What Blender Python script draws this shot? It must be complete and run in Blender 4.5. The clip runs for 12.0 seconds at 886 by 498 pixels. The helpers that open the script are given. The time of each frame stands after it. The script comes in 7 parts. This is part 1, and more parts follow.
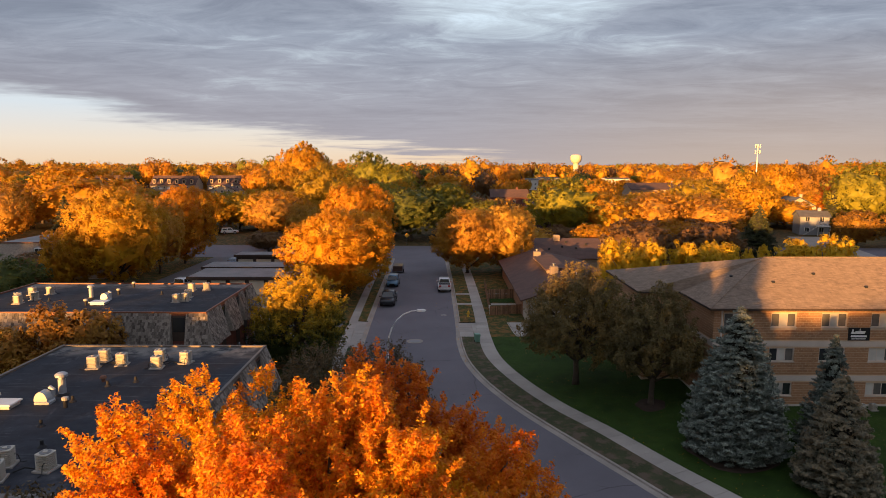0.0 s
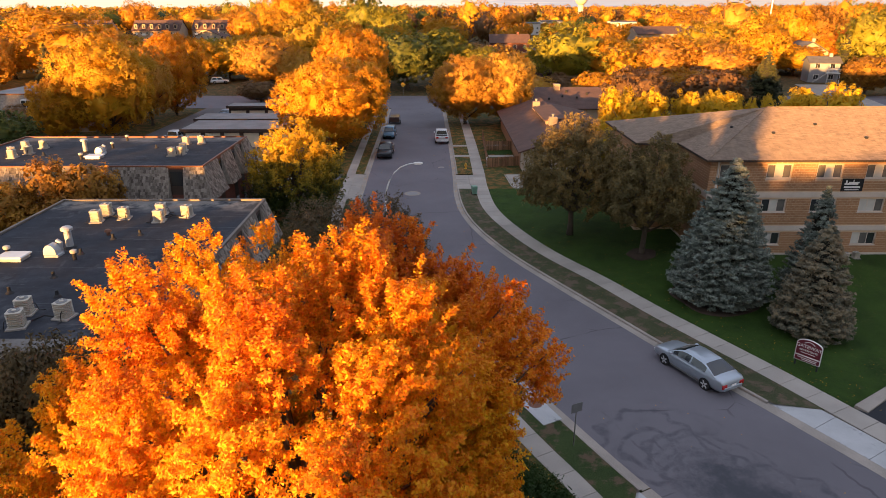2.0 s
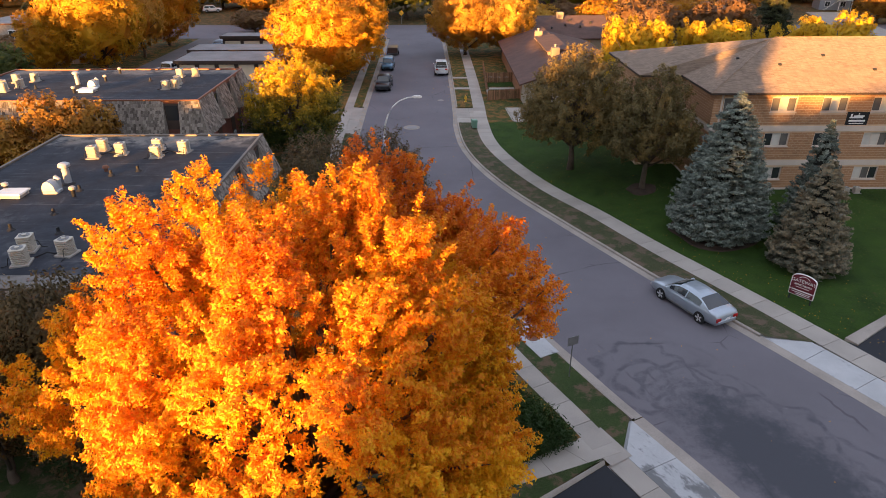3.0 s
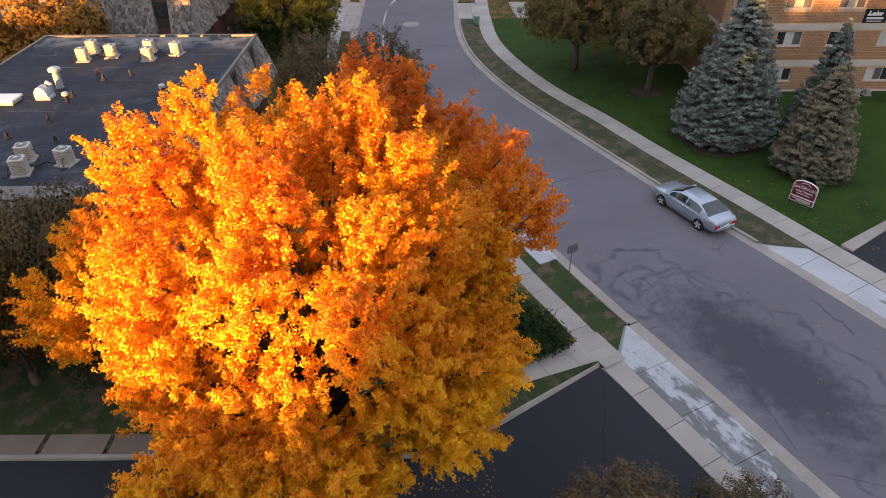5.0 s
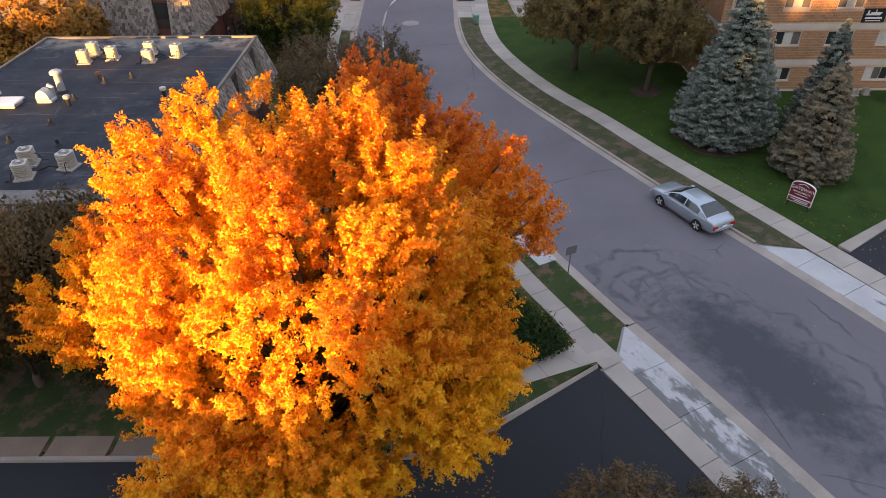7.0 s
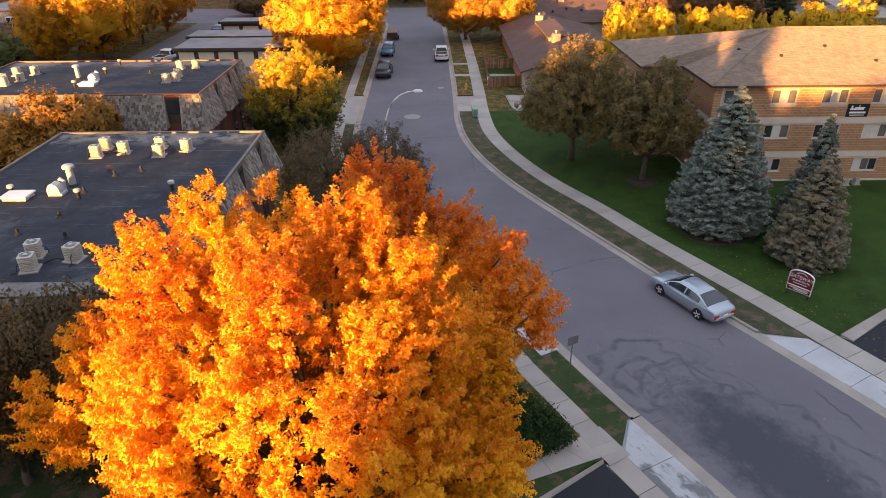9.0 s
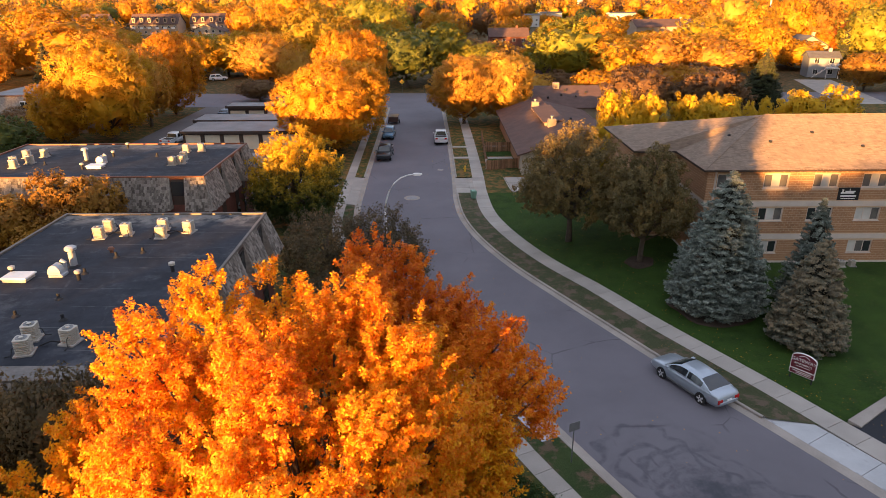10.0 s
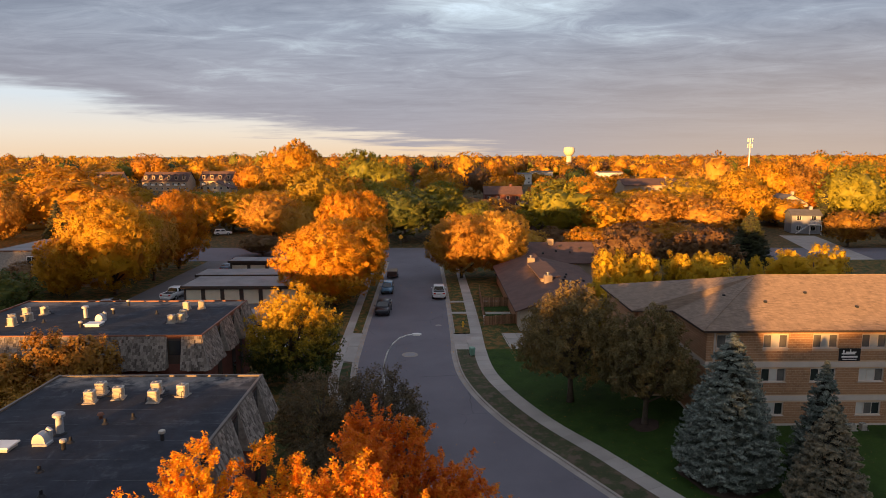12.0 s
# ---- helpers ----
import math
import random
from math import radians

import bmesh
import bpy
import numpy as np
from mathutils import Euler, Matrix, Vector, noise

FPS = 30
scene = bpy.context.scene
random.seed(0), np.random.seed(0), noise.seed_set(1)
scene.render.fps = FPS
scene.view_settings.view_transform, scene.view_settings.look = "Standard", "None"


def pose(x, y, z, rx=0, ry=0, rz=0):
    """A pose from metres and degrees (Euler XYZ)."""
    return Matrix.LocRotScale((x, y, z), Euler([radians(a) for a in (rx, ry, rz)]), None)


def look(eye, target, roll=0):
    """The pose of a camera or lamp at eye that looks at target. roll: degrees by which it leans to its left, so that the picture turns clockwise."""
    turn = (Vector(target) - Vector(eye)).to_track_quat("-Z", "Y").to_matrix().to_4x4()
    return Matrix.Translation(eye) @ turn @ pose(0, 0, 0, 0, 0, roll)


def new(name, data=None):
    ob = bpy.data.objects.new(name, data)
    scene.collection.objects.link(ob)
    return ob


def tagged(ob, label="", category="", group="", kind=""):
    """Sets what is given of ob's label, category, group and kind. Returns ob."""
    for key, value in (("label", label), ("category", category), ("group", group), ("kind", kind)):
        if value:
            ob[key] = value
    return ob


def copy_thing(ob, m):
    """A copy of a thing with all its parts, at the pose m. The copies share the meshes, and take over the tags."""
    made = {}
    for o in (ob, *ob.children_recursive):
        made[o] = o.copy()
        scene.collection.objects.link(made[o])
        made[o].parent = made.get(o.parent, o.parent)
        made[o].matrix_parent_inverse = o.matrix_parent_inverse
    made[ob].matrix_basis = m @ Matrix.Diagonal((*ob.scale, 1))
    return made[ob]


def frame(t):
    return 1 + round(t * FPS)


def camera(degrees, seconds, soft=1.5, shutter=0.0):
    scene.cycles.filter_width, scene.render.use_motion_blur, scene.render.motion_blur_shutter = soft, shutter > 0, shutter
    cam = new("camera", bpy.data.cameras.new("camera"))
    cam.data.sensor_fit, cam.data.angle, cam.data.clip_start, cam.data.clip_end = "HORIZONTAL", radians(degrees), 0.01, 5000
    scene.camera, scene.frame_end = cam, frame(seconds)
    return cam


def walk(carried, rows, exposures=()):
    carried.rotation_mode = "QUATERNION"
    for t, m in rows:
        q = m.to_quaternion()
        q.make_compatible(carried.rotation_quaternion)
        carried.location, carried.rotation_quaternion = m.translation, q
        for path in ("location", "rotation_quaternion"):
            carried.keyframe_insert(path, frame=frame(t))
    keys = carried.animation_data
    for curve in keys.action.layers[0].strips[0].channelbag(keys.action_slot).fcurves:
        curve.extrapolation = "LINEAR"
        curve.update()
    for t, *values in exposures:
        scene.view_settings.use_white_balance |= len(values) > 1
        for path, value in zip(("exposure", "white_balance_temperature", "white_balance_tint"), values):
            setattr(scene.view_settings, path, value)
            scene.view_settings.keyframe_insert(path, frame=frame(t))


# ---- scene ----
cam = camera(69.1, 12.0, soft=0.85)
PATH = [
    (0, (-0.007, 0.063, 19.43), (-0.007, 2.045, 19.164), 0.1),
    (0.5, (-0.006, 0.032, 19.457), (-0.002, 1.997, 19.089), 0.2),
    (1, (0.002, -0.02, 19.487), (0.008, 1.918, 18.994), 0.1),
    (1.5, (-0.017, -0.026, 19.56), (-0.009, 1.879, 18.953), 0.1),
    (2, (0.063, -0.072, 19.57), (0.069, 1.798, 18.859), -0.1),
    (2.5, (0.081, -0.098, 19.617), (0.086, 1.732, 18.81), -0.1),
    (3, (0.104, -0.123, 19.703), (0.109, 1.664, 18.805), -0.2),
    (3.5, (0.097, -0.124, 19.755), (0.102, 1.618, 18.773), -0.2),
    (3.7, (0.104, -0.095, 19.765), (0.106, 1.629, 18.751), -0.4),
    (4.5, (0.085, -0.03, 19.98), (0.0865, 1.635, 18.865), -0.35),
    (5.2, (0.06, 0.0, 20.165), (0.062, 1.62, 18.992), -0.3),
    (5.5, (0.053, 0.009, 20.233), (0.055, 1.628, 19.058), -0.3),
    (6, (0.068, -0.004, 20.323), (0.069, 1.615, 19.149), -0.4),
    (6.5, (0.085, -0.018, 20.39), (0.086, 1.601, 19.216), -0.4),
    (7.2, (0.097, -0.022, 20.51), (0.098, 1.597, 19.336), -0.42),
    (8.3, (0.114, -0.032, 20.7), (0.113, 1.642, 19.606), -0.5),
    (8.5, (0.105, 0.004, 20.71), (0.104, 1.699, 19.648), -0.5),
    (9, (0.071, 0.021, 20.807), (0.073, 1.779, 19.853), -0.5),
    (9.5, (0.07, 0.013, 20.911), (0.073, 1.824, 20.061), -0.5),
    (10, (0.076, 0.062, 21.082), (0.083, 1.921, 20.345), -0.3),
    (10.5, (0.061, 0.09, 21.307), (0.07, 1.989, 20.681), -0.3),
    (11, (0.038, 0.162, 21.549), (0.05, 2.094, 21.034), -0.2),
    (11.5, (-0.036, 0.208, 21.763), (-0.02, 2.168, 21.364), -0.1),
    (12, (-0.121, 0.239, 21.905), (-0.101, 2.217, 21.612), -0.1),
]
walk(cam, [(t, look(eye, target, roll)) for t, eye, target, roll in PATH], exposures=[(0, 1.13), (1, 1.38), (2, 1.80), (3, 2.15), (5.5, 2.32), (8.5, 2.30), (9.5, 2.22), (10.5, 1.78), (11.3, 1.40), (12, 1.15)])

# ---------------------------------------------------------------- world, sun
SUN_AZ, SUN_EL = radians(30), radians(3.4)      # the light travels towards +x +y, from behind the camera
SUN_TRAVEL = Vector((math.sin(SUN_AZ) * math.cos(SUN_EL), math.cos(SUN_AZ) * math.cos(SUN_EL), -math.sin(SUN_EL)))


class Nodes:
    """Short hand for node trees."""

    def __init__(self, tree):
        self.t = tree
        tree.nodes.clear()

    def add(self, kind, **kw):
        n = self.t.nodes.new(kind)
        for k, v in kw.items():
            if k == "op":
                n.operation = v
            elif k == "blend":
                n.blend_type = v
            elif k == "dtype":
                n.data_type = v
            elif k == "sky":
                n.sky_type = v
        return n

    def wire(self, a, b):
        self.t.links.new(a, b)

    def set(self, sock, v):
        if isinstance(v, bpy.types.NodeSocket):
            self.wire(v, sock)
        else:
            sock.default_value = v

    def math(self, op, a, b=0.0, c=0.0, clamp=False):
        n = self.add("ShaderNodeMath", op=op)
        n.use_clamp = clamp
        for s, v in zip(n.inputs, (a, b, c)):
            self.set(s, v)
        return n.outputs[0]

    def mix(self, f, a, b, blend="MIX"):
        n = self.add("ShaderNodeMix", dtype="RGBA", blend=blend)
        self.set(n.inputs[0], f)
        for s, v in ((n.inputs[6], a), (n.inputs[7], b)):
            self.set(s, (*v, 1) if isinstance(v, tuple) and len(v) == 3 else v)
        return n.outputs[2]

    def noise(self, vec, scale, detail=3.0, rough=0.55, distortion=0.0):
        n = self.add("ShaderNodeTexNoise")
        if vec is not None:
            self.wire(vec, n.inputs["Vector"])
        n.inputs["Scale"].default_value = scale
        n.inputs["Detail"].default_value = detail
        n.inputs["Roughness"].default_value = rough
        n.inputs["Distortion"].default_value = distortion
        return n.outputs[0]

    def ramp(self, f, *stops):
        n = self.add("ShaderNodeValToRGB")
        self.set(n.inputs[0], f)
        el = n.color_ramp.elements
        while len(el) < len(stops):
            el.new(0.5)
        for e, (p, c) in zip(el, stops):
            e.position = p
            e.color = (*c, 1) if isinstance(c, tuple) else (c, c, c, 1)
        return n.outputs[0]

    def step(self, v, lo, hi):
        n = self.add("ShaderNodeMapRange")
        n.interpolation_type = "SMOOTHSTEP"
        self.set(n.inputs[0], v)
        n.inputs[1].default_value, n.inputs[2].default_value = lo, hi
        return n.outputs[0]

    def split(self, vec):
        n = self.add("ShaderNodeSeparateXYZ")
        self.wire(vec, n.inputs[0])
        return n.outputs

    def join(self, x, y, z):
        n = self.add("ShaderNodeCombineXYZ")
        for s, v in zip(n.inputs, (x, y, z)):
            self.set(s, v)
        return n.outputs[0]


world = bpy.data.worlds.new("evening_sky")
scene.world = world
world.use_nodes = True
k = Nodes(world.node_tree)
way = k.add("ShaderNodeTexCoord").outputs["Generated"]
dx, dy, dz = k.split(way)
sky = k.add("ShaderNodeTexSky", sky="NISHITA")
sky.sun_disc, sky.sun_elevation, sky.sun_rotation = False, SUN_EL, SUN_AZ + math.pi
sky.air_density, sky.dust_density, sky.ozone_density = 1.2, 1.5, 1.5
clear = k.mix(1.0, sky.outputs[0], (0.10, 0.10, 0.10), "MULTIPLY")
# cloud deck, seen from below: the pattern shrinks towards the horizon
h = k.math("ADD", k.math("MAXIMUM", dz, 0.0), 0.05)
u, v = k.math("DIVIDE", dx, h), k.math("DIVIDE", dy, h)
flat = k.join(k.math("MULTIPLY", u, 0.72), v, 0.0)
big = k.noise(flat, 0.30, 6, 0.6, 0.6)
fine = k.noise(flat, 2.0, 7, 0.68, 1.0)
streak = k.noise(k.join(k.math("MULTIPLY", u, 0.18), k.math("MULTIPLY", v, 1.0), 3.0), 1.1, 5, 0.6, 0.5)
tone = k.math("ADD", k.math("MULTIPLY", big, 0.6), k.math("ADD", k.math("MULTIPLY", fine, 0.32), k.math("MULTIPLY", streak, 0.13)))
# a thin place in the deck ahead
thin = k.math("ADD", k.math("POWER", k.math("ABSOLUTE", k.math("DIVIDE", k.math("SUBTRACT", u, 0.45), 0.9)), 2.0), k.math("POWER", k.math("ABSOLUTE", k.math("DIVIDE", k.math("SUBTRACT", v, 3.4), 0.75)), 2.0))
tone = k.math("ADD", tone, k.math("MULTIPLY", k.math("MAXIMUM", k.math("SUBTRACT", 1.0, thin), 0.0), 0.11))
# the ripple flattens out towards the horizon
tone = k.math("ADD", 0.49, k.math("MULTIPLY", k.math("SUBTRACT", tone, 0.49), k.step(dz, -0.06, 0.17)))
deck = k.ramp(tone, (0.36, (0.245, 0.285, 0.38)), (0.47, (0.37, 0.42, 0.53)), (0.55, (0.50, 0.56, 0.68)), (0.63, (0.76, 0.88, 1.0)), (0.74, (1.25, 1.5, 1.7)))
# warm haze low down, warmer to the east
low = k.ramp(k.math("MULTIPLY", dz, 5.0), (0.0, 1.0), (0.3, 0.60), (0.9, 0.0))
haze = k.mix(k.step(dx, -0.1, 0.5), (0.66, 0.57, 0.58), (0.90, 0.67, 0.50))
deck = k.mix(k.math("MULTIPLY", low, 0.78), deck, haze)
# the clear strip along the horizon under the deck, in the north-west
edge_h = k.math("ADD", k.math("MULTIPLY", dx, -0.135), k.math("MULTIPLY", k.math("SUBTRACT", k.noise(flat, 0.55, 5, 0.62), 0.5), 0.105))
edge_h = k.math("ADD", edge_h, 0.004)
gap = k.math("SUBTRACT", 1.0, k.step(k.math("SUBTRACT", dz, edge_h), -0.008, 0.022))
cream = k.ramp(k.math("MULTIPLY", dz, 9.0), (0.0, (1.24, 0.93, 0.64)), (0.28, (1.22, 1.06, 0.88)), (0.7, (1.00, 1.09, 1.16)))
ahead = k.step(dy, -0.2, 0.2)
view = k.mix(k.math("MULTIPLY", gap, ahead), deck, cream)
# overhead and behind the camera the deck breaks up and the evening sky is open
opening = k.step(dz, 0.26, 0.62)
overhead = k.mix(k.step(tone, 0.42, 0.62), (0.46, 0.53, 0.74), (0.78, 0.80, 0.90))
view = k.mix(opening, view, overhead)
west = k.math("MULTIPLY", k.step(k.math("MULTIPLY", dy, -1.0), 0.1, 0.7), k.math("SUBTRACT", 1.0, k.step(dz, 0.1, 0.5)))
view = k.mix(k.math("MULTIPLY", west, 0.75), view, clear)
bg = k.add("ShaderNodeBackground")
k.wire(view, bg.inputs[0])
bg.inputs[1].default_value = 0.33
k.wire(bg.outputs[0], k.add("ShaderNodeOutputWorld").inputs[0])

sun = new("sun", bpy.data.lights.new("sun", "SUN"))
sun.data.energy, sun.data.angle, sun.data.color = 6.8, radians(0.6), (1.0, 0.48, 0.14)
sun.matrix_world = look((0, 0, 60), Vector((0, 0, 60)) + SUN_TRAVEL)

# ---------------------------------------------------------------- materials


def material(name):
    m = bpy.data.materials.new(name)
    m.use_nodes = True
    n = Nodes(m.node_tree)
    return m, n, n.add("ShaderNodeNewGeometry").outputs["Position"]


def finish(n, colour, rough=0.7, metal=0.0, bump=None, strength=0.3, dist=0.02, spec=0.4, coat=0.0):
    b = n.add("ShaderNodeBsdfPrincipled")
    n.set(b.inputs["Base Color"], (*colour, 1) if isinstance(colour, tuple) else colour)
    n.set(b.inputs["Roughness"], rough)
    b.inputs["Metallic"].default_value = metal
    b.inputs["Specular IOR Level"].default_value = spec
    b.inputs["Coat Weight"].default_value = coat
    if bump is not None:
        bn = n.add("ShaderNodeBump")
        bn.inputs["Strength"].default_value, bn.inputs["Distance"].default_value = strength, dist
        n.wire(bump, bn.inputs["Height"])
        n.wire(bn.outputs[0], b.inputs["Normal"])
    n.wire(b.outputs[0], n.add("ShaderNodeOutputMaterial").inputs[0])
    return b


def scaled(c, f):
    return tuple(min(1.0, x * f) for x in c)


def plain(name, base, var=0.2, big=0.6, fine=25.0, rough=0.7, metal=0.0, bump=0.3, dist=0.01, spec=0.4, each=0.0, coat=0.0):
    """A surface with stains and grain; each: how much single objects differ."""
    m, n, p = material(name)
    f = n.math("ADD", n.math("MULTIPLY", n.noise(p, big, 4), 0.6), n.math("MULTIPLY", n.noise(p, fine, 3), 0.4))
    if each:
        r = n.add("ShaderNodeObjectInfo").outputs["Random"]
        f = n.math("ADD", f, n.math("MULTIPLY", n.math("SUBTRACT", r, 0.5), each))
    c = n.ramp(f, (0.3, scaled(base, 1 - var)), (0.7, scaled(base, 1 + var)))
    finish(n, c, rough, metal, n.noise(p, fine * 2, 2) if bump else None, bump, dist, spec, coat)
    return m


def leaves(name, c1, c2, c3, through_light=0.35, clump=0.55, height_tint=(0.0, 0.0), single=0.14):
    """Foliage: three colours, mixed by clump and by single leaf; some light passes through."""
    m, n, p = material(name)
    geo = n.add("ShaderNodeNewGeometry")
    info = n.add("ShaderNodeObjectInfo").outputs["Random"]
    f = n.math("ADD", n.math("ADD", n.math("MULTIPLY", n.noise(p, clump, 3), 0.75), 0.1), n.math("MULTIPLY", n.math("SUBTRACT", geo.outputs["Random Per Island"], 0.5), single))
    f = n.math("ADD", f, 0.21)
    f = n.math("ADD", f, n.math("MULTIPLY", n.math("SUBTRACT", info, 0.5), 0.25))
    if height_tint[1]:
        # the crown's colour shifts with height
        f = n.math("ADD", f, n.math("MULTIPLY", n.math("SUBTRACT", height_tint[0], n.split(p)[2]), height_tint[1]))
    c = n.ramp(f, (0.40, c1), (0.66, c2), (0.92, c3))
    b = n.add("ShaderNodeBsdfPrincipled")
    n.wire(c, b.inputs["Base Color"])
    b.inputs["Roughness"].default_value, b.inputs["Specular IOR Level"].default_value = 0.55, 0.25
    t = n.add("ShaderNodeBsdfTranslucent")
    n.wire(c, t.inputs[0])
    s = n.add("ShaderNodeMixShader")
    s.inputs[0].default_value = through_light
    n.wire(b.outputs[0], s.inputs[1])
    n.wire(t.outputs[0], s.inputs[2])
    n.wire(s.outputs[0], n.add("ShaderNodeOutputMaterial").inputs[0])
    return m


LEAF = {
    "orange": leaves("leaves_orange", (0.40, 0.125, 0.009), (0.53, 0.250, 0.014), (0.60, 0.385, 0.026)),
    "fire": leaves("leaves_fire", (0.344, 0.051, 0.008), (0.494, 0.134, 0.012), (0.568, 0.266, 0.019)),
    "goldmix": leaves("leaves_gold_orange", (0.54, 0.190, 0.012), (0.68, 0.315, 0.016), (0.74, 0.425, 0.026)),
    "gold": leaves("leaves_gold", (0.464, 0.180, 0.012), (0.600, 0.305, 0.018), (0.665, 0.415, 0.026)),
    # poplars: sunlit tops and olive shade below are put into the colour
    "yellow": leaves("leaves_yellow_lit_top", (0.193, 0.148, 0.018), (0.483, 0.326, 0.018), (0.734, 0.465, 0.024), height_tint=(5.6, -0.06)),
    "lime": leaves("leaves_lime", (0.125, 0.130, 0.018), (0.255, 0.235, 0.026), (0.385, 0.325, 0.035)),
    "goldlime": leaves("leaves_gold_green", (0.28, 0.175, 0.018), (0.44, 0.285, 0.021), (0.55, 0.37, 0.027)),
    # dark needles with the sun on their tops painted in by height
    "spruce_lit_top": leaves("needles_olive_lit_top", (0.024, 0.034, 0.018), (0.060, 0.068, 0.026), (0.152, 0.126, 0.036), 0.15, height_tint=(6.0, -0.03)),
    "pink": leaves("leaves_pink", (0.46, 0.205, 0.03), (0.60, 0.315, 0.042), (0.68, 0.42, 0.06)),
    "brown": leaves("leaves_brown", (0.128, 0.068, 0.030), (0.216, 0.116, 0.048), (0.288, 0.184, 0.072)),
    "green": leaves("leaves_green", (0.036, 0.060, 0.018), (0.072, 0.100, 0.024), (0.180, 0.180, 0.036)),
    "oak": leaves("leaves_oak", (0.092, 0.080, 0.034), (0.190, 0.145, 0.055), (0.36, 0.225, 0.07), single=0.25),
    "turning": leaves("leaves_turning", (0.040, 0.062, 0.012), (0.25, 0.19, 0.02), (0.64, 0.39, 0.02), height_tint=(5.2, -0.12), single=0.2),
    "shade": leaves("leaves_shade", (0.060, 0.050, 0.026), (0.125, 0.090, 0.045), (0.25, 0.145, 0.06), 0.3, single=0.25),
    "rust": leaves("leaves_rust", (0.12, 0.06, 0.016), (0.29, 0.135, 0.022), (0.44, 0.24, 0.034)),
    # blue and brown needles: a little lighter with height
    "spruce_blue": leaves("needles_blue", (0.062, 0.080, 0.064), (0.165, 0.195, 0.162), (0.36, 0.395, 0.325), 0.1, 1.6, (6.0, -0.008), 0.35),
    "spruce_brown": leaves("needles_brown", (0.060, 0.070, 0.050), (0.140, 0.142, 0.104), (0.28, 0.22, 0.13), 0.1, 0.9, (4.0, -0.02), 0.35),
    "spruce_green": leaves("needles_green", (0.012, 0.021, 0.016), (0.024, 0.039, 0.024), (0.048, 0.058, 0.036), 0.15),
    # both ash crowns: redder towards the top, yellower below
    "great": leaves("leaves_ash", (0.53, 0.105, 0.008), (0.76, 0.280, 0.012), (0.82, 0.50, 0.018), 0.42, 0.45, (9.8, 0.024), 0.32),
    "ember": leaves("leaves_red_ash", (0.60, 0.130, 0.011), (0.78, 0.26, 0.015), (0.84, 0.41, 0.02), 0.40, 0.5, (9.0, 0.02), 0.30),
    "dusk": leaves("leaves_dusk", (0.063, 0.050, 0.024), (0.115, 0.082, 0.036), (0.230, 0.132, 0.048)),
    "hedge": leaves("leaves_hedge", (0.020, 0.040, 0.012), (0.040, 0.075, 0.018), (0.080, 0.120, 0.036)),
}


def from_afar(kind):
    """The same foliage for masses of distant crowns: the colour changes from tree to tree."""
    m = LEAF[kind].copy()
    for nd in m.node_tree.nodes:
        if nd.type == "TEX_NOISE":
            nd.inputs["Scale"].default_value = 0.045
    return m


MULCH = plain("needle_litter", (0.05, 0.033, 0.022), 0.4, 2.0, 22, 0.95, bump=0.6)
# near-black, for the shade painted into the spruces' gaps
GAPSHADE = plain("bough_gap_shade", (0.022, 0.022, 0.016), 0.4, 2.0, 18, 0.95, bump=0.8)
BARK = plain("bark", (0.10, 0.075, 0.055), 0.35, 3, 30, 0.9, bump=0.6)
CONCRETE = plain("concrete", (0.33, 0.30, 0.265), 0.2, 0.45, 30, 0.85, bump=0.25, each=0.22)
BROWNCONC = plain("leaf_stained_concrete", (0.20, 0.155, 0.12), 0.25, 0.6, 25, 0.9, bump=0.3, each=0.2)
KERB = plain("kerb_concrete", (0.30, 0.265, 0.23), 0.3, 0.5, 20, 0.85, bump=0.3)
def stained_concrete(name, base):
    """Pale cast concrete, smeared dark by turning tyres in places."""
    m, n, p = material(name)
    px, py, pz = n.split(p)
    c = n.ramp(n.math("ADD", n.math("MULTIPLY", n.noise(p, 0.5, 5, 0.65), 0.6), n.math("MULTIPLY", n.noise(p, 30, 2), 0.4)), (0.32, scaled(base, 0.78)), (0.68, scaled(base, 1.15)))
    smear = n.noise(n.join(n.math("ADD", px, n.math("MULTIPLY", py, 0.6)), n.math("MULTIPLY", n.math("SUBTRACT", py, px), 0.35), 0.0), 0.9, 7, 0.76)
    near = n.step(n.math("MULTIPLY", py, -1.0), -20.5, -17.0)
    worn = n.math("MULTIPLY", n.step(n.math("ADD", smear, n.math("MULTIPLY", near, 0.14)), 0.56, 0.66), 0.8)
    c = n.mix(worn, c, scaled(base, 0.22))
    finish(n, c, 0.85, 0.0, n.noise(p, 20, 3), 0.3, 0.01, 0.3)
    return m


APRON = stained_concrete("apron_concrete", (0.42, 0.425, 0.43))
SHAKE = plain("weathered_shakes", (0.27, 0.235, 0.20), 0.45, 4.0, 22, 0.85, bump=0.5)
RUSTTRIM = plain("brown_metal_trim", (0.16, 0.06, 0.03), 0.2, 1, 20, 0.5, 0.3)
DARKTRIM = plain("dark_brown_wood", (0.05, 0.033, 0.025), 0.25, 1, 30, 0.7)
ACMETAL = plain("beige_painted_metal", (0.46, 0.42, 0.35), 0.1, 1, 15, 0.45, spec=0.5, bump=0.1)
GALV = plain("galvanised_metal", (0.42, 0.43, 0.44), 0.12, 1.5, 20, 0.45, 0.35, bump=0.1)
BLACK = plain("black_rubber", (0.02, 0.02, 0.022), 0.2, 2, 40, 0.75)
WHITE = plain("white_paint", (0.74, 0.73, 0.70), 0.06, 1, 20, 0.5, bump=0.1)
CREAM = plain("cream_door_paint", (0.62, 0.55, 0.42), 0.08, 1, 20, 0.55, bump=0.1)
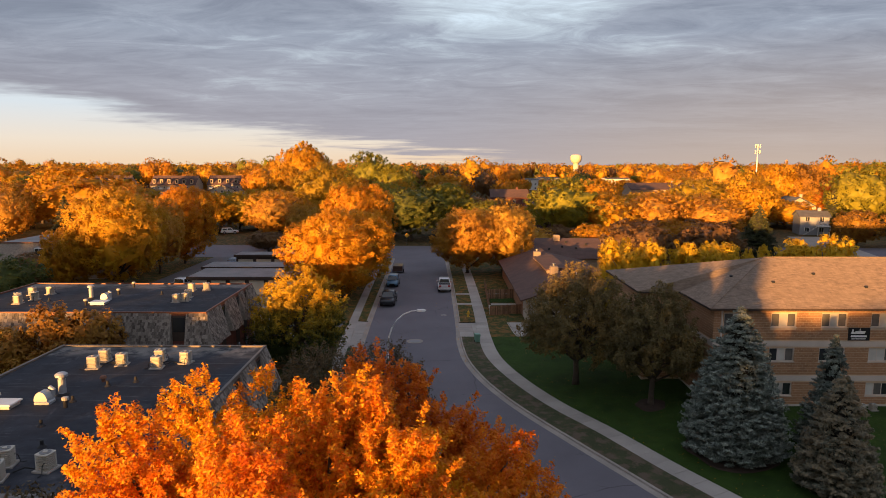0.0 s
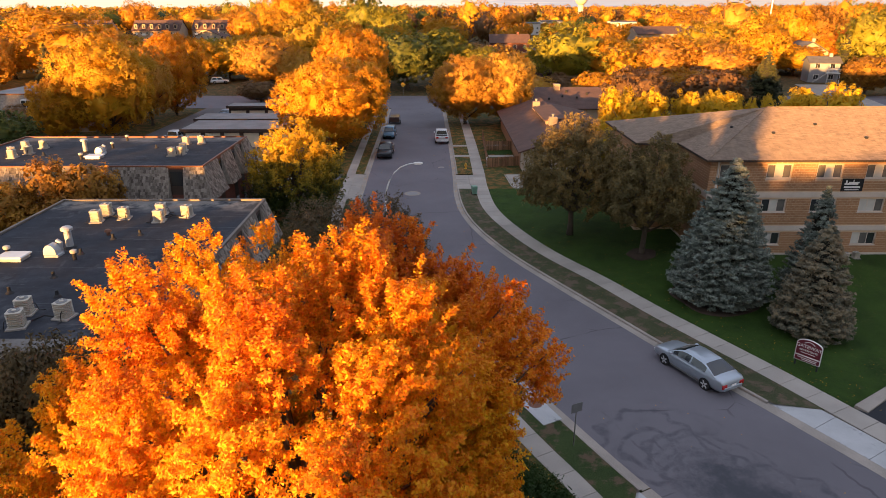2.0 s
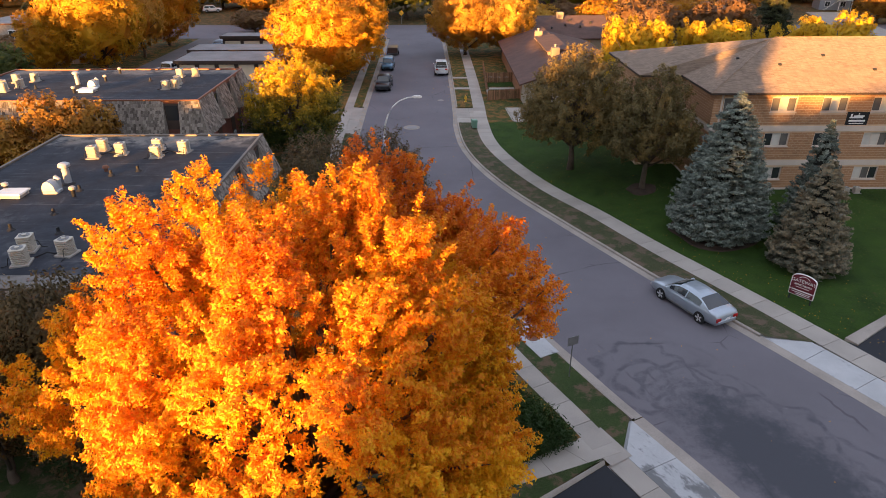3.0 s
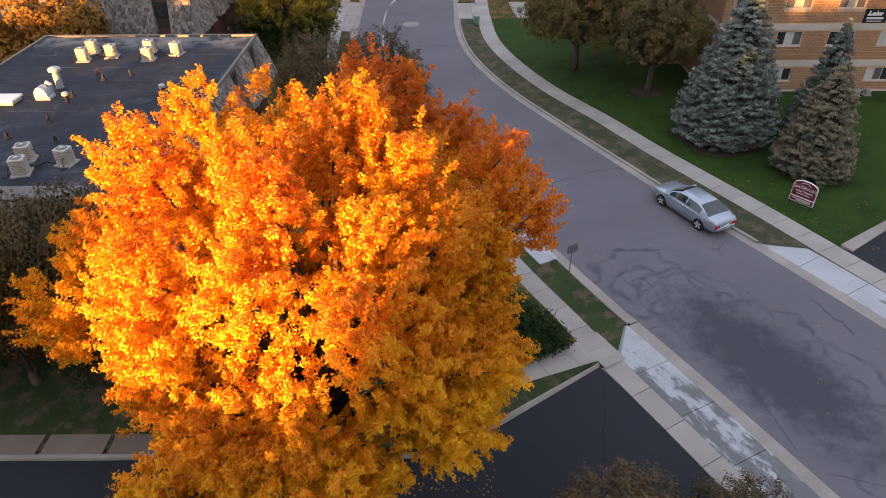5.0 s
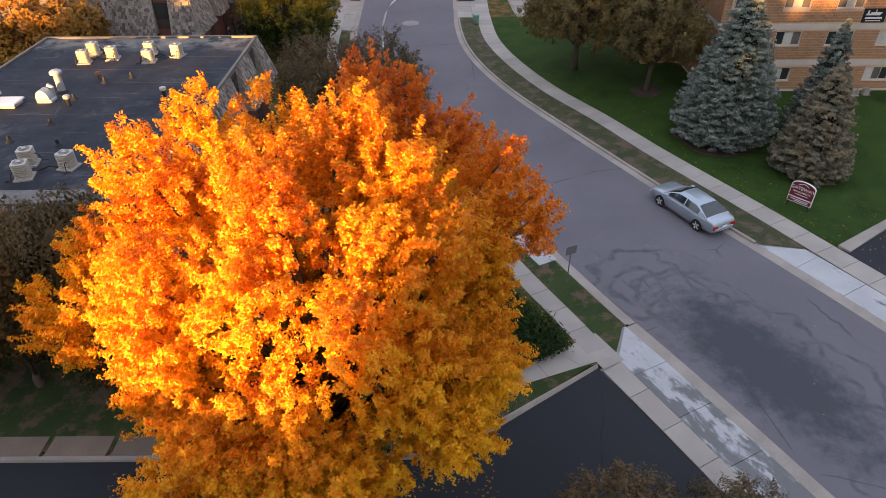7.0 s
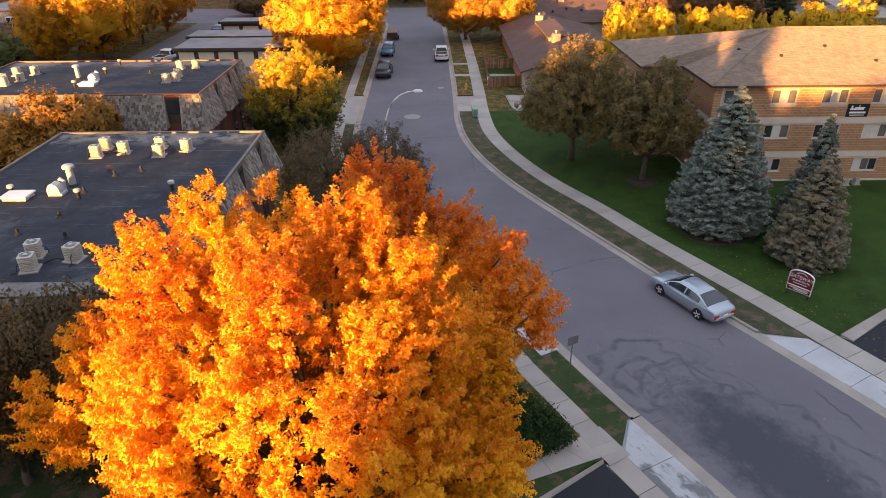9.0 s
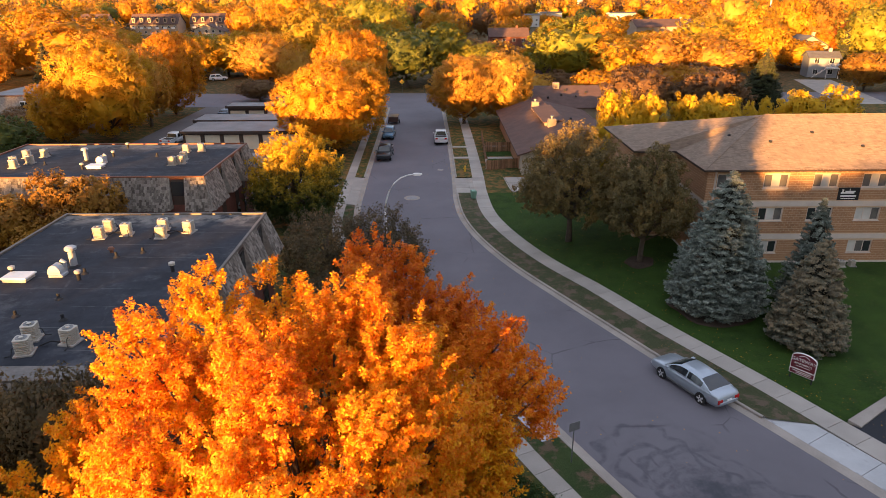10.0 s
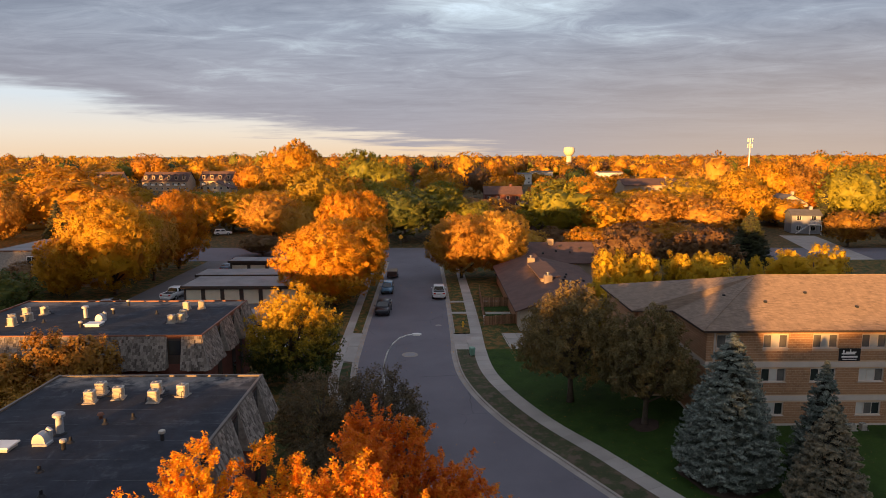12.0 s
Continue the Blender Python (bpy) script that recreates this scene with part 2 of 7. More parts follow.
BAND = plain("pale_masonry_band", (0.58, 0.50, 0.43), 0.12, 1, 18, 0.8)
BRICK = plain("tan_brick", (0.37, 0.205, 0.110), 0.18, 2.5, 12, 0.85, bump=0.3, each=0.3)
MORTAR = plain("mortar", (0.60, 0.44, 0.30), 0.15, 1, 25, 0.9)
REDBRICK = plain("dark_red_brick", (0.15, 0.055, 0.04), 0.3, 2, 20, 0.85)
POLE = plain("pale_painted_pole", (0.72, 0.70, 0.67), 0.06, 1, 10, 0.45, 0.0, bump=0.05)
BOARD = plain("fence_board", (0.25, 0.13, 0.07), 0.3, 2, 30, 0.8, each=0.8)
STUCCO = plain("cream_siding", (0.42, 0.36, 0.28), 0.12, 0.7, 25, 0.85)
# white siding greyed in its colour to stand for shade
SHADEDSIDING = plain("shaded_white_siding", (0.27, 0.28, 0.30), 0.08, 0.7, 25, 0.7)
SIDING = plain("white_siding", (0.66, 0.63, 0.58), 0.08, 0.7, 25, 0.7)
# pale boards with the missing shade put into a dimmer colour
SHADEDBEIGE = plain("shaded_beige_board", (0.26, 0.205, 0.16), 0.15, 0.6, 20, 0.85)
TANWALL = plain("tan_wall", (0.42, 0.31, 0.22), 0.15, 0.6, 20, 0.85)
GREYROOF = plain("grey_shingles", (0.12, 0.115, 0.115), 0.3, 0.8, 9, 0.9, bump=0.4)
BROWNROOF = plain("brown_shingles", (0.105, 0.06, 0.048), 0.3, 0.7, 9, 0.9, bump=0.4)
GARAGEROOF = plain("gravel_roof", (0.23, 0.22, 0.22), 0.3, 0.35, 20, 0.9)
SIGNRED = plain("maroon_sign_board", (0.13, 0.012, 0.022), 0.12, 2, 20, 0.5, bump=0.05)
SIGNWHITE = plain("sign_white", (0.80, 0.78, 0.76), 0.05, 2, 20, 0.5, bump=0.0)
SIGNBLACK = plain("black_banner", (0.012, 0.012, 0.014), 0.2, 2, 20, 0.6, bump=0.05)
BIN = plain("green_bin_plastic", (0.16, 0.30, 0.22), 0.1, 2, 20, 0.5)
HYDRANT = plain("yellow_hydrant_paint", (0.60, 0.34, 0.03), 0.15, 3, 20, 0.5)
IRON = plain("rusted_iron", (0.17, 0.075, 0.045), 0.3, 4, 40, 0.8)
STEELGREY = plain("grey_steel", (0.22, 0.22, 0.22), 0.15, 3, 30, 0.5, 0.5)
TYRE = plain("tyre_rubber", (0.018, 0.018, 0.018), 0.2, 5, 40, 0.85)
RIM = plain("alloy_rim", (0.52, 0.52, 0.53), 0.1, 5, 20, 0.45, 0.15, bump=0.0)
LAMPRED = plain("red_lamp_glass", (0.42, 0.02, 0.02), 0.1, 5, 20, 0.2, bump=0.0)
LAMPCLEAR = plain("clear_lamp_glass", (0.70, 0.70, 0.68), 0.1, 5, 20, 0.15, bump=0.0)


def car_paint(name, c, metal=0.35):
    m, n, p = material(name)
    col = n.ramp(n.noise(p, 1.2, 3), (0.3, scaled(c, 0.93)), (0.7, scaled(c, 1.05)))
    finish(n, col, 0.32, metal, spec=0.5, coat=0.6)
    return m


def glass(name, tint, rough=0.06):
    m, n, p = material(name)
    finish(n, tint, n.math("ADD", n.math("MULTIPLY", n.noise(p, 1.3, 2), 0.06), rough), 0.0, spec=0.9)
    return m


CARGLASS = glass("dark_car_glass", (0.015, 0.02, 0.025))
PANE = glass("window_glass", (0.03, 0.033, 0.037))
BLIND = plain("pale_window_blind", (0.50, 0.47, 0.42), 0.08, 1.2, 8, 0.6, bump=0.1, each=0.8)


def asphalt(name, base, marks=False):
    m, n, p = material(name)
    px, py, pz = n.split(p)
    f = n.math("ADD", n.math("MULTIPLY", n.noise(p, 0.16, 5, 0.6), 0.55), n.math("MULTIPLY", n.noise(p, 45, 2), 0.45))
    c = n.ramp(f, (0.32, scaled(base, 0.80)), (0.68, scaled(base, 1.18)))
    # pale scuffs and sealed cracks
    scuff = n.step(n.noise(p, 1.7, 5, 0.7), 0.66, 0.74)
    c = n.mix(n.math("MULTIPLY", scuff, 0.30), c, scaled(base, 1.9))
    vor = n.add("ShaderNodeTexVoronoi")
    vor.feature = "DISTANCE_TO_EDGE"
    wob = n.mix(0.2, p, n.noise(p, 0.8, 3))
    n.wire(wob, vor.inputs["Vector"])
    vor.inputs["Scale"].default_value = 0.16
    crack = n.math("SUBTRACT", 1.0, n.step(vor.outputs["Distance"], 0.002, 0.006))
    crack = n.math("MULTIPLY", crack, n.step(n.noise(p, 0.25, 2), 0.50, 0.60))
    c = n.mix(n.math("MULTIPLY", crack, 0.55), c, scaled(base, 0.35))
    if marks:
        # looping tyre marks and a dark patch where cars turn by the drive
        wx = n.math("ADD", px, n.math("MULTIPLY", n.math("SUBTRACT", n.noise(p, 0.38, 2), 0.5), 3.0))
        wy = n.math("ADD", py, n.math("MULTIPLY", n.math("SUBTRACT", n.noise(n.join(py, px, 7.0), 0.38, 2), 0.5), 3.0))
        dark = None
        for cx, cy, pitch, thin in ((10.0, 25.0, 0.95, 0.24), (11.4, 23.9, 1.25, 0.20), (12.6, 22.6, 1.1, 0.20), (14.8, 20.6, 1.5, 0.17), (16.4, 18.2, 1.3, 0.17), (17.4, 14.6, 1.4, 0.16)):
            d = n.math("SQRT", n.math("ADD", n.math("POWER", n.math("SUBTRACT", wx, cx), 2.0), n.math("POWER", n.math("MULTIPLY", n.math("SUBTRACT", wy, cy), 0.8), 2.0)))
            ring = n.math("ABSOLUTE", n.math("SUBTRACT", n.math("FRACT", n.math("DIVIDE", d, pitch)), 0.5))
            ring = n.math("MULTIPLY", n.math("SUBTRACT", 1.0, n.step(ring, thin * 0.15, thin)), n.math("SUBTRACT", 1.0, n.step(d, 2.2, 3.6)))
            dark = ring if dark is None else n.math("MAXIMUM", dark, ring)
        dark = n.math("MULTIPLY", dark, n.step(n.noise(p, 0.9, 6, 0.75), 0.34, 0.62))
        along = n.math("ADD", n.math("MULTIPLY", n.math("SUBTRACT", px, 14.0), 0.88), n.math("MULTIPLY", n.math("SUBTRACT", py, 19.4), 0.47))
        down = n.math("ADD", n.math("MULTIPLY", n.math("SUBTRACT", px, 14.0), -0.47), n.math("MULTIPLY", n.math("SUBTRACT", py, 19.4), 0.88))
        d = n.math("SQRT", n.math("ADD", n.math("POWER", n.math("MULTIPLY", along, 1.0), 2.0), n.math("POWER", n.math("MULTIPLY", down, 0.42), 2.0)))
        patch = n.math("SUBTRACT", 1.0, n.step(n.math("ADD", d, n.math("MULTIPLY", n.noise(p, 1.0, 7, 0.75), 4.4)), 3.3, 5.2))
        c = n.mix(n.math("MAXIMUM", n.math("MULTIPLY", dark, 0.66), n.math("MULTIPLY", patch, 0.92)), c, (base[0] * 0.36, base[1] * 0.41, base[2] * 0.44))
    finish(n, c, 0.85, 0.0, n.noise(p, 90, 2), 0.35, 0.006, 0.3)
    return m


ROAD = asphalt("road_asphalt", (0.142, 0.132, 0.147), True)
LOT = asphalt("sealed_asphalt", (0.022, 0.024, 0.029))
OLDLOT = asphalt("old_asphalt", (0.13, 0.12, 0.12))


def grass(name, c1, c2, bare, bare_amount, litter, litter_amount):
    m, n, p = material(name)
    f = n.math("ADD", n.math("MULTIPLY", n.noise(p, 0.5, 5, 0.6), 0.5), n.math("MULTIPLY", n.noise(p, 14, 4, 0.7), 0.5))
    c = n.ramp(f, (0.34, c1), (0.66, c2))
    c = n.mix(n.step(n.noise(p, 0.9, 6, 0.68), 0.62 - bare_amount, 0.74 - bare_amount), c, bare)
    vor = n.add("ShaderNodeTexVoronoi")
    n.wire(p, vor.inputs["Vector"])
    vor.inputs["Scale"].default_value = 5.0
    spot = n.math("SUBTRACT", 1.0, n.step(vor.outputs["Distance"], 0.14, 0.24))
    spot = n.math("MULTIPLY", spot, n.step(n.noise(p, 0.22, 3), 0.62 - litter_amount, 0.80 - litter_amount))
    c = n.mix(n.math("MULTIPLY", spot, 0.8), c, litter)
    finish(n, c, 0.9, 0.0, n.noise(p, 24, 4, 0.7), 0.9, 0.05, 0.15)
    return m


LAWN = grass("green_lawn", (0.014, 0.032, 0.006), (0.044, 0.086, 0.013), (0.055, 0.055, 0.02), 0.0, (0.17, 0.13, 0.04), 0.14)
BAREVERGE = grass("bare_verge", (0.038, 0.048, 0.022), (0.085, 0.088, 0.045), (0.125, 0.095, 0.068), 0.15, (0.22, 0.13, 0.05), 0.16)
VERGE = grass("worn_verge", (0.024, 0.044, 0.014), (0.055, 0.078, 0.026), (0.12, 0.085, 0.055), 0.14, (0.22, 0.14, 0.05), 0.06)
YARD = grass("leafy_yard", (0.03, 0.045, 0.014), (0.07, 0.075, 0.02), (0.17, 0.095, 0.03), 0.16, (0.42, 0.24, 0.04), 0.30)
FARLAND = grass("far_ground", (0.04, 0.045, 0.018), (0.08, 0.07, 0.03), (0.15, 0.09, 0.04), 0.16, (0.3, 0.16, 0.04), 0.2)


def shingles(name, base):
    """Asphalt shingle roof: courses with tabs of uneven tone."""
    m, n, p = material(name)
    px, py, pz = n.split(p)
    b = n.add("ShaderNodeTexBrick")
    n.wire(n.join(n.math("ADD", px, py), n.math("MULTIPLY", pz, 3.3), 0.0), b.inputs["Vector"])
    b.inputs["Color1"].default_value, b.inputs["Color2"].default_value = (*scaled(base, 0.75), 1), (*scaled(base, 1.25), 1)
    b.inputs["Mortar"].default_value = (*scaled(base, 0.6), 1)
    b.inputs["Scale"].default_value = 1.0
    b.inputs["Mortar Size"].default_value = 0.012
    b.inputs["Brick Width"].default_value, b.inputs["Row Height"].default_value = 0.34, 0.15
    c = n.mix(n.ramp(n.noise(p, 1.6, 4), (0.35, 0.0), (0.7, 0.45)), b.outputs[0], scaled(base, 1.5))
    finish(n, c, 0.9, 0.0, n.noise(p, 18, 3), 0.5, 0.02, 0.2)
    return m


SHINGLE = shingles("tan_grey_shingles", (0.202, 0.150, 0.112))
for nd in SHINGLE.node_tree.nodes:
    if nd.type == "BSDF_PRINCIPLED":
        nd.inputs["Diffuse Roughness"].default_value = 0.5


def membrane(name):
    """Black roof membrane with pale dried puddles, seams and dust."""
    m, n, p = material(name)
    px, py, pz = n.split(p)
    c = n.ramp(n.noise(p, 0.7, 6, 0.7), (0.30, (0.013, 0.015, 0.021)), (0.70, (0.036, 0.040, 0.052)))
    pale = n.step(n.noise(p, 0.33, 7, 0.72), 0.53, 0.68)
    c = n.mix(n.math("MULTIPLY", pale, 0.45), c, (0.12, 0.12, 0.13))
    # wiped streaks both ways
    for ax, ay, sc_, lo in ((0.18, 1.0, 1.6, 0.57), (1.0, 0.16, 1.5, 0.60), (0.5, 0.9, 5.0, 0.60)):
        f = n.noise(n.join(n.math("MULTIPLY", n.math("ADD", px, n.math("MULTIPLY", py, 0.25)), ax), n.math("MULTIPLY", py, ay), 0.0), sc_, 6, 0.72)
        c = n.mix(n.math("MULTIPLY", n.step(f, lo, lo + 0.14), 0.34), c, (0.13, 0.13, 0.14))
    # dust drifts and dried puddles along the north end
    north = n.math("ADD", n.math("MODULO", py, 22.4), n.math("MULTIPLY", n.noise(p, 0.35, 4), 3.2))
    dust = n.math("MULTIPLY", n.step(north, 17.8, 19.6), n.step(n.noise(p, 0.45, 6, 0.7), 0.36, 0.50))
    c = n.mix(n.math("MULTIPLY", dust, 0.8), c, n.ramp(n.noise(p, 1.4, 5, 0.7), (0.3, (0.12, 0.115, 0.11)), (0.7, (0.27, 0.245, 0.22))))
    wet = n.math("MULTIPLY", n.step(north, 18.6, 19.2), n.step(n.noise(p, 0.30, 2), 0.60, 0.64))
    c = n.mix(n.math("MULTIPLY", wet, 0.8), c, (0.02, 0.02, 0.024))
    seam = n.math("SUBTRACT", 1.0, n.step(n.math("ABSOLUTE", n.math("SUBTRACT", n.math("FRACT", n.math("DIVIDE", py, 2.05)), 0.5)), 0.006, 0.016))
    c = n.mix(n.math("MULTIPLY", n.math("MULTIPLY", seam, n.step(n.noise(p, 0.8, 3), 0.4, 0.6)), 0.7), c, (0.12, 0.12, 0.125))
    finish(n, c, 0.8, 0.0, n.noise(p, 3, 4), 0.25, 0.02, 0.22)
    return m


MEMBRANE = membrane("black_roof_membrane")

# ---------------------------------------------------------------- mesh helpers


class Geo:
    """Collects vertices and faces for one mesh."""

    def __init__(self):
        self.v, self.f = [], []

    def face(self, *pts):
        i = len(self.v)
        self.v += [tuple(p) for p in pts]
        self.f.append(tuple(range(i, i + len(pts))))
        return self

    def hexa(self, a, b):
        """A block between the four points a (below) and the four points b (above), both anticlockwise from above."""
        i = len(self.v)
        self.v += [tuple(p) for p in (*a, *b)]
        self.f += [(i + 3, i + 2, i + 1, i), (i + 4, i + 5, i + 6, i + 7)]
        self.f += [(i + j, i + (j + 1) % 4, i + 4 + (j + 1) % 4, i + 4 + j) for j in range(4)]
        return self

    def box(self, x0, y0, z0, x1, y1, z1, c=0.0):
        """A block, with its upper edges chamfered by c."""
        if c:
            return self.box(x0, y0, z0, x1, y1, z1 - c).hexa(
                ((x0, y0, z1 - c), (x1, y0, z1 - c), (x1, y1, z1 - c), (x0, y1, z1 - c)),
                ((x0 + c, y0 + c, z1), (x1 - c, y0 + c, z1), (x1 - c, y1 - c, z1), (x0 + c, y1 - c, z1)))
        return self.hexa(((x0, y0, z0), (x1, y0, z0), (x1, y1, z0), (x0, y1, z0)), ((x0, y0, z1), (x1, y0, z1), (x1, y1, z1), (x0, y1, z1)))

    def rings(self, rings, close=True, caps=True):
        """Skins a row of rings with as many points each."""
        i, m = len(self.v), len(rings[0])
        for r in rings:
            self.v += [tuple(p) for p in r]
        for a in range(len(rings) - 1):
            for j in range(m if close else m - 1):
                b = (j + 1) % m
                self.f.append((i + a * m + j, i + a * m + b, i + (a + 1) * m + b, i + (a + 1) * m + j))
        if caps:
            self.f.append(tuple(i + j for j in reversed(range(m))))
            self.f.append(tuple(i + (len(rings) - 1) * m + j for j in range(m)))
        return self

    def lathe(self, x, y, prof, m=16):
        """A turned shape round the upright axis through (x, y); prof: rows of (radius, z), from below."""
        return self.rings([[(x + r * math.cos(2 * math.pi * j / m), y + r * math.sin(2 * math.pi * j / m), z) for j in range(m)] for r, z in prof])

    def tube(self, path, radii, m=8):
        rings = []
        for i, p in enumerate(path):
            p = Vector(p)
            d = (Vector(path[min(i + 1, len(path) - 1)]) - Vector(path[max(i - 1, 0)])).normalized()
            a = d.cross(Vector((0, 0, 1)) if abs(d.z) < 0.9 else Vector((1, 0, 0))).normalized()
            b = d.cross(a)
            r = radii[i] if isinstance(radii, (list, tuple)) else radii
            rings.append([p + a * (r * math.cos(2 * math.pi * j / m)) + b * (r * math.sin(2 * math.pi * j / m)) for j in range(m)])
        return self.rings(rings)

    def strip(self, left, right):
        """A sheet between two rows of points."""
        i, m = len(self.v), len(left)
        self.v += [tuple(p) for p in left] + [tuple(p) for p in right]
        self.f += [(i + j, i + m + j, i + m + j + 1, i + j + 1) for j in range(m - 1)]
        return self

    def mesh(self, name, mat, smooth=False):
        me = bpy.data.meshes.new(name)
        me.from_pydata(self.v, [], self.f)
        me.materials.append(mat)
        if smooth:
            me.polygons.foreach_set("use_smooth", [True] * len(me.polygons))
        me.update()
        return me


def part(name, shape, mat, parent, label="", smooth=False):
    """Links a shape (Geo or mesh) as one mesh object under a thing or a part."""
    ob = new(name, shape.mesh(name, mat, smooth) if isinstance(shape, Geo) else shape)
    ob.parent = parent
    return tagged(ob, label) if label else ob


def thing(name, label, category, at=(0, 0, 0), turn=0.0, group="", kind=""):
    """The Empty at the base of a thing, which carries its parts."""
    ob = new(name)
    ob.matrix_basis = pose(*at, 0, 0, turn)
    return tagged(ob, label, category, group, kind)


def solid(name, shape, mat, label, category, group="", kind="", smooth=False, at=None, turn=0.0):
    """A thing of one mesh."""
    ob = new(name, shape.mesh(name, mat, smooth))
    if at:
        ob.matrix_basis = pose(*at, 0, 0, turn)
    return tagged(ob, label, category, group, kind)


def setting(name, shape, mat, label, category, smooth=False):
    return solid(name, shape, mat, label, category, kind="structure", smooth=smooth)


def curve_x(*pts):
    """x as a smooth function of y through the points (x, y)."""
    pts = sorted(pts, key=lambda q: q[1])
    xs, ys = np.array([q[0] for q in pts]), np.array([q[1] for q in pts])
    d = np.gradient(xs, ys)

    def at(y):
        i = int(np.clip(np.searchsorted(ys, y) - 1, 0, len(ys) - 2))
        s = ys[i + 1] - ys[i]
        w = (min(max(y, ys[0]), ys[-1]) - ys[i]) / s
        return float((2 * w**3 - 3 * w**2 + 1) * xs[i] + (w**3 - 2 * w**2 + w) * s * d[i] + (3 * w**2 - 2 * w**3) * xs[i + 1] + (w**3 - w**2) * s * d[i + 1])
    return at


def offset(fn, y, o):
    """The point o metres to the right of the line x = fn(y)."""
    s = (fn(y + 0.05) - fn(y - 0.05)) / 0.1
    q = math.hypot(1, s)
    return fn(y) + o / q, y - o * s / q

# ---------------------------------------------------------------- ground, road, pavements
road_left = curve_x((-10.0, 140), (-9.4, 110), (-8.9, 85), (-8.6, 72), (-8.35, 65), (-7.5, 57.5), (-5.0, 49.5), (-1.3, 42), (2.25, 35.3), (4.72, 30.9), (6.52, 27.3), (8.35, 23.6), (10.5, 19.65), (13.2, 14.4), (16.8, 7.0), (26, -14), (38, -40))
road_right = curve_x((0.0, 140), (0.6, 120), (1.25, 92), (1.5, 75), (1.55, 67), (2.02, 61.5), (3.27, 55.8), (5.42, 49.8), (8.78, 42.9), (11.05, 38.5), (13.88, 33.05), (16.68, 28.15), (18.75, 24.4), (20.85, 20.4), (25.8, 10.5), (36, -11), (48, -37))
walk_right = curve_x((4.0, 128), (4.35, 110), (4.6, 95), (4.72, 78), (4.68, 70), (5.24, 61.75), (6.80, 55.75), (9.25, 49.55), (11.80, 44.85), (14.82, 38.6), (16.75, 35.0), (18.75, 31.25), (20.45, 27.85), (23.3, 22.2), (33.1, 2), (52, -36))
walk_left = curve_x((-12.3, 128), (-11.8, 106), (-11.4, 92), (-10.95, 77), (-10.6, 67), (-9.8, 58), (-7.3, 50.2), (-3.7, 42), (0.6, 33.4), (2.4, 29.6), (4.5, 25), (5.85, 22.4), (6.95, 20.1), (8.0, 18))


def hill(x, y):
    """The lawn rises gently to the apartment block."""
    w = min(1.0, max(0.0, (y - 33) / 12)) * min(1.0, max(0.0, (x - walk_right(min(y, 60)) - 1.5) / 10)) * min(1.0, max(0.0, (72 - y) / 8))
    return 0.78 * (3 * w * w - 2 * w**3)


def span(a, b, step):
    m = max(1, round(abs(b - a) / step))
    return [a + (b - a) * i / m for i in range(m + 1)]


setting("ground", Geo().face((-4500, -4500, -0.06), (4500, -4500, -0.06), (4500, 4500, -0.06), (-4500, 4500, -0.06)), FARLAND, "flat dull green and brown ground reaching the horizon", "ground")

ys = span(-38, 141, 1.0)
setting("road", Geo().strip([(road_left(y), y, 0.0) for y in ys], [(road_right(y), y, 0.0) for y in ys]), ROAD,
        "worn purple-grey asphalt street that bends, with tyre marks", "road")
setting("cross_street", Geo().strip([(x, 131 - x * 0.02, -0.004) for x in span(-330, 330, 10)], [(x, 150 - x * 0.02, -0.004) for x in span(-330, 330, 10)]), ROAD,
        "grey asphalt street crossing at the junction", "road")


def kerb_run(name, fn, side, a, b):
    """Gutter pan and raised kerb outside the road edge fn; side: -1 left, 1 right."""
    yy = span(a, b, 1.0)
    prof = ((0.0, 0.002), (0.46, 0.012), (0.48, 0.11), (0.52, 0.135), (0.64, 0.135), (0.66, -0.05))
    rows = [[(*offset(fn, y, side * o), z) for o, z in prof] for y in yy]
    if side < 0:
        rows = [list(reversed(r)) for r in rows]
    setting(name, Geo().rings(rows, close=False, caps=False), KERB, "stained concrete kerb and gutter with fallen leaves", "kerb")


kerb_run("kerb_1", road_left, -1, 22.25, 66.0)
kerb_run("kerb_2", road_left, -1, 77.2, 130.5)
kerb_run("kerb_3", road_right, 1, 28.2, 70.2)
kerb_run("kerb_4", road_right, 1, 76.8, 130.5)
# flush gutters across the drives
for nm, fn, sd, a, b in (("gutter_1", road_left, -1, -38, 22.2), ("gutter_2", road_left, -1, 66.0, 77.2), ("gutter_3", road_right, 1, -36, 28.2), ("gutter_4", road_right, 1, 70.2, 76.8)):
    yy = span(a, b, 1.0)
    lo, hi = [(*offset(fn, y, 0.0), 0.004) for y in yy], [(*offset(fn, y, sd * 0.62), 0.03) for y in yy]
    setting(nm, Geo().strip(*((lo, hi) if sd > 0 else (hi, lo))), KERB, "flush concrete gutter across a driveway", "gutter")


def sheet_between(name, fa, oa, fb, ob_, a, b, z, mat, label, cat):
    yy = span(a, b, 1.0)
    pa, pb = [(*offset(fa, y, oa), z) for y in yy], [(*offset(fb, y, ob_), z) for y in yy]
    setting(name, Geo().strip(pa, pb), mat, label, cat)


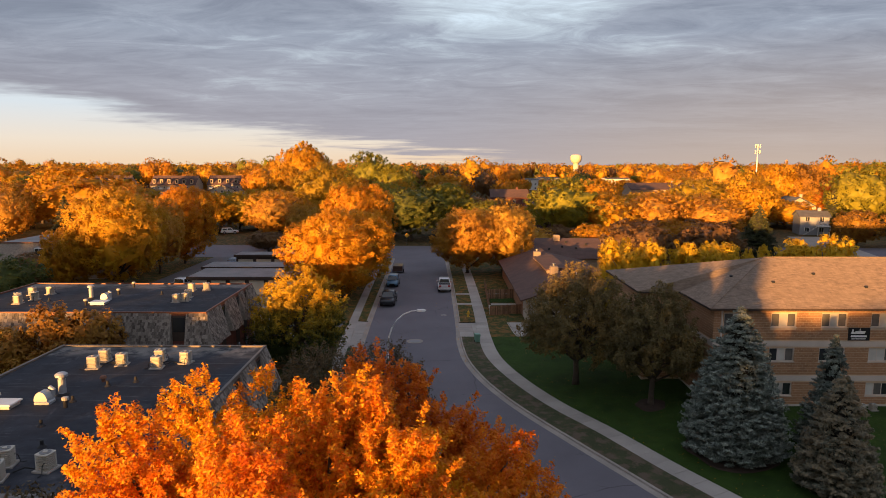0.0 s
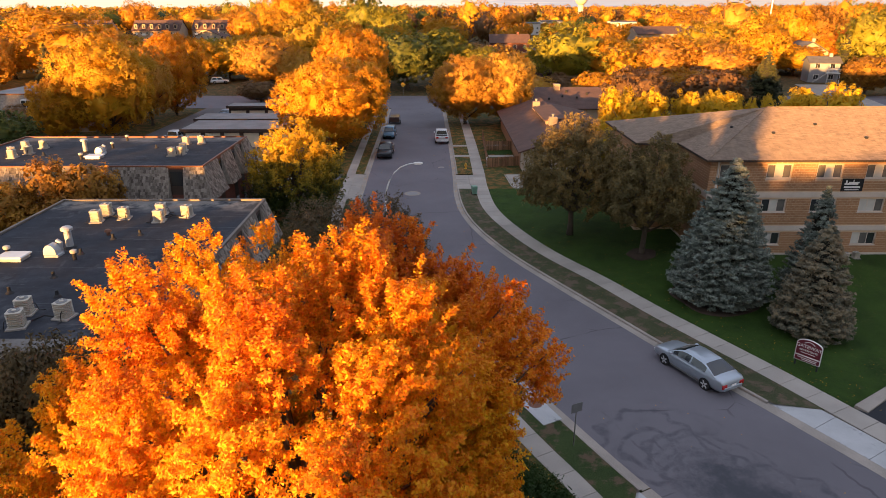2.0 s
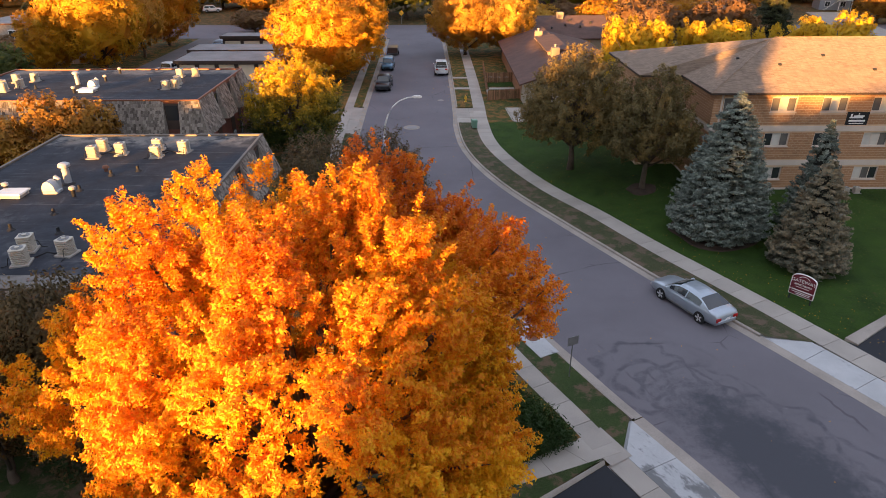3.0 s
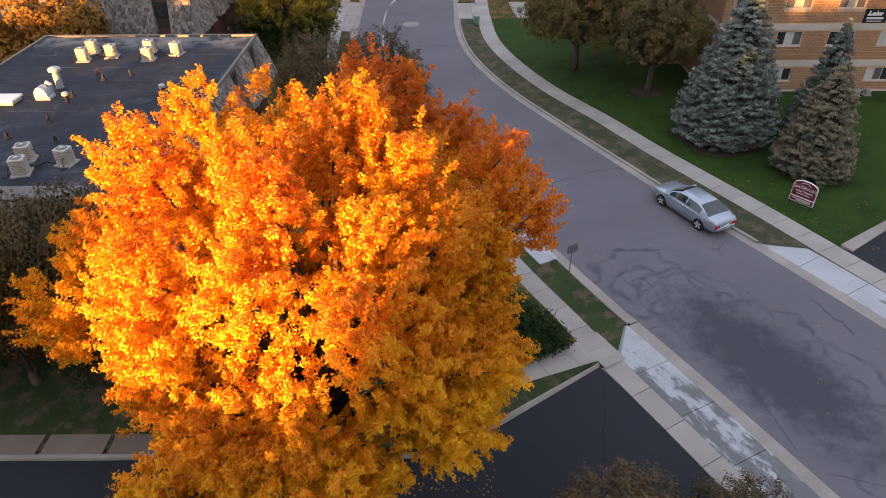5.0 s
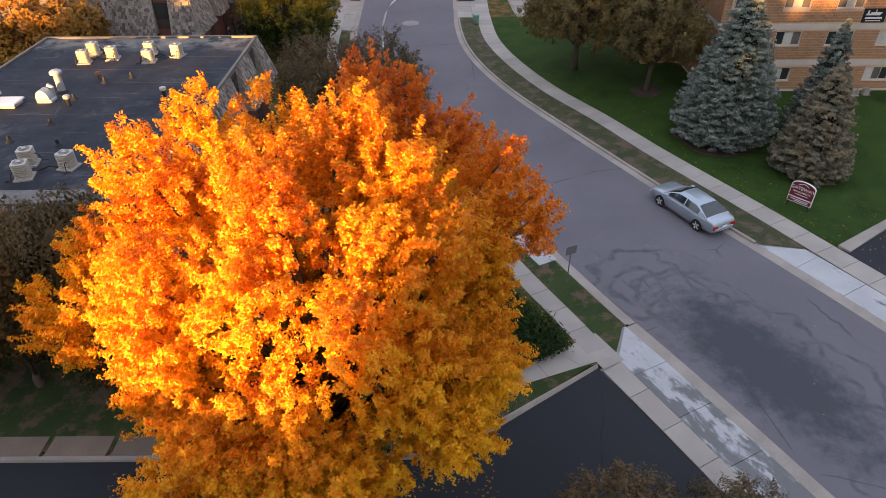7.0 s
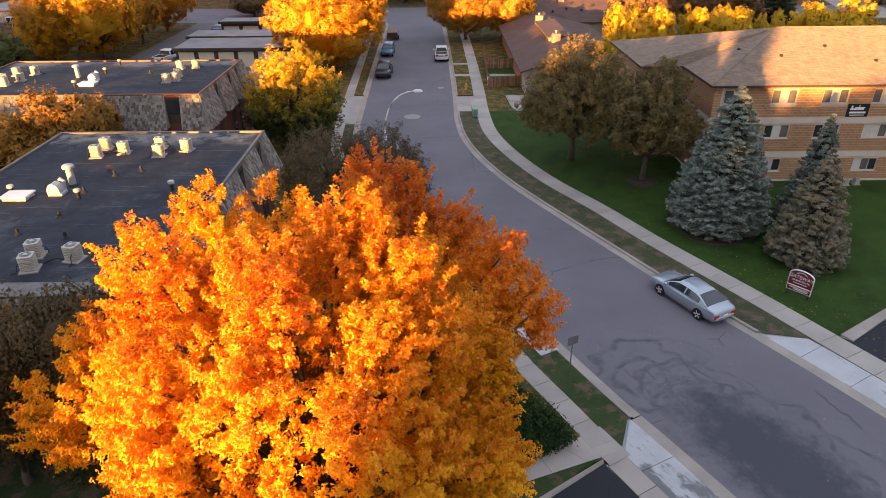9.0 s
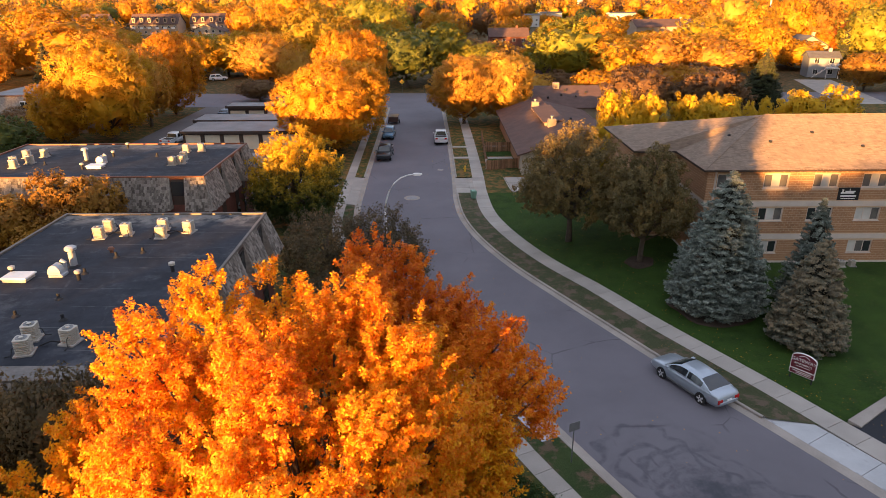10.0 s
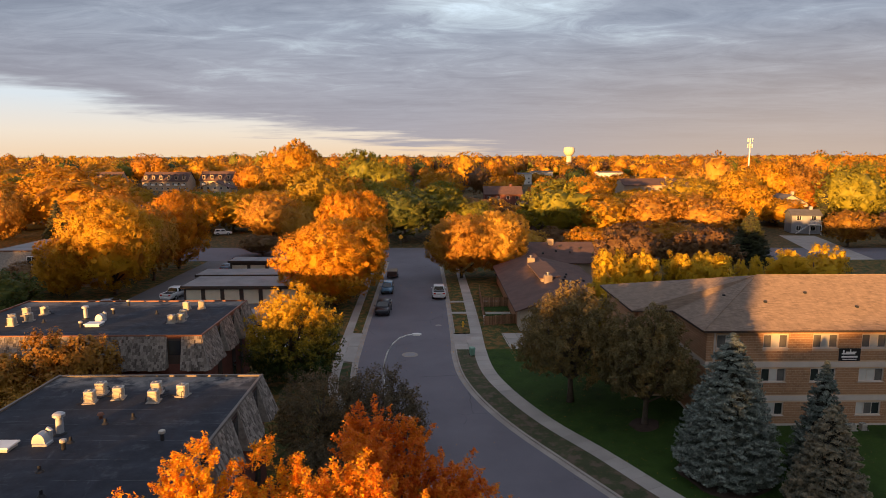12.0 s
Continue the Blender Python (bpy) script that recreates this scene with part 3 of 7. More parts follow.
yy = span(22.6, 66.0, 1.0)
setting("verge_1", Geo().strip([(7.62, 19.98, 0.125)] + [(*offset(walk_left, y - 0.4, 0.46), 0.125) for y in yy], [(8.40, 21.95, 0.125)] + [(*offset(road_left, y, -0.63), 0.125) for y in yy]), VERGE,
        "narrow worn grass verge with bare soil", "verge")
sheet_between("verge_2", walk_left, 0.5, road_left, -0.63, 77.2, 130.0, 0.125, YARD, "grass verge strewn with yellow leaves", "verge")
sheet_between("verge_3", road_right, 0.63, walk_right, -0.7, 28.0, 70.2, 0.125, BAREVERGE, "patchy grass verge with bare brown soil", "verge")
sheet_between("verge_4", road_right, 0.63, walk_right, -0.5, 76.8, 130.0, 0.125, YARD, "grass verge strewn with fallen leaves", "verge")

# lawns either side, as lofts from the pavements outwards


def lawn_rows(a, b):
    out = []
    for y in span(a, b, 1.5):
        x0 = offset(walk_right, y, 0.55)[0]
        out.append([(x, y, 0.115 + hill(x, y)) for x in (x0, x0 + 1.5, x0 + 3, x0 + 5, x0 + 7.5, x0 + 10.5, x0 + 14, x0 + 20, x0 + 40, 330)])
    return out


setting("lawn_right", Geo().rings(lawn_rows(-38, 70.2), close=False, caps=False), LAWN, "dark green mown lawn with scattered pale leaves", "lawn", True)
setting("yard_right", Geo().rings(lawn_rows(70.2, 130.5), close=False, caps=False), YARD, "leaf-strewn yards behind the pavement", "lawn", True)
setting("yard_lawn", Geo().box(6.5, 82.4, 0.1, 10.0, 86.0, 0.135).box(6.6, 88.0, 0.1, 10.0, 92.5, 0.135), LAWN, "small green lawns inside a fenced yard", "lawn")
g = Geo()
rows_ = []
for y in span(19.9, 130.5, 1.5):
    x1 = offset(walk_left, y, -0.48)[0]
    rows_.append([(x, y, 0.115) for x in (-330, -60, -30, -14, x1)])
setting("lawn_left", g.rings(rows_, close=False, caps=False), YARD, "patchy autumn lawn strewn with yellow leaves", "lawn")
setting("lawn_south", Geo().face((-330, 15.0, 0.115), (0.4, 15.2, 0.115), (6.6, 19.55, 0.115), (6.6, 19.9, 0.115), (-330, 19.9, 0.115)), VERGE, "strip of rough grass beside the parking lot", "lawn")

# parking lots
setting("parking_lot_1", Geo().face((-330, -38, 0.02), (37, -38, 0.02), (13.8, 8.0, 0.02), (10.6, 13.0, 0.02), (9.0, 15.5, 0.02), (6.75, 19.35, 0.02), (0.5, 15.0, 0.02), (-330, 14.8, 0.02)), LOT,
        "freshly sealed black asphalt parking lot", "parking lot")
setting("parking_lot_2", Geo().face((21.15, 27.5, 0.135), (23.9, 21.8, 0.135), (34.6, 0, 0.135), (90, 0, 0.135), (90, 33.5, 0.135), (28, 31.6, 0.135)), LOT, "dark asphalt driveway to the apartments", "parking lot")
setting("parking_lot_3", Geo().face((-47, 66, 0.13), (-12, 66, 0.13), (-12, 77, 0.13), (-19.5, 77, 0.13), (-19.5, 120, 0.13), (-40, 121, 0.13), (-40, 131, 0.13), (-47, 131, 0.13)), OLDLOT,
        "grey asphalt lane between the garages", "parking lot")
setting("lot_kerb", Geo().hexa(((6.6, 19.3, 0), (6.75, 19.38, 0), (0.5, 15.06, 0), (0.4, 15.2, 0)), ((6.6, 19.42, 0.15), (6.75, 19.5, 0.15), (0.5, 15.18, 0.15), (0.4, 15.3, 0.15)))
        .box(-120, 14.8, 0, 0.45, 14.98, 0.16), KERB, "weathered concrete kerb edging the parking lot", "kerb")
setting("lot_kerb_right", Geo().hexa(((21.3, 27.9, 0), (21.7, 27.4, 0), (28.0, 31.7, 0), (27.8, 31.95, 0)), ((21.3, 27.9, 0.3), (21.7, 27.4, 0.22), (28.0, 31.7, 0.3), (27.8, 31.95, 0.32))), KERB,
        "pale concrete kerb edging the apartment driveway", "kerb")

# ---------------------------------------------------------------- trees


tmp_ball = bmesh.new()
bmesh.ops.create_icosphere(tmp_ball, subdivisions=2, radius=1.0)
tmp_ball.verts.ensure_lookup_table()
BALL_V = np.array([v.co[:] for v in tmp_ball.verts])
BALL_F = np.array([[v.index for v in f.verts] for f in tmp_ball.faces])
tmp_ball.free()
tmp_ball = bmesh.new()
bmesh.ops.create_icosphere(tmp_ball, subdivisions=1, radius=1.0)
tmp_ball.verts.ensure_lookup_table()
LOW_V = np.array([v.co[:] for v in tmp_ball.verts])
LOW_F = np.array([[v.index for v in f.verts] for f in tmp_ball.faces])
tmp_ball.free()


def leaf_mesh(name, at, size, mat, rng, up=0.25, slim=0.5, face=None, whole=False, core=(), low=False):
    """Small pointed leaves, one face each, at the given places; face: the way they roughly look (and the way their
    clump looks, for soft shading); core: lobes of inner foliage that close the crown."""
    n = len(at)
    soft = None
    if face is not None and face.shape[1] == 6 and not whole:
        soft = face[:, 3:]
    if face is not None:
        face = face[:, :3]
    if face is None:
        a = rng.normal(size=(n, 3))
        a[:, 2] += up
        a /= np.linalg.norm(a, axis=1)[:, None]
        b = np.cross(a, rng.normal(size=(n, 3)))
    else:
        a = np.cross(face, rng.normal(size=(n, 3)))
        a /= np.linalg.norm(a, axis=1)[:, None]
        b = np.cross(face, a)
    b /= np.linalg.norm(b, axis=1)[:, None]
    s = size * rng.uniform(0.65, 1.3, n)[:, None]
    m = 4 if whole else 3
    v = np.empty((n, m, 3))
    if whole:
        v[:, 0], v[:, 1], v[:, 2], v[:, 3] = at - a * s * 0.5, at + b * s * slim * 0.5, at + a * s * 0.5, at - b * s * slim * 0.5
    else:
        v[:, 1], v[:, 0], v[:, 2] = at - a * s * 0.5 - b * s * slim * 0.5, at - a * s * 0.5 + b * s * slim * 0.5, at + a * s * 0.5
    if len(core):
        lb = np.asarray(core, float)
        bv, bf = (LOW_V, LOW_F) if low else (BALL_V, BALL_F)
        wob = 1 + 0.15 * rng.normal(size=(len(lb), len(bv), 1))
        cv = lb[:, None, :3] + bv[None] * wob * lb[:, None, 3:]
        tri = (np.arange(len(lb))[:, None, None] * len(bv) + bf[None]).reshape(-1, 3)
        v = np.concatenate([v, cv.reshape(-1, 3)[tri]])
        if soft is not None:
            soft = np.concatenate([np.repeat(soft, 3, 0), np.repeat(unit_rows(bv)[bf].reshape(1, -1, 3), len(lb), 0).reshape(-1, 3) + rng.normal(size=(3 * len(tri), 3)) * 0.35])
        n = len(v)
    elif soft is not None:
        soft = np.repeat(soft, 3, 0)
    me = bpy.data.meshes.new(name)
    me.vertices.add(m * n)
    me.vertices.foreach_set("co", v.ravel())
    me.loops.add(m * n)
    me.loops.foreach_set("vertex_index", np.arange(m * n))
    me.polygons.add(n)
    me.polygons.foreach_set("loop_start", np.arange(0, m * n, m))
    me.polygons.foreach_set("loop_total", np.full(n, m))
    me.materials.append(mat)
    me.update()
    me.validate()
    if soft is not None:
        me.polygons.foreach_set("use_smooth", np.ones(n, bool))
        me.normals_split_custom_set_from_vertices(unit_rows(soft))
    return me


def unit_rows(a):
    return a / np.linalg.norm(a, axis=-1, keepdims=True)


def crown(rng, lobes, clumps, per, ball, hollow=0.55, spray=0.8, jitter=0.45):
    """Leaves in rounded clumps, set in the outer part of overlapping lobes (x, y, z, rx, ry, rz). Returns places and facings."""
    lb = np.array(lobes, float)
    w = (lb[:, 3] * lb[:, 4] * lb[:, 5]) ** 0.667
    # clumps spread evenly over the outer face of the joined lobes
    d, c = [], []
    for i, m in enumerate(np.ceil(w / w.sum() * clumps * 2.2).astype(int)):
        f = np.arange(m) + 0.5
        z = 1 - 2 * f / m
        an = f * 2.39996 + rng.uniform(0, 6.28)
        q = unit_rows(np.stack([np.sqrt(1 - z * z) * np.cos(an), np.sqrt(1 - z * z) * np.sin(an), z], 1) + rng.normal(size=(m, 3)) * 0.6 / math.sqrt(m))
        at = lb[i, :3] + q * lb[i, 3:] * (hollow + (1 - hollow) * rng.random(m)[:, None] ** 0.6)
        inside = (((at[:, None, :] - lb[None, :, :3]) / lb[None, :, 3:]) ** 2).sum(2)
        inside[:, i] = 9
        keep = inside.min(1) > 0.5
        d.append(q[keep])
        c.append(at[keep])
    d, c = np.concatenate(d), np.concatenate(c)
    sel = rng.permutation(len(d))[:clumps]
    d, c = d[sel], c[sel]
    clumps = len(d)
    ax = unit_rows(d * 0.7 + np.array((0, 0, 0.6)) + rng.normal(size=(clumps, 3)) * 0.3)
    size = ball * rng.uniform(0.65, 1.35, clumps)
    q = unit_rows(rng.normal(size=(clumps, per, 3)))
    hgt = rng.random((clumps, per)) * rng.uniform(0.2, 1.6, (clumps, 1)) * spray
    rad = size[:, None] * (0.55 + 0.45 * rng.random((clumps, per))) * np.clip(1.05 - 0.5 * hgt, 0.25, 1.0)
    at = c[:, None, :] + q * rad[:, :, None] + ax[:, None, :] * (hgt * size[:, None])[:, :, None]
    face = unit_rows(q * 0.7 + d[:, None, :] * 0.35 + np.array((0, 0, 0.2)) + rng.normal(size=q.shape) * jitter)
    soft = unit_rows(q * 0.24 + d[:, None, :] * 0.8 + np.array((0, 0, 0.12)) + rng.normal(size=q.shape) * 0.16)
    return at.reshape(-1, 3), np.concatenate([face, soft], 2).reshape(-1, 6)


def limbs(rng, height, radius, base, count):
    """A tapered trunk that leans a little, with limbs reaching into the crown."""
    g = Geo()
    top = height * 0.8
    path = [(0, 0, -0.15), (0.03 * radius, 0.02, base * 0.5), (rng.normal() * 0.12, rng.normal() * 0.12, base), (rng.normal() * 0.3, rng.normal() * 0.3, top)]
    r0 = 0.035 * height * 0.55 + 0.05
    g.tube(path, [r0 * 1.35, r0, r0 * 0.9, r0 * 0.2], 8)
    for i in range(count):
        a = 2 * math.pi * (i + rng.random() * 0.6) / count
        z0 = base + (top - base) * rng.uniform(0.0, 0.55)
        tip = Vector((math.cos(a) * radius * 0.8, math.sin(a) * radius * 0.8, min(height * 0.92, z0 + radius * rng.uniform(0.4, 1.0))))
        mid = Vector((tip.x * 0.45, tip.y * 0.45, z0 + (tip.z - z0) * 0.6))
        g.tube([(0, 0, z0 - 0.2), mid, tip], [r0 * 0.5, r0 * 0.32, r0 * 0.08], 6)
    return g


TREES = {}


def tree_kind(key, kind, seed, height, radius, base, clumps, per, leaf, spread, nl=9, shape="round", fill=0.52):
    """Meshes of one kind of tree, standing at the origin: trunk and crown."""
    rng = np.random.default_rng(seed)
    mid = (height + base) / 2
    half = (height - base) / 2
    lobes = [(0, 0, mid, radius * 0.62, radius * 0.62, half * 0.80)]
    for i in range(nl):
        a = 2 * math.pi * i / nl + rng.normal() * 0.25
        lift = rng.uniform(-0.55, 0.75)
        rad = radius * rng.uniform(0.48, 0.80) * math.sqrt(max(0.15, 1 - lift * lift * 0.8))
        s = radius * rng.uniform(0.30, 0.46)
        if shape == "plume":
            # narrow upright plumes of uneven height
            s = radius * rng.uniform(0.15, 0.23)
            rad = radius * rng.uniform(0.3, 0.85)
            top_z = height * rng.uniform(0.70, 1.04) - 0.2 * rad
            lobes.append((rad * math.cos(a), rad * math.sin(a), top_z - s * 2.0, s, s, s * 2.0))
            continue
        lobes.append((rad * math.cos(a), rad * math.sin(a), mid + lift * half * 0.85, s, s, s * rng.uniform(0.8, 1.2)))
    lobes.append((rng.normal() * 0.1 * radius, rng.normal() * 0.1 * radius, height - half * 0.42, radius * 0.45, radius * 0.45, half * 0.42))
    if shape == "full":
        # one broad dome, knobbly with boughs
        lobes = [(0, 0, mid, radius * 0.84, radius * 0.84, half * 0.90)]
        for i in range(nl + 8):
            u = -0.5 + 1.45 * (i + 0.5) / (nl + 8)
            a, q = i * 2.39996 + rng.normal() * 0.2, math.sqrt(1 - min(0.97, u * u))
            s, f = radius * rng.uniform(0.24, 0.36), rng.uniform(0.66, 0.84)
            lobes.append((radius * f * q * math.cos(a), radius * f * q * math.sin(a), mid + half * f * u, s, s, s * rng.uniform(0.85, 1.15)))
    if shape == "plume":
        lobes = [(0, 0, mid * 0.78, radius * 0.85, radius * 0.85, half * 0.66)] + lobes[1:-1]
    at, face = crown(rng, lobes, clumps, per, spread, 0.90 if shape == "full" else 0.76, 0.8, 0.2)
    tr = limbs(rng, height, radius, base, 7).mesh(key + "_trunk", BARK, True)
    TREES[key] = (tr, leaf_mesh(key + "_crown", at, leaf, LEAF[kind], rng, slim=0.72, face=face, core=[(*q[:3], *(w * fill for w in q[3:])) for q in (lobes[:1] if shape == "full" else lobes)] if fill else ()), height, radius)


COUNT = {}


def plant(key, x, y, height=None, label="", spin=None, z=0.1, width=None, group=""):
    tr, cr, h0, r0 = TREES[key]
    COUNT[key] = COUNT.get(key, 0) + 1
    t = thing("tree", label or "broad autumn tree", "tree", (x, y, z), spin if spin is not None else (COUNT[key] * 137.5) % 360, group)
    s = (height or h0) / h0
    w = (width / 2 / r0) if width else s
    t.scale = (w, w, s)
    part("trunk", tr, None, t)
    part("crown", cr, None, t)
    return t


def spruce(x, y, height, width, kind, seed, label, tiers=26, leaf=0.22, per=60, z=0.1, full=0.75):
    """A conifer: whorls of flat boughs with upturned ends, shelves of needles with dark gaps between them."""
    rng = np.random.default_rng(seed)
    pts, faces = [], []
    g = Geo().tube([(0, 0, -0.1), (0, 0, height * 0.5), (0, 0, height * 0.98)], [0.03 * height * 0.5 + 0.05, 0.1, 0.015], 8)

    def reach(f):
        return width / 2 * min(1.0, (1 - f) ** full * 1.06) * (0.80 + 0.20 * min(1.0, f / 0.10))
    for i in range(tiers):
        f = (i + 0.5) / tiers
        zz = 0.35 + (height - 0.45) * f
        R = reach(f)
        nb = max(9, int(2 * math.pi * R / 0.60))
        for j in range(nb):
            a = 2 * math.pi * (j + rng.random() * 0.9) / nb
            rr = R * rng.uniform(0.84, 1.08) + 0.05
            zb = zz + rng.normal() * 0.17
            n = int(per * (0.25 + rr / (width / 2)))
            t = 0.42 + 0.58 * rng.random(n) ** 0.65
            side = rng.normal(size=n) * (0.07 + 0.26 * rr * (1.06 - t)) * 0.62
            out = np.array((math.cos(a), math.sin(a), 0.0))
            px = out[0] * rr * t - out[1] * side
            py = out[1] * rr * t + out[0] * side
            pz = zb - 0.30 * rr * t + 0.20 * rr * t ** 4 - np.abs(side) * 0.30 + rng.normal(size=n) * 0.03
            pts.append(np.stack([px, py, pz], 1))
            faces.append(unit_rows(out * 0.45 + np.array((0, 0, 0.8)) + rng.normal(size=(n, 3)) * 0.42))
    n = 160
    pts.append(np.stack([rng.normal(size=n) * 0.06, rng.normal(size=n) * 0.06, height - rng.random(n) * 1.0], 1))
    faces.append(unit_rows(rng.normal(size=(n, 3))))
    t = thing("spruce_tree", label, "tree", (x, y, z))
    part("trunk", g, BARK, t, smooth=True)
    # added dark core: stops see-through and darkens the gaps like shade
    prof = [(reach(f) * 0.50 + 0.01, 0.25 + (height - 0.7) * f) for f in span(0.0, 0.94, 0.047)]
    part("inner_bough", Geo().lathe(0, 0, prof, 18), GAPSHADE, t, "dark core that stands for shade between the boughs")
    part("crown", leaf_mesh("spruce_crown", np.concatenate(pts), leaf, LEAF[kind], rng, slim=0.36, face=np.concatenate(faces)), None, t)
    return t


def plume_crown(rng, n, rx, ry, z0, z1, wide, sprays, per, reach, stout, low=-0.45, more=(), tall=1.35):
    """Leaves on upswept sprays, gathered in n plumes over a domed crown; more: further plumes (x, y, z). Returns leaf places, facings and the plumes' hearts."""
    zc = z0 + (z1 - z0) * 0.42
    at, face, hearts = [], [], []
    for i in range(n + len(more)):
        if i < n:
            u = low + (1.0 - low) * (i + 0.5) / n
            a = i * 2.39996 + rng.normal() * 0.12
            q = math.sqrt(1 - u * u)
            d = np.array((math.cos(a) * q, math.sin(a) * q, u))
            f = rng.uniform(0.84, 1.05)
            tip = np.array((rx * d[0] * f, ry * d[1] * f, zc + ((z1 - zc) if u > 0 else (zc - z0)) * u * f))
        else:
            tip = np.array(more[i - n], float)
            d = tip - np.array((0, 0, zc))
            d /= np.linalg.norm(d)
        grow = d * np.array((0.75, 0.75, 0.5)) + np.array((0, 0, 0.55))
        grow /= np.linalg.norm(grow)
        w = wide * rng.uniform(0.78, 1.2)
        c = tip - grow * w * 1.1
        hearts.append(c)
        m = int(sprays * rng.uniform(0.85, 1.15) * (w / wide) ** 2)
        q = unit_rows(rng.normal(size=(m, 3)) + d * 0.45)
        r = rng.random(m) ** 0.45
        root = c + q * (w * r)[:, None] + grow * (((q @ grow) * r * w * (tall - 1.0))[:, None])
        ax = unit_rows(grow * 0.75 + q * 0.8 + rng.normal(size=(m, 3)) * 0.25)
        ln = reach * rng.uniform(0.5, 1.35, m)
        s_ = rng.random((m, per)) ** 0.8
        jit = rng.normal(size=(m, per, 3)) * stout * (1.15 - 0.6 * s_)[:, :, None]
        at.append((root[:, None, :] + ax[:, None, :] * (s_ * ln[:, None])[:, :, None] + jit).reshape(-1, 3))
        face.append(unit_rows((q[:, None, :] * 0.45 + d * 0.35 + np.array((0, 0, 0.25)) + rng.normal(size=(m, per, 3)) * 0.55)).reshape(-1, 3))
    return np.concatenate(at), np.concatenate(face), hearts


def plume_limbs(rng, height, base, hearts, stout=1.0):
    """Trunk that forks into limbs, one to each plume."""
    g = Geo()
    r0 = (0.02 * height + 0.05) * stout
    top = base + (height - base) * 0.62
    g.tube([(0, 0, -0.15), (0.04, 0.02, base * 0.5), (0.0, 0.05, base), (0.1, -0.08, top)], [r0 * 1.4, r0, r0 * 0.9, r0 * 0.35], 8)
    for c in hearts:
        z = base * 0.85 + max(0.0, c[2] - base) * rng.uniform(0.15, 0.45)
        z = min(z, top)
        mid = (c[0] * 0.5 + rng.normal() * 0.15, c[1] * 0.5 + rng.normal() * 0.15, z + (c[2] - z) * 0.62)
        g.tube([(0, 0, z - 0.15), mid, tuple(c), tuple(np.array(c) + (np.array(c) - np.array(mid)) * 0.35)], [r0 * 0.42, r0 * 0.26, r0 * 0.13, r0 * 0.04], 5)
    return g


def plume_kind(key, kind, seed, height, radius, base, n, wide, sprays, per, leaf, reach, stout, low=-0.45, trunk=1.6, tall=1.35):
    """Meshes of a tree whose crown is made of plumes, standing at the origin."""
    rng = np.random.default_rng(seed)
    at, face, hearts = plume_crown(rng, n, radius, radius, base, height, wide, sprays, per, reach, stout, low, tall=tall)
    TREES[key] = (plume_limbs(rng, height, trunk, hearts).mesh(key + "_trunk", BARK, True), leaf_mesh(key + "_crown", at, leaf, LEAF[kind], rng, slim=0.6, face=face), height, radius)


for i_, (key_, kind_, h_, r_, b_) in enumerate((("orange_a", "orange", 12, 5.6, 1.0), ("orange_b", "fire", 13, 5.4, 1.0), ("gold_a", "gold", 12, 6.0, 1.0), ("gold_b", "gold", 10, 4.6, 0.8), ("pink_a", "pink", 11, 5.8, 0.8),
                                                ("yellow_a", "yellow", 10, 4.8, 0.8), ("lime_a", "lime", 13, 5.8, 1.2), ("green_a", "green", 12, 5.6, 1.0), ("gold_lime_a", "goldlime", 12, 5.6, 0.6), ("rust_a", "rust", 10, 5.0, 0.6), ("brown_a", "brown", 10, 4.6, 0.8))):
    tree_kind(key_, kind_, i_ + 1, h_, r_, b_, 430, 27, 0.31, 0.48, 13, "full", 0.80)
tree_kind("belt", "brown", 99, 14, 5.8, 0.3, 150, 10, 1.5, 0.9, fill=0)

# the great orange tree by the parking lot
rng = np.random.default_rng(77)
gx, gy = -3.7, 14.2
great = thing("tree", "large ash tree in full orange leaf over the parking lot", "tree", (gx, gy, 0.1))
REACHING = ((-4.3, 5.4, 12.2), (-3.9, 4.6, 11.2), (-1.6, 4.4, 12.6), (-7.6, -0.2, 8.6), (-6.7, 1.2, 9.9), (-4.1, 0.2, 13.0), (3.0, 0.6, 12.7), (1.4, 1.6, 13.5), (-3.2, -5.8, 6.4), (1.0, -5.8, 6.6), (4.9, -3.0, 6.6), (5.6, -1.0, 7.4), (5.4, 0.6, 8.2))
at, face, hearts = plume_crown(rng, 60, 5.7, 5.4, 3.0, 13.3, 1.2, 110, 92, 0.52, 0.075, -0.6, REACHING)
SIDE = ((5.9, 3.5, 10.6), (6.4, 2.7, 10.3), (6.7, 2.0, 10.1), (5.9, 4.1, 11.1))
at2, face2, hearts2 = plume_crown(rng, 0, 5.7, 5.4, 3.0, 12.8, 0.95, 60, 80, 0.55, 0.075, -0.6, SIDE)
part("trunk", plume_limbs(rng, 12.5, 2.6, hearts + hearts2, 1.1), BARK, great, smooth=True)
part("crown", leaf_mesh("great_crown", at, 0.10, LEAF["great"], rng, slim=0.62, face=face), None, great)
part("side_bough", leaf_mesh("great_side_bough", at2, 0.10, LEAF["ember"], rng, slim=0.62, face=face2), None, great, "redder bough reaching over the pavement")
# its redder neighbour, nearer the street
red = thing("tree", "smaller red-orange ash tree behind a larger one", "tree", (-2.0, 23.0, 0.1))
at, face, hearts = plume_crown(rng, 18, 2.8, 2.3, 3.6, 12.3, 1.0, 70, 70, 0.55, 0.08, -0.5, ((2.7, -0.8, 10.4), (3.3, -1.2, 9.6), (2.5, -1.4, 9.2), (3.5, -1.5, 8.9)))
part("trunk", plume_limbs(rng, 11.0, 2.4, hearts), BARK, red, smooth=True)
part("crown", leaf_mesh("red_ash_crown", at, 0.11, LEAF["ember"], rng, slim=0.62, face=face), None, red)

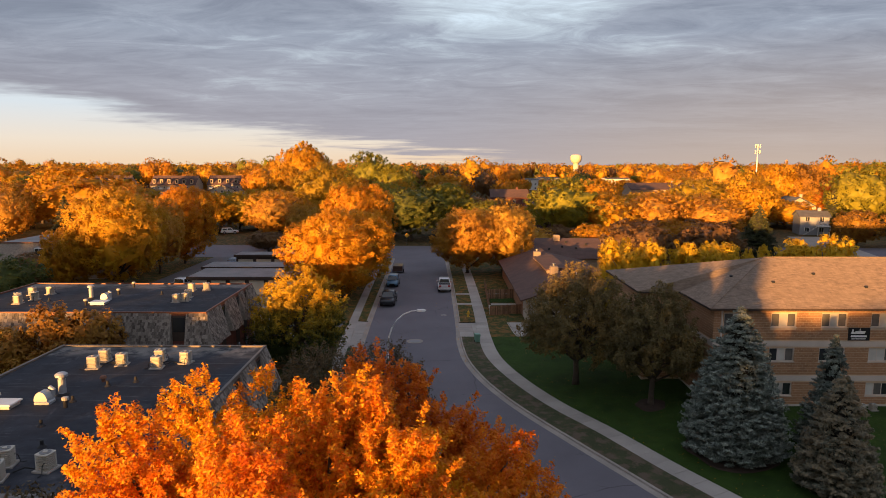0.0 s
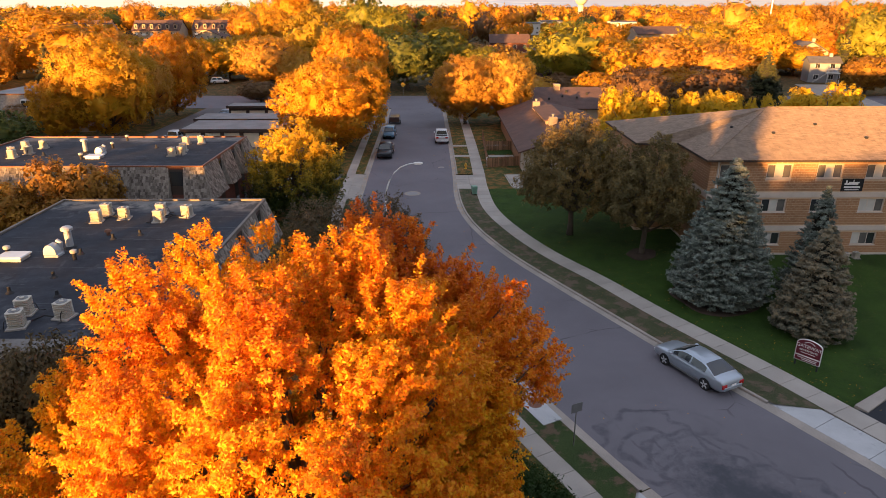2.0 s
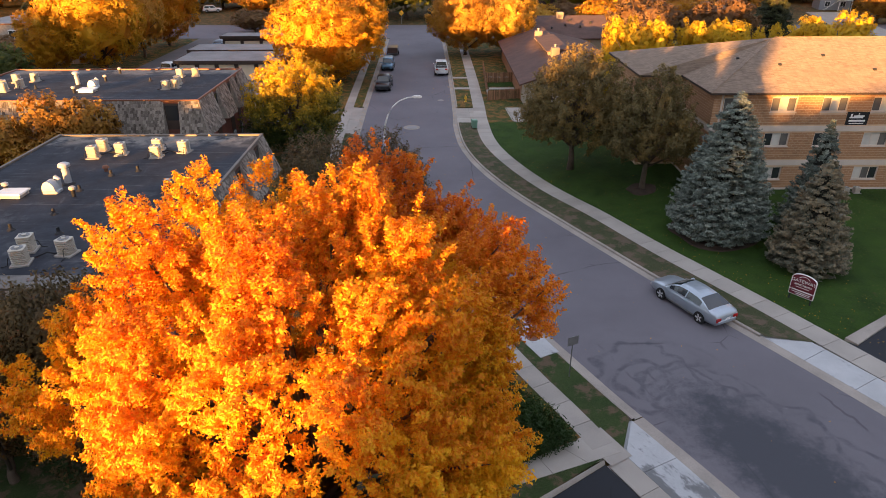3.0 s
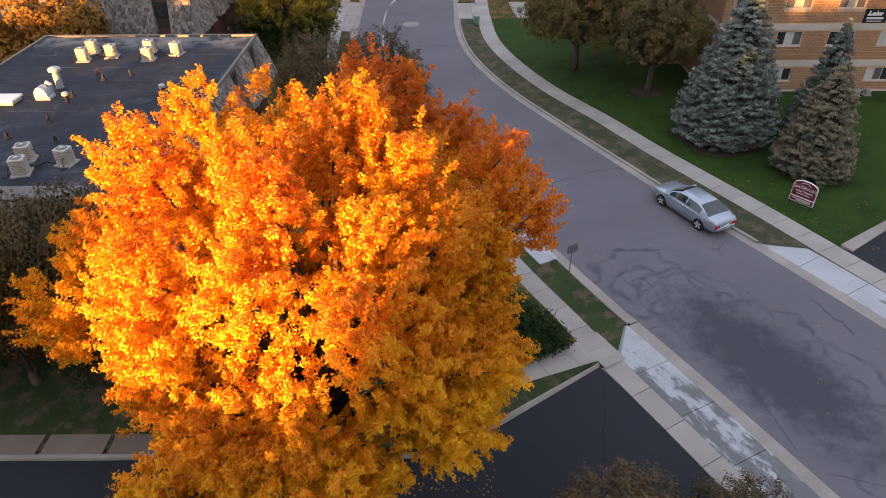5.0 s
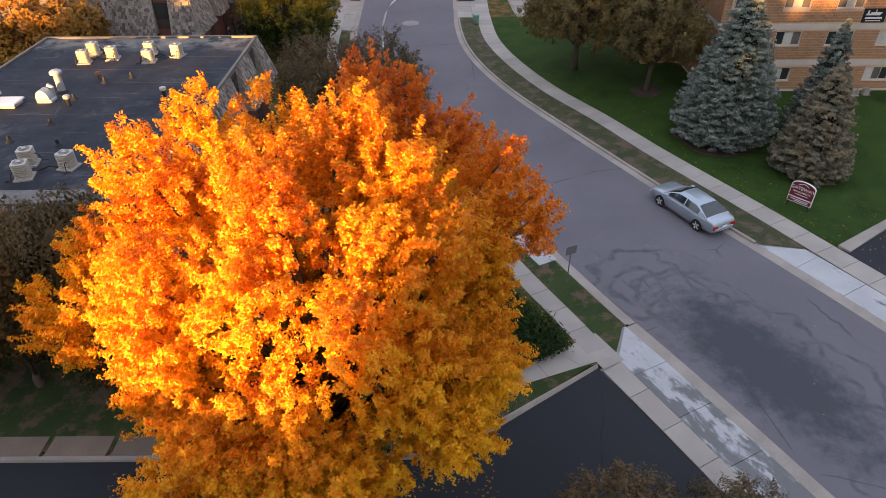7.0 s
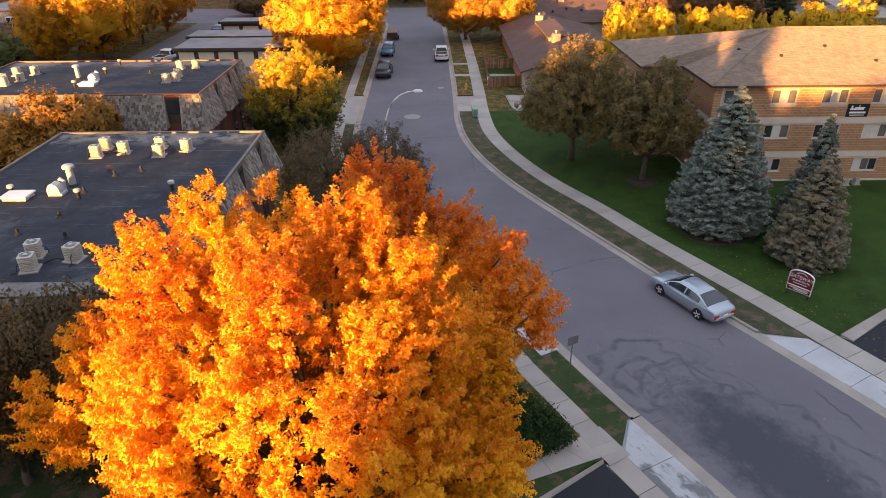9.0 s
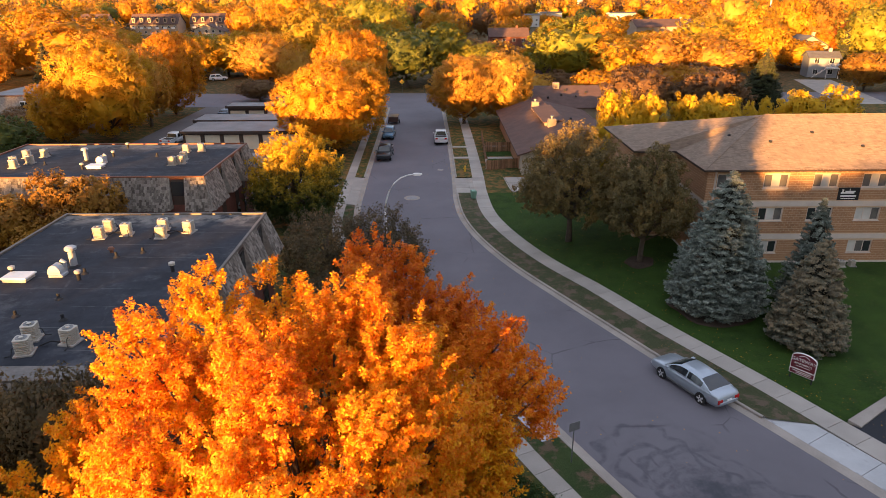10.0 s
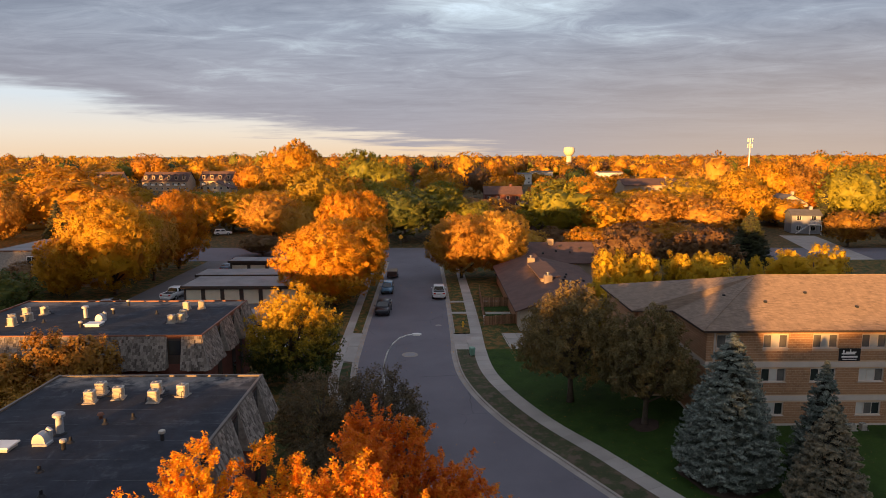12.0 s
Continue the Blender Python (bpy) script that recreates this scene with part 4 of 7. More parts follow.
plume_kind("oak", "oak", 21, 10.4, 4.6, 2.5, 46, 1.1, 34, 30, 0.20, 0.5, 0.15, -0.55, 2.2)
plant("oak", 11.6, 54.3, 10.4, "dark olive-brown oak with dense leaves on a lawn", 20, z=0.2, width=8.9)
plume_kind("oak_b", "oak", 22, 9.4, 3.7, 2.3, 36, 0.95, 34, 30, 0.19, 0.5, 0.14, -0.55, 2.0, 1.6)
plant("oak_b", 16.4, 48.7, 9.4, "dull brown-green oak beside an apartment wall", 200, z=0.35, width=6.7)
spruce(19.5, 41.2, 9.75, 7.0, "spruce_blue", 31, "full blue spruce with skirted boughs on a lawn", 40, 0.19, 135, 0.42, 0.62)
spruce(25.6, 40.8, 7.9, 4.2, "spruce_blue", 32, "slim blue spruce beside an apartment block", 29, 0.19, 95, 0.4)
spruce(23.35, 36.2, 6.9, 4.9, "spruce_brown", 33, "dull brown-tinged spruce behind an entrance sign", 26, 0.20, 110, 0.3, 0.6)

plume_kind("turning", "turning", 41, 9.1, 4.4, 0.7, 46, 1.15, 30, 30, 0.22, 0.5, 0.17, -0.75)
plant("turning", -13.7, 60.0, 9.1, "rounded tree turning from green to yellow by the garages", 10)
plume_kind("shade", "shade", 42, 6.6, 3.4, 0.8, 34, 0.95, 26, 26, 0.15, 0.6, 0.16, -0.6)
plant("shade", -8.3, 44.3, 6.4, "small dark brown tree in shade by the street", 0)
plant("shade", -4.3, 44.2, 6.6, "dark bare-topped tree beside the street lamp", 90)
plant("shade", -7.6, 36.5, 4.6, "dark shrubby tree beside a shingled wall", 200)
tree_kind("rust", "rust", 43, 7.6, 3.8, 0.6, 380, 36, 0.24, 0.5, 9)
plant("rust", -27.0, 46.6, 8.1, "rusty orange tree between two flat-roofed blocks", 0, width=7.6)
plant("rust", -32.5, 46.8, 6.8, "rusty brown tree beside a balcony", 120, width=7.5)
plant("rust", -29.0, 44.2, 5.8, "low rusty brown tree between buildings", 220, width=6)
tree_kind("dusk", "dusk", 44, 7.6, 3.6, 0.6, 520, 40, 0.15, 0.5, 10)
plant("dusk", -12.4, 18.9, 9.0, "brown thinning tree beside a flat roof", 50, width=5.8)
plant("dusk", -16.8, 18.6, 8.1, "dark brown shrubby tree near the parking lot", 150, width=6.4)
plant("dusk", -21.2, 18.6, 8.2, "dark brown tree under a shingled wall", 250, width=6.4)
plant("shade", 5.6, 10.6, 3.6, "dark small tree at the edge of the parking lot", 250, width=4.4)
plant("shade", 9.0, 10.6, 3.4, "dark small tree beside the driveway", 20, width=4.0)

tree_kind("maple", "goldmix", 51, 13.0, 6.2, 0.2, 760, 62, 0.22, 0.55, 18, "full", 0.80)
plant("maple", -14.8, 91.5, 13.2, "broad orange maple beside the pavement", 30, width=15.2)
plant("maple", -14.0, 104.5, 16.2, "tall orange-red maple behind the garages", 160, width=13)
tree_kind("goldbig", "gold", 52, 14.5, 6.6, 0.4, 700, 62, 0.25, 0.58, 16, "full", 0.80)
plant("goldbig", -50.3, 99.0, 15.2, "large golden tree beside a parking lane", 10, width=15)
plant("goldbig", -56.6, 97.0, 9.8, "spreading yellow tree with low boughs", 140, width=8.6)
plant("pink_a", -49.5, 111.0, 13.0, "thin pale orange tree behind a golden one", 60, width=10)
plant("maple", -49.6, 122.5, 15.3, "tall orange-brown tree by the street corner", 40, width=12.5)
tree_kind("pinkbig", "pink", 53, 11.8, 5.6, 0.5, 760, 60, 0.21, 0.52, 15, "full", 0.80)
plant("pinkbig", 4.2, 112.0, 11.6, "pale pinkish-orange street tree", 30, width=12.5)
plant("pinkbig", 10.8, 114.0, 11.9, "pale orange tree thinning at the top", 130, width=11)
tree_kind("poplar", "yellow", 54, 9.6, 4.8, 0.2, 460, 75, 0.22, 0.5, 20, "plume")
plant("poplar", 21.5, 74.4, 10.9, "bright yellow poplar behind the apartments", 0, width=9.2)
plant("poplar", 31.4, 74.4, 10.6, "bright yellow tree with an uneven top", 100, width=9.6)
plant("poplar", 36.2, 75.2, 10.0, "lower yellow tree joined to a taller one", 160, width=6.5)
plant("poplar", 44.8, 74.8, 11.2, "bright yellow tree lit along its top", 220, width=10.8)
plant("green_a", -8.0, 160.0, 13.2, "dark green tree at the junction", 0, width=17)
plant("lime_a", 0.5, 170.0, 13.4, "yellow-green tree behind a darker one", 0, width=16)
plant("lime_a", 29.3, 156.0, 15.6, "large yellow-green tree by a house", 30, width=19)
plant("pink_a", -40.5, 158.0, 12.2, "pale orange tree across the street", 0, width=16)
plant("pink_a", -32.0, 150.5, 9.5, "orange-brown tree at the street corner", 90, width=10)
plant("brown_a", -38.0, 139.0, 4.4, "small dark tree beside the garages", 90, width=9)
plant("orange_a", 39.0, 158.0, 12.2, "pale orange tree in a dense row", 40, width=18)
plant("pink_a", 53.0, 162.0, 11.8, "tangled pinkish-orange tree in a dense row", 140, width=18)
plant("pink_a", 66.0, 158.0, 10.8, "tangled orange-brown tree in a dense row", 240, width=17)
plant("brown_a", 46.0, 146.0, 6.5, "bare-branched brown tree under a taller row", 240, width=12)
plant("brown_a", 58.0, 146.0, 6.2, "low brown tree under a taller row", 20, width=12)
plant("gold_lime_a", 80.0, 203.0, 14.6, "large yellow-green tree in a row", 100, width=21)
plant("gold_lime_a", 96.0, 205.0, 13.8, "broad yellow-green tree above the houses", 200, width=20)
plant("rust_a", 97.0, 150.0, 8.6, "dark rusty brown tree beside a side street", 0, width=11)
plant("brown_a", 109.0, 150.0, 8.0, "dark brown tree beside a side street", 60, width=10)
# darker leaf kinds on the next two trees stand for shade
plant("green_a", 126.0, 182.0, 12.5, "tree in green darkened for shade beyond a side street", 60, width=15)
plant("brown_a", 138.0, 188.0, 13.0, "tree in brown darkened for shade beyond a side street", 90, width=15)
spruce(62.0, 126.0, 11.2, 9.0, "spruce_lit_top", 61, "dark spruce with a sunlit golden top", 20, 0.36, 70)
spruce(108.0, 178.0, 13.0, 8.0, "spruce_lit_top", 63, "tall spruce beside a white house", 18, 0.45, 50)
spruce(-83.0, 141.0, 12.0, 7.5, "spruce_lit_top", 62, "grey-green spruce beside orange trees", 20, 0.36, 70)
plant("orange_a", -93.0, 166.0, 18.3, "broad pale orange tree beyond the lane", 10, width=25)
plant("pink_a", -80.0, 160.0, 13.5, "broad pinkish-orange tree beside a lane", 100, width=15)
plant("pink_a", -104.0, 152.0, 13.5, "thinning pale orange tree beside the lane", 60, width=14)
plant("lime_a", -128.0, 205.0, 15.5, "yellow-green tree among orange ones", 60, width=18)
plant("brown_a", -63.0, 98.0, 5.2, "grey-brown bushy tree against a shingled wall", 60, width=9)
plant("brown_a", -76.0, 131.0, 4.0, "low brown shrubby tree beside a lane", 160, width=9)
plant("green_a", -53.0, 76.0, 8.0, "dark green tree behind a flat roof", 60, width=10)
plant("goldbig", -58.0, 270.0, 27.0, "very large golden cottonwood above the other trees", 0, width=23.0)

# what stays open between the trees: x, y, half a width, lowest height that shows
OPEN = ((100, 172, 6, 1.0), (87, 150, 6, 0.3), (113, 208, 3, 7.5), (101, 298, 15, 4.5), (-163, 390, 15, 2.5), (-138, 398, 8, 4.0), (-200, 398, 10, 7.0), (-116, 340, 10, 2.0), (-140, 372, 12, 0.5),
        (27, 262, 8, 4.0), (38, 238, 8, 2.5), (-102, 219, 7, 2.0), (133, 500, 18, 5.0), (84, 520, 16, 5.0))


def open_height(x, y, r):
    """How tall a tree may stand here without closing one of the open views."""
    most = 99.0
    for a, b, half, z in OPEN:
        s = y / b
        if 0.25 < s < 1.0 and abs(x - a * s) < half * s + r * 0.75:
            most = min(most, 21.5 + (z - 21.5) * s)
        if 1.0 <= s and abs(x - a) < half + r * 0.6 and y - b < 16:
            most = 0.0
    return most


def plant_open(kq, x, y, h, label, width):
    m = open_height(x, y, width / 2)
    if m > 5.0:
        plant(kq, x, y, min(h, m), label, width=width)


row_rng = np.random.default_rng(12)
for i in range(7):
    kq = ("pink_a", "brown_a", "orange_a")[i % 3]
    plant_open(kq, 20 + i * 5.4 + row_rng.normal() * 1.0, 134 + row_rng.normal() * 4, row_rng.uniform(5.0, 7.5), "tangled brown tree in a dense row", 10)
for i in range(8):
    kq = ("gold_a", "rust_a", "lime_a", "orange_a")[i % 4]
    plant_open(kq, 118 + i * 9.0 + row_rng.normal(), 232 + row_rng.normal() * 10, row_rng.uniform(15.5, 20.5), "tall gold tree on rising ground", 17)
for i in range(5):
    kq = ("pink_a", "orange_a", "brown_a", "gold_a")[i % 4]
    plant_open(kq, -140 + i * 6.4 + row_rng.normal(), 158 + row_rng.normal() * 8, row_rng.uniform(11.0, 15.0), "pale orange tree beyond the lane", 14)
for i in range(7):
    kq = ("orange_a", "gold_b", "gold_a", "orange_a")[i % 4]
    plant_open(kq, -72 + i * 8.6 + row_rng.normal(), 186 + row_rng.normal() * 6, row_rng.uniform(9.0, 12.5), "autumn tree across the cross street", 13)
for x, y, kq in ((33, 108, "brown_a"), (44, 106, "brown_a"), (10, 168, "lime_a"), (16, 176, "pink_a"), (8, 186, "orange_a"), (-14, 172, "gold_a"), (22, 190, "pink_a"), (78, 122, "green_a"), (118, 140, "brown_a")):
    plant_open(kq, x, y, 9.5, "autumn tree beside houses and the junction", 12)

# the town's trees, out to the horizon
rng = np.random.default_rng(5)
keys = ["orange_a", "orange_b", "gold_a", "gold_b", "pink_a", "gold_lime_a", "lime_a", "green_a", "brown_a"]
prob = np.array([0.24, 0.03, 0.26, 0.12, 0.13, 0.09, 0.06, 0.05, 0.04])
LAB = {"orange_a": "orange autumn tree among houses", "orange_b": "red-orange autumn tree among houses", "gold_a": "golden autumn tree among houses", "gold_b": "small golden autumn tree by houses", "pink_a": "pale orange thinning tree among houses",
       "gold_lime_a": "yellow autumn tree among houses", "lime_a": "yellow-green tree among houses", "green_a": "green tree still in leaf", "brown_a": "brown half-bare tree among houses"}
placed = []
tries = 0
far_pts = {q: [] for q in ("orange", "fire", "gold", "pink", "lime", "green", "brown")}
far_core = {q: [] for q in far_pts}
while len(placed) < 480 and tries < 20000:
    tries += 1
    y = 170 + 560 * rng.random() ** 1.35
    x = rng.uniform(-0.78, 0.78) * y
    if abs(x + 6 + (y - 140) * 0.02) < 8 and y < 420 or any((x - a) ** 2 + (y - b) ** 2 < (7.2 + y * 0.006) ** 2 for a, b in placed):
        continue
    hh = rng.uniform(9.5, 15.0) if rng.random() < 0.8 else rng.uniform(14.0, 20.0)
    if y > 250 and rng.random() < 0.13:
        hh = rng.uniform(19.5, 25.0)
    wd = min(hh, 15.0) * rng.uniform(1.0, 1.35)
    hh = min(hh, open_height(x, y, wd / 2))
    if hh < 5.0:
        continue
    placed.append((x, y))
    if y < 265:
        kq = keys[rng.choice(9, p=prob / prob.sum())]
        plant(kq, x, y, hh, LAB[kq], width=wd)
    else:
        kq = list(far_pts)[rng.choice(7, p=(0.27, 0.03, 0.36, 0.12, 0.10, 0.06, 0.06))]
        w = wd * 0.46
        lob = [(x, y, hh * 0.52, w * 0.92, w * 0.92, hh * 0.44)]
        for _ in range(7):
            a, rr = rng.uniform(0, 6.28), w * rng.uniform(0.35, 0.62)
            lob.append((x + math.cos(a) * rr, y + math.sin(a) * rr, hh * rng.uniform(0.4, 0.78), w * 0.42, w * 0.42, w * 0.40))
        far_pts[kq].append(np.concatenate(crown(rng, lob, 170, 10, 0.6, 0.93, 0.6, 0.3), 1))
        far_core[kq] += [(*q[:3], *(w_ * 0.74 for w_ in q[3:])) for q in lob[:1]]
for kq, pts in far_pts.items():
    pts = np.concatenate(pts)
    tagged(new("distant_trees", leaf_mesh("distant_trees", pts[:, :3], 0.72, from_afar(kq), rng, 0.0, 0.75, pts[:, 3:], core=far_core[kq])), "crowns of distant autumn trees, too many to count", "trees", kind="stuff")
# unseen tree belt added behind the camera to shade the street at this hour
for i in range(92):
    x, y = -209 + i * 2.9 + rng.normal() * 0.6, -62 + rng.normal() * 2.5
    # heights chosen by what ahead should catch the sun
    top = 19.6 if x < -138 else 16.8 if x < -128 else 14.6 if x < -80 else 13.6 if x < -69 else 17.0 if x < -57 else 13.0 if x < -39 else 15.7
    plant("belt", x, y, top + rng.uniform(-0.3, 0.6), "unseen tall tree added in a belt to block the low sun", width=9.0)
# slim trees added to shade the apartment roof, an oak and the side bough
for x, top in ((-56.6, 17.2), (-55.2, 17.4), (-42.2, 20.4), (-41.2, 21.2)):
    plant("belt", x, -62.0, top, "unseen slim tree added in a belt to block the low sun", width=3.2)
# woods further off, too many to count
wood_at = {q: [] for q in ("rust", "gold", "orange", "brown", "lime")}
wood_core = {q: [] for q in wood_at}
for i in range(1500):
    kq = ("rust", "gold", "orange", "orange", "gold", "brown", "orange", "lime")[rng.integers(8)]
    y = 560 + 2600 * rng.random() ** 1.7
    x = rng.uniform(-0.8, 0.8) * y
    hh = rng.uniform(8, 15) if rng.random() < 0.85 else rng.uniform(15, 22)
    ww = rng.uniform(10, 20) * (1 + y / 3000)
    lob = [(x + rng.normal() * ww * 0.22, y + rng.normal() * ww * 0.2, hh * f, ww * g, ww * g, hh * e) for f, g, e in ((0.45, 0.42, 0.5), (0.62, 0.26, 0.34), (0.5, 0.3, 0.3))]
    wood_at[kq].append(np.concatenate(crown(rng, lob, 54, 3, 1.1, 0.93, 0.6, 0.3), 1))
    wood_core[kq] += [(*q[:3], *(w_ * 0.62 for w_ in q[3:])) for q in lob]
for kq, pts in wood_at.items():
    pts = np.concatenate(pts)
    far = new("far_woods", leaf_mesh("far_woods", pts[:, :3], 1.6, from_afar(kq), rng, 0.0, 0.85, pts[:, 3:], core=wood_core[kq], low=True))
    tagged(far, "orange and gold woods along the horizon", "woods", kind="stuff")

# ---------------------------------------------------------------- apartment block of tan brick


def wall_x(g, x0, x1, y, t, z0, z1, holes):
    """A wall along x, its outer face at y, t thick, with openings (x0, x1, z0, z1) through it."""
    us = sorted({x0, x1, *(h[0] for h in holes), *(h[1] for h in holes)})
    zs = sorted({z0, z1, *(h[2] for h in holes), *(h[3] for h in holes)})
    for a, b in zip(us, us[1:]):
        for c, d in zip(zs, zs[1:]):
            if not any(h[0] <= (a + b) / 2 <= h[1] and h[2] <= (c + d) / 2 <= h[3] for h in holes):
                g.box(a, y, c, b, y + t, d)
    return g


AX, AY, AZ, AE = 20.5, 47.6, 0.5, 8.5
COLS = ((21.25, 22.7), (24.83, 26.75), (28.65, 30.6), (32.42, 34.35), (36.3, 38.2), (40.2, 42.1))
ROWS = ((7.12, 8.2), (4.44, 5.5), (1.74, 2.76))
HOLES = [(a, b, c, d) for a, b in COLS for c, d in ROWS]
BANDS = ((5.62, 6.02), (2.92, 3.32), (0.5, 1.05))

apart = thing("apartment_building", "three-storey tan brick apartment block under a hipped shingle roof", "building", (0, 0, 0))
part("front_wall", wall_x(Geo(), AX, 60, AY, 0.3, AZ - 0.6, AE, HOLES), MORTAR, apart)
part("side_wall", Geo().box(AX, AY + 0.3, AZ - 0.6, AX + 0.3, 53.9, AE).box(17.2, 53.9, AZ - 0.6, AX + 0.3, 54.2, AE).box(17.2, 54.2, AZ - 0.6, 17.5, 64, AE).box(17.5, 63.7, AZ - 0.6, 60, 64, AE).box(59.7, 48, AZ - 0.6, 60, 63.7, AE), MORTAR, apart)
part("inner_floor", Geo().box(21, 48, 3.0, 59, 63, 3.2).box(21, 48, 5.7, 59, 63, 5.9), TANWALL, apart, "plain inner floors")
for c, d in BANDS:
    part("masonry_band", wall_x(Geo(), AX - 0.03, 60, AY - 0.035, 0.03, c, d, []).box(AX - 0.035, AY - 0.005, c, AX - 0.002, 53.9, d), BAND, apart, "pale masonry band")
# roof: hipped, with a jog in the eave
E_ = [(20.0, 47.1), (62, 47.1), (62, 64.4), (16.5, 64.4), (16.5, 53.5), (20.0, 53.5)]
R1, R2, ZE, ZR = (28.0, 55.6), (54, 55.6), 8.66, 11.3
g = Geo()
ev = [(x, y, ZE) for x, y in E_]
r1, r2 = (*R1, ZR), (*R2, ZR)
g.face(ev[0], ev[1], r2, r1).face(ev[1], ev[2], r2).face(ev[2], ev[3], r1, r2).face(ev[3], ev[4], r1).face(ev[4], ev[5], r1).face(ev[5], ev[0], r1)
part("roof", g, SHINGLE, apart, "tan-grey asphalt shingle roof")
g = Geo()
for i in range(6):
    a, b = ev[i], ev[(i + 1) % 6]
    g.face((a[0], a[1], ZE - 0.16), (b[0], b[1], ZE - 0.16), (b[0], b[1], ZE - 0.004), (a[0], a[1], ZE - 0.004))
g.face(*[(x, y, ZE - 0.16) for x, y in reversed(E_)])
part("fascia", g, DARKTRIM, apart, "thin dark eave edge")
part("ridge_cap", Geo().tube([r1, r2], 0.07, 6).tube([ev[0], r1], 0.05, 6), SHINGLE, apart)
part("downspout", Geo().box(21.05, 47.52, 0.6, 21.15, 47.6, 8.5), BAND, apart, "painted metal downspout")
for x, y in ((38.0, 50.5), (33.5, 50.2), (30.5, 52.4), (26.5, 51.0), (24.0, 53.0)):
    z = ZE + (y - 47.1) / 8.5 * 2.64
    if x < 28:
        z = min(z, ZE + (x - 20) / 8 * 2.64)
    part("roof_vent", Geo().box(x, y, z - 0.1, x + 0.2, y + 0.2, z + 0.16, 0.03), BLACK, apart, "small dark roof vent")


def window_front(parent, x0, x1, y, z0, z1, panes, mats, frame_mat=BAND):
    """A window in a wall facing the street: frame, sill and panes side by side."""
    w = part("window", Geo().box(x0, y + 0.05, z0, x0 + 0.06, y + 0.15, z1).box(x1 - 0.06, y + 0.05, z0, x1, y + 0.15, z1)
             .box(x0 + 0.06, y + 0.05, z1 - 0.06, x1 - 0.06, y + 0.15, z1).box(x0 + 0.06, y + 0.05, z0, x1 - 0.06, y + 0.15, z0 + 0.06), frame_mat, parent)
    part("window_sill", Geo().box(x0 - 0.06, y - 0.05, z0 - 0.07, x1 + 0.06, y + 0.05, z0 - 0.002), BAND, w)
    a, n = x0 + 0.06, len(panes)
    s = (x1 - x0 - 0.12) / sum(panes)
    for i, p in enumerate(panes):
        b = a + p * s
        part("pane", Geo().box(a + 0.02, y + 0.09, z0 + 0.07, b - 0.02, y + 0.11, z1 - 0.07), mats[i], w)
        if i < n - 1:
            part("mullion", Geo().box(b - 0.022, y + 0.06, z0 + 0.062, b + 0.022, y + 0.14, z1 - 0.062), frame_mat, w)
        a = b
    return w


GLOSSBLIND, n_, p_ = material("blind_behind_glass")
finish(n_, n_.ramp(n_.noise(p_, 0.8, 3), (0.3, (0.48, 0.46, 0.42)), (0.7, (0.66, 0.63, 0.57))), 0.15, spec=0.6)
DIMBLIND, n_, p_ = material("dim_curtain_behind_glass")
finish(n_, n_.ramp(n_.noise(p_, 0.8, 3), (0.3, (0.10, 0.095, 0.09)), (0.7, (0.20, 0.18, 0.16))), 0.15, spec=0.6)
for i, (a, b, c, d) in enumerate(HOLES):
    col, row = divmod(i, 3)
    ms = (DIMBLIND, GLOSSBLIND, DIMBLIND) if row == 0 else ((PANE, GLOSSBLIND, PANE) if (row + col) % 2 else (GLOSSBLIND, GLOSSBLIND, DIMBLIND))
    if row == 1 and col == 1:
        ms = (PANE, GLOSSBLIND, DIMBLIND)
    if row == 2 and col == 3:
        ms = (GLOSSBLIND, DIMBLIND, PANE)
    window_front(apart, a, b, AY, c, d, (1, 1, 1) if b - a > 1.6 else (1, 1), ms)
banner = thing("banner", "black advertising banner with white bars of writing on a brick wall", "banner", (31.55, AY - 0.03, 6.1))
part("cloth", Geo().box(-0.83, -0.012, 0.0, 0.83, 0.012, 1.0), SIGNBLACK, banner)
part("logo", Geo().box(-0.62, -0.02, 0.52, 0.42, -0.013, 0.64).box(-0.55, -0.02, 0.64, -0.42, -0.013, 0.86).box(-0.30, -0.02, 0.64, 0.5, -0.013, 0.74).box(0.02, -0.02, 0.74, 0.08, -0.013, 0.92), SIGNWHITE, banner, "plain white shape")
part("text_bar", Geo().box(-0.62, -0.02, 0.26, 0.62, -0.013, 0.40), SIGNWHITE, banner)
part("text_bar", Geo().box(-0.55, -0.02, 0.10, 0.55, -0.013, 0.16), SIGNWHITE, banner)

# ---------------------------------------------------------------- flat-roofed blocks with shake mansards


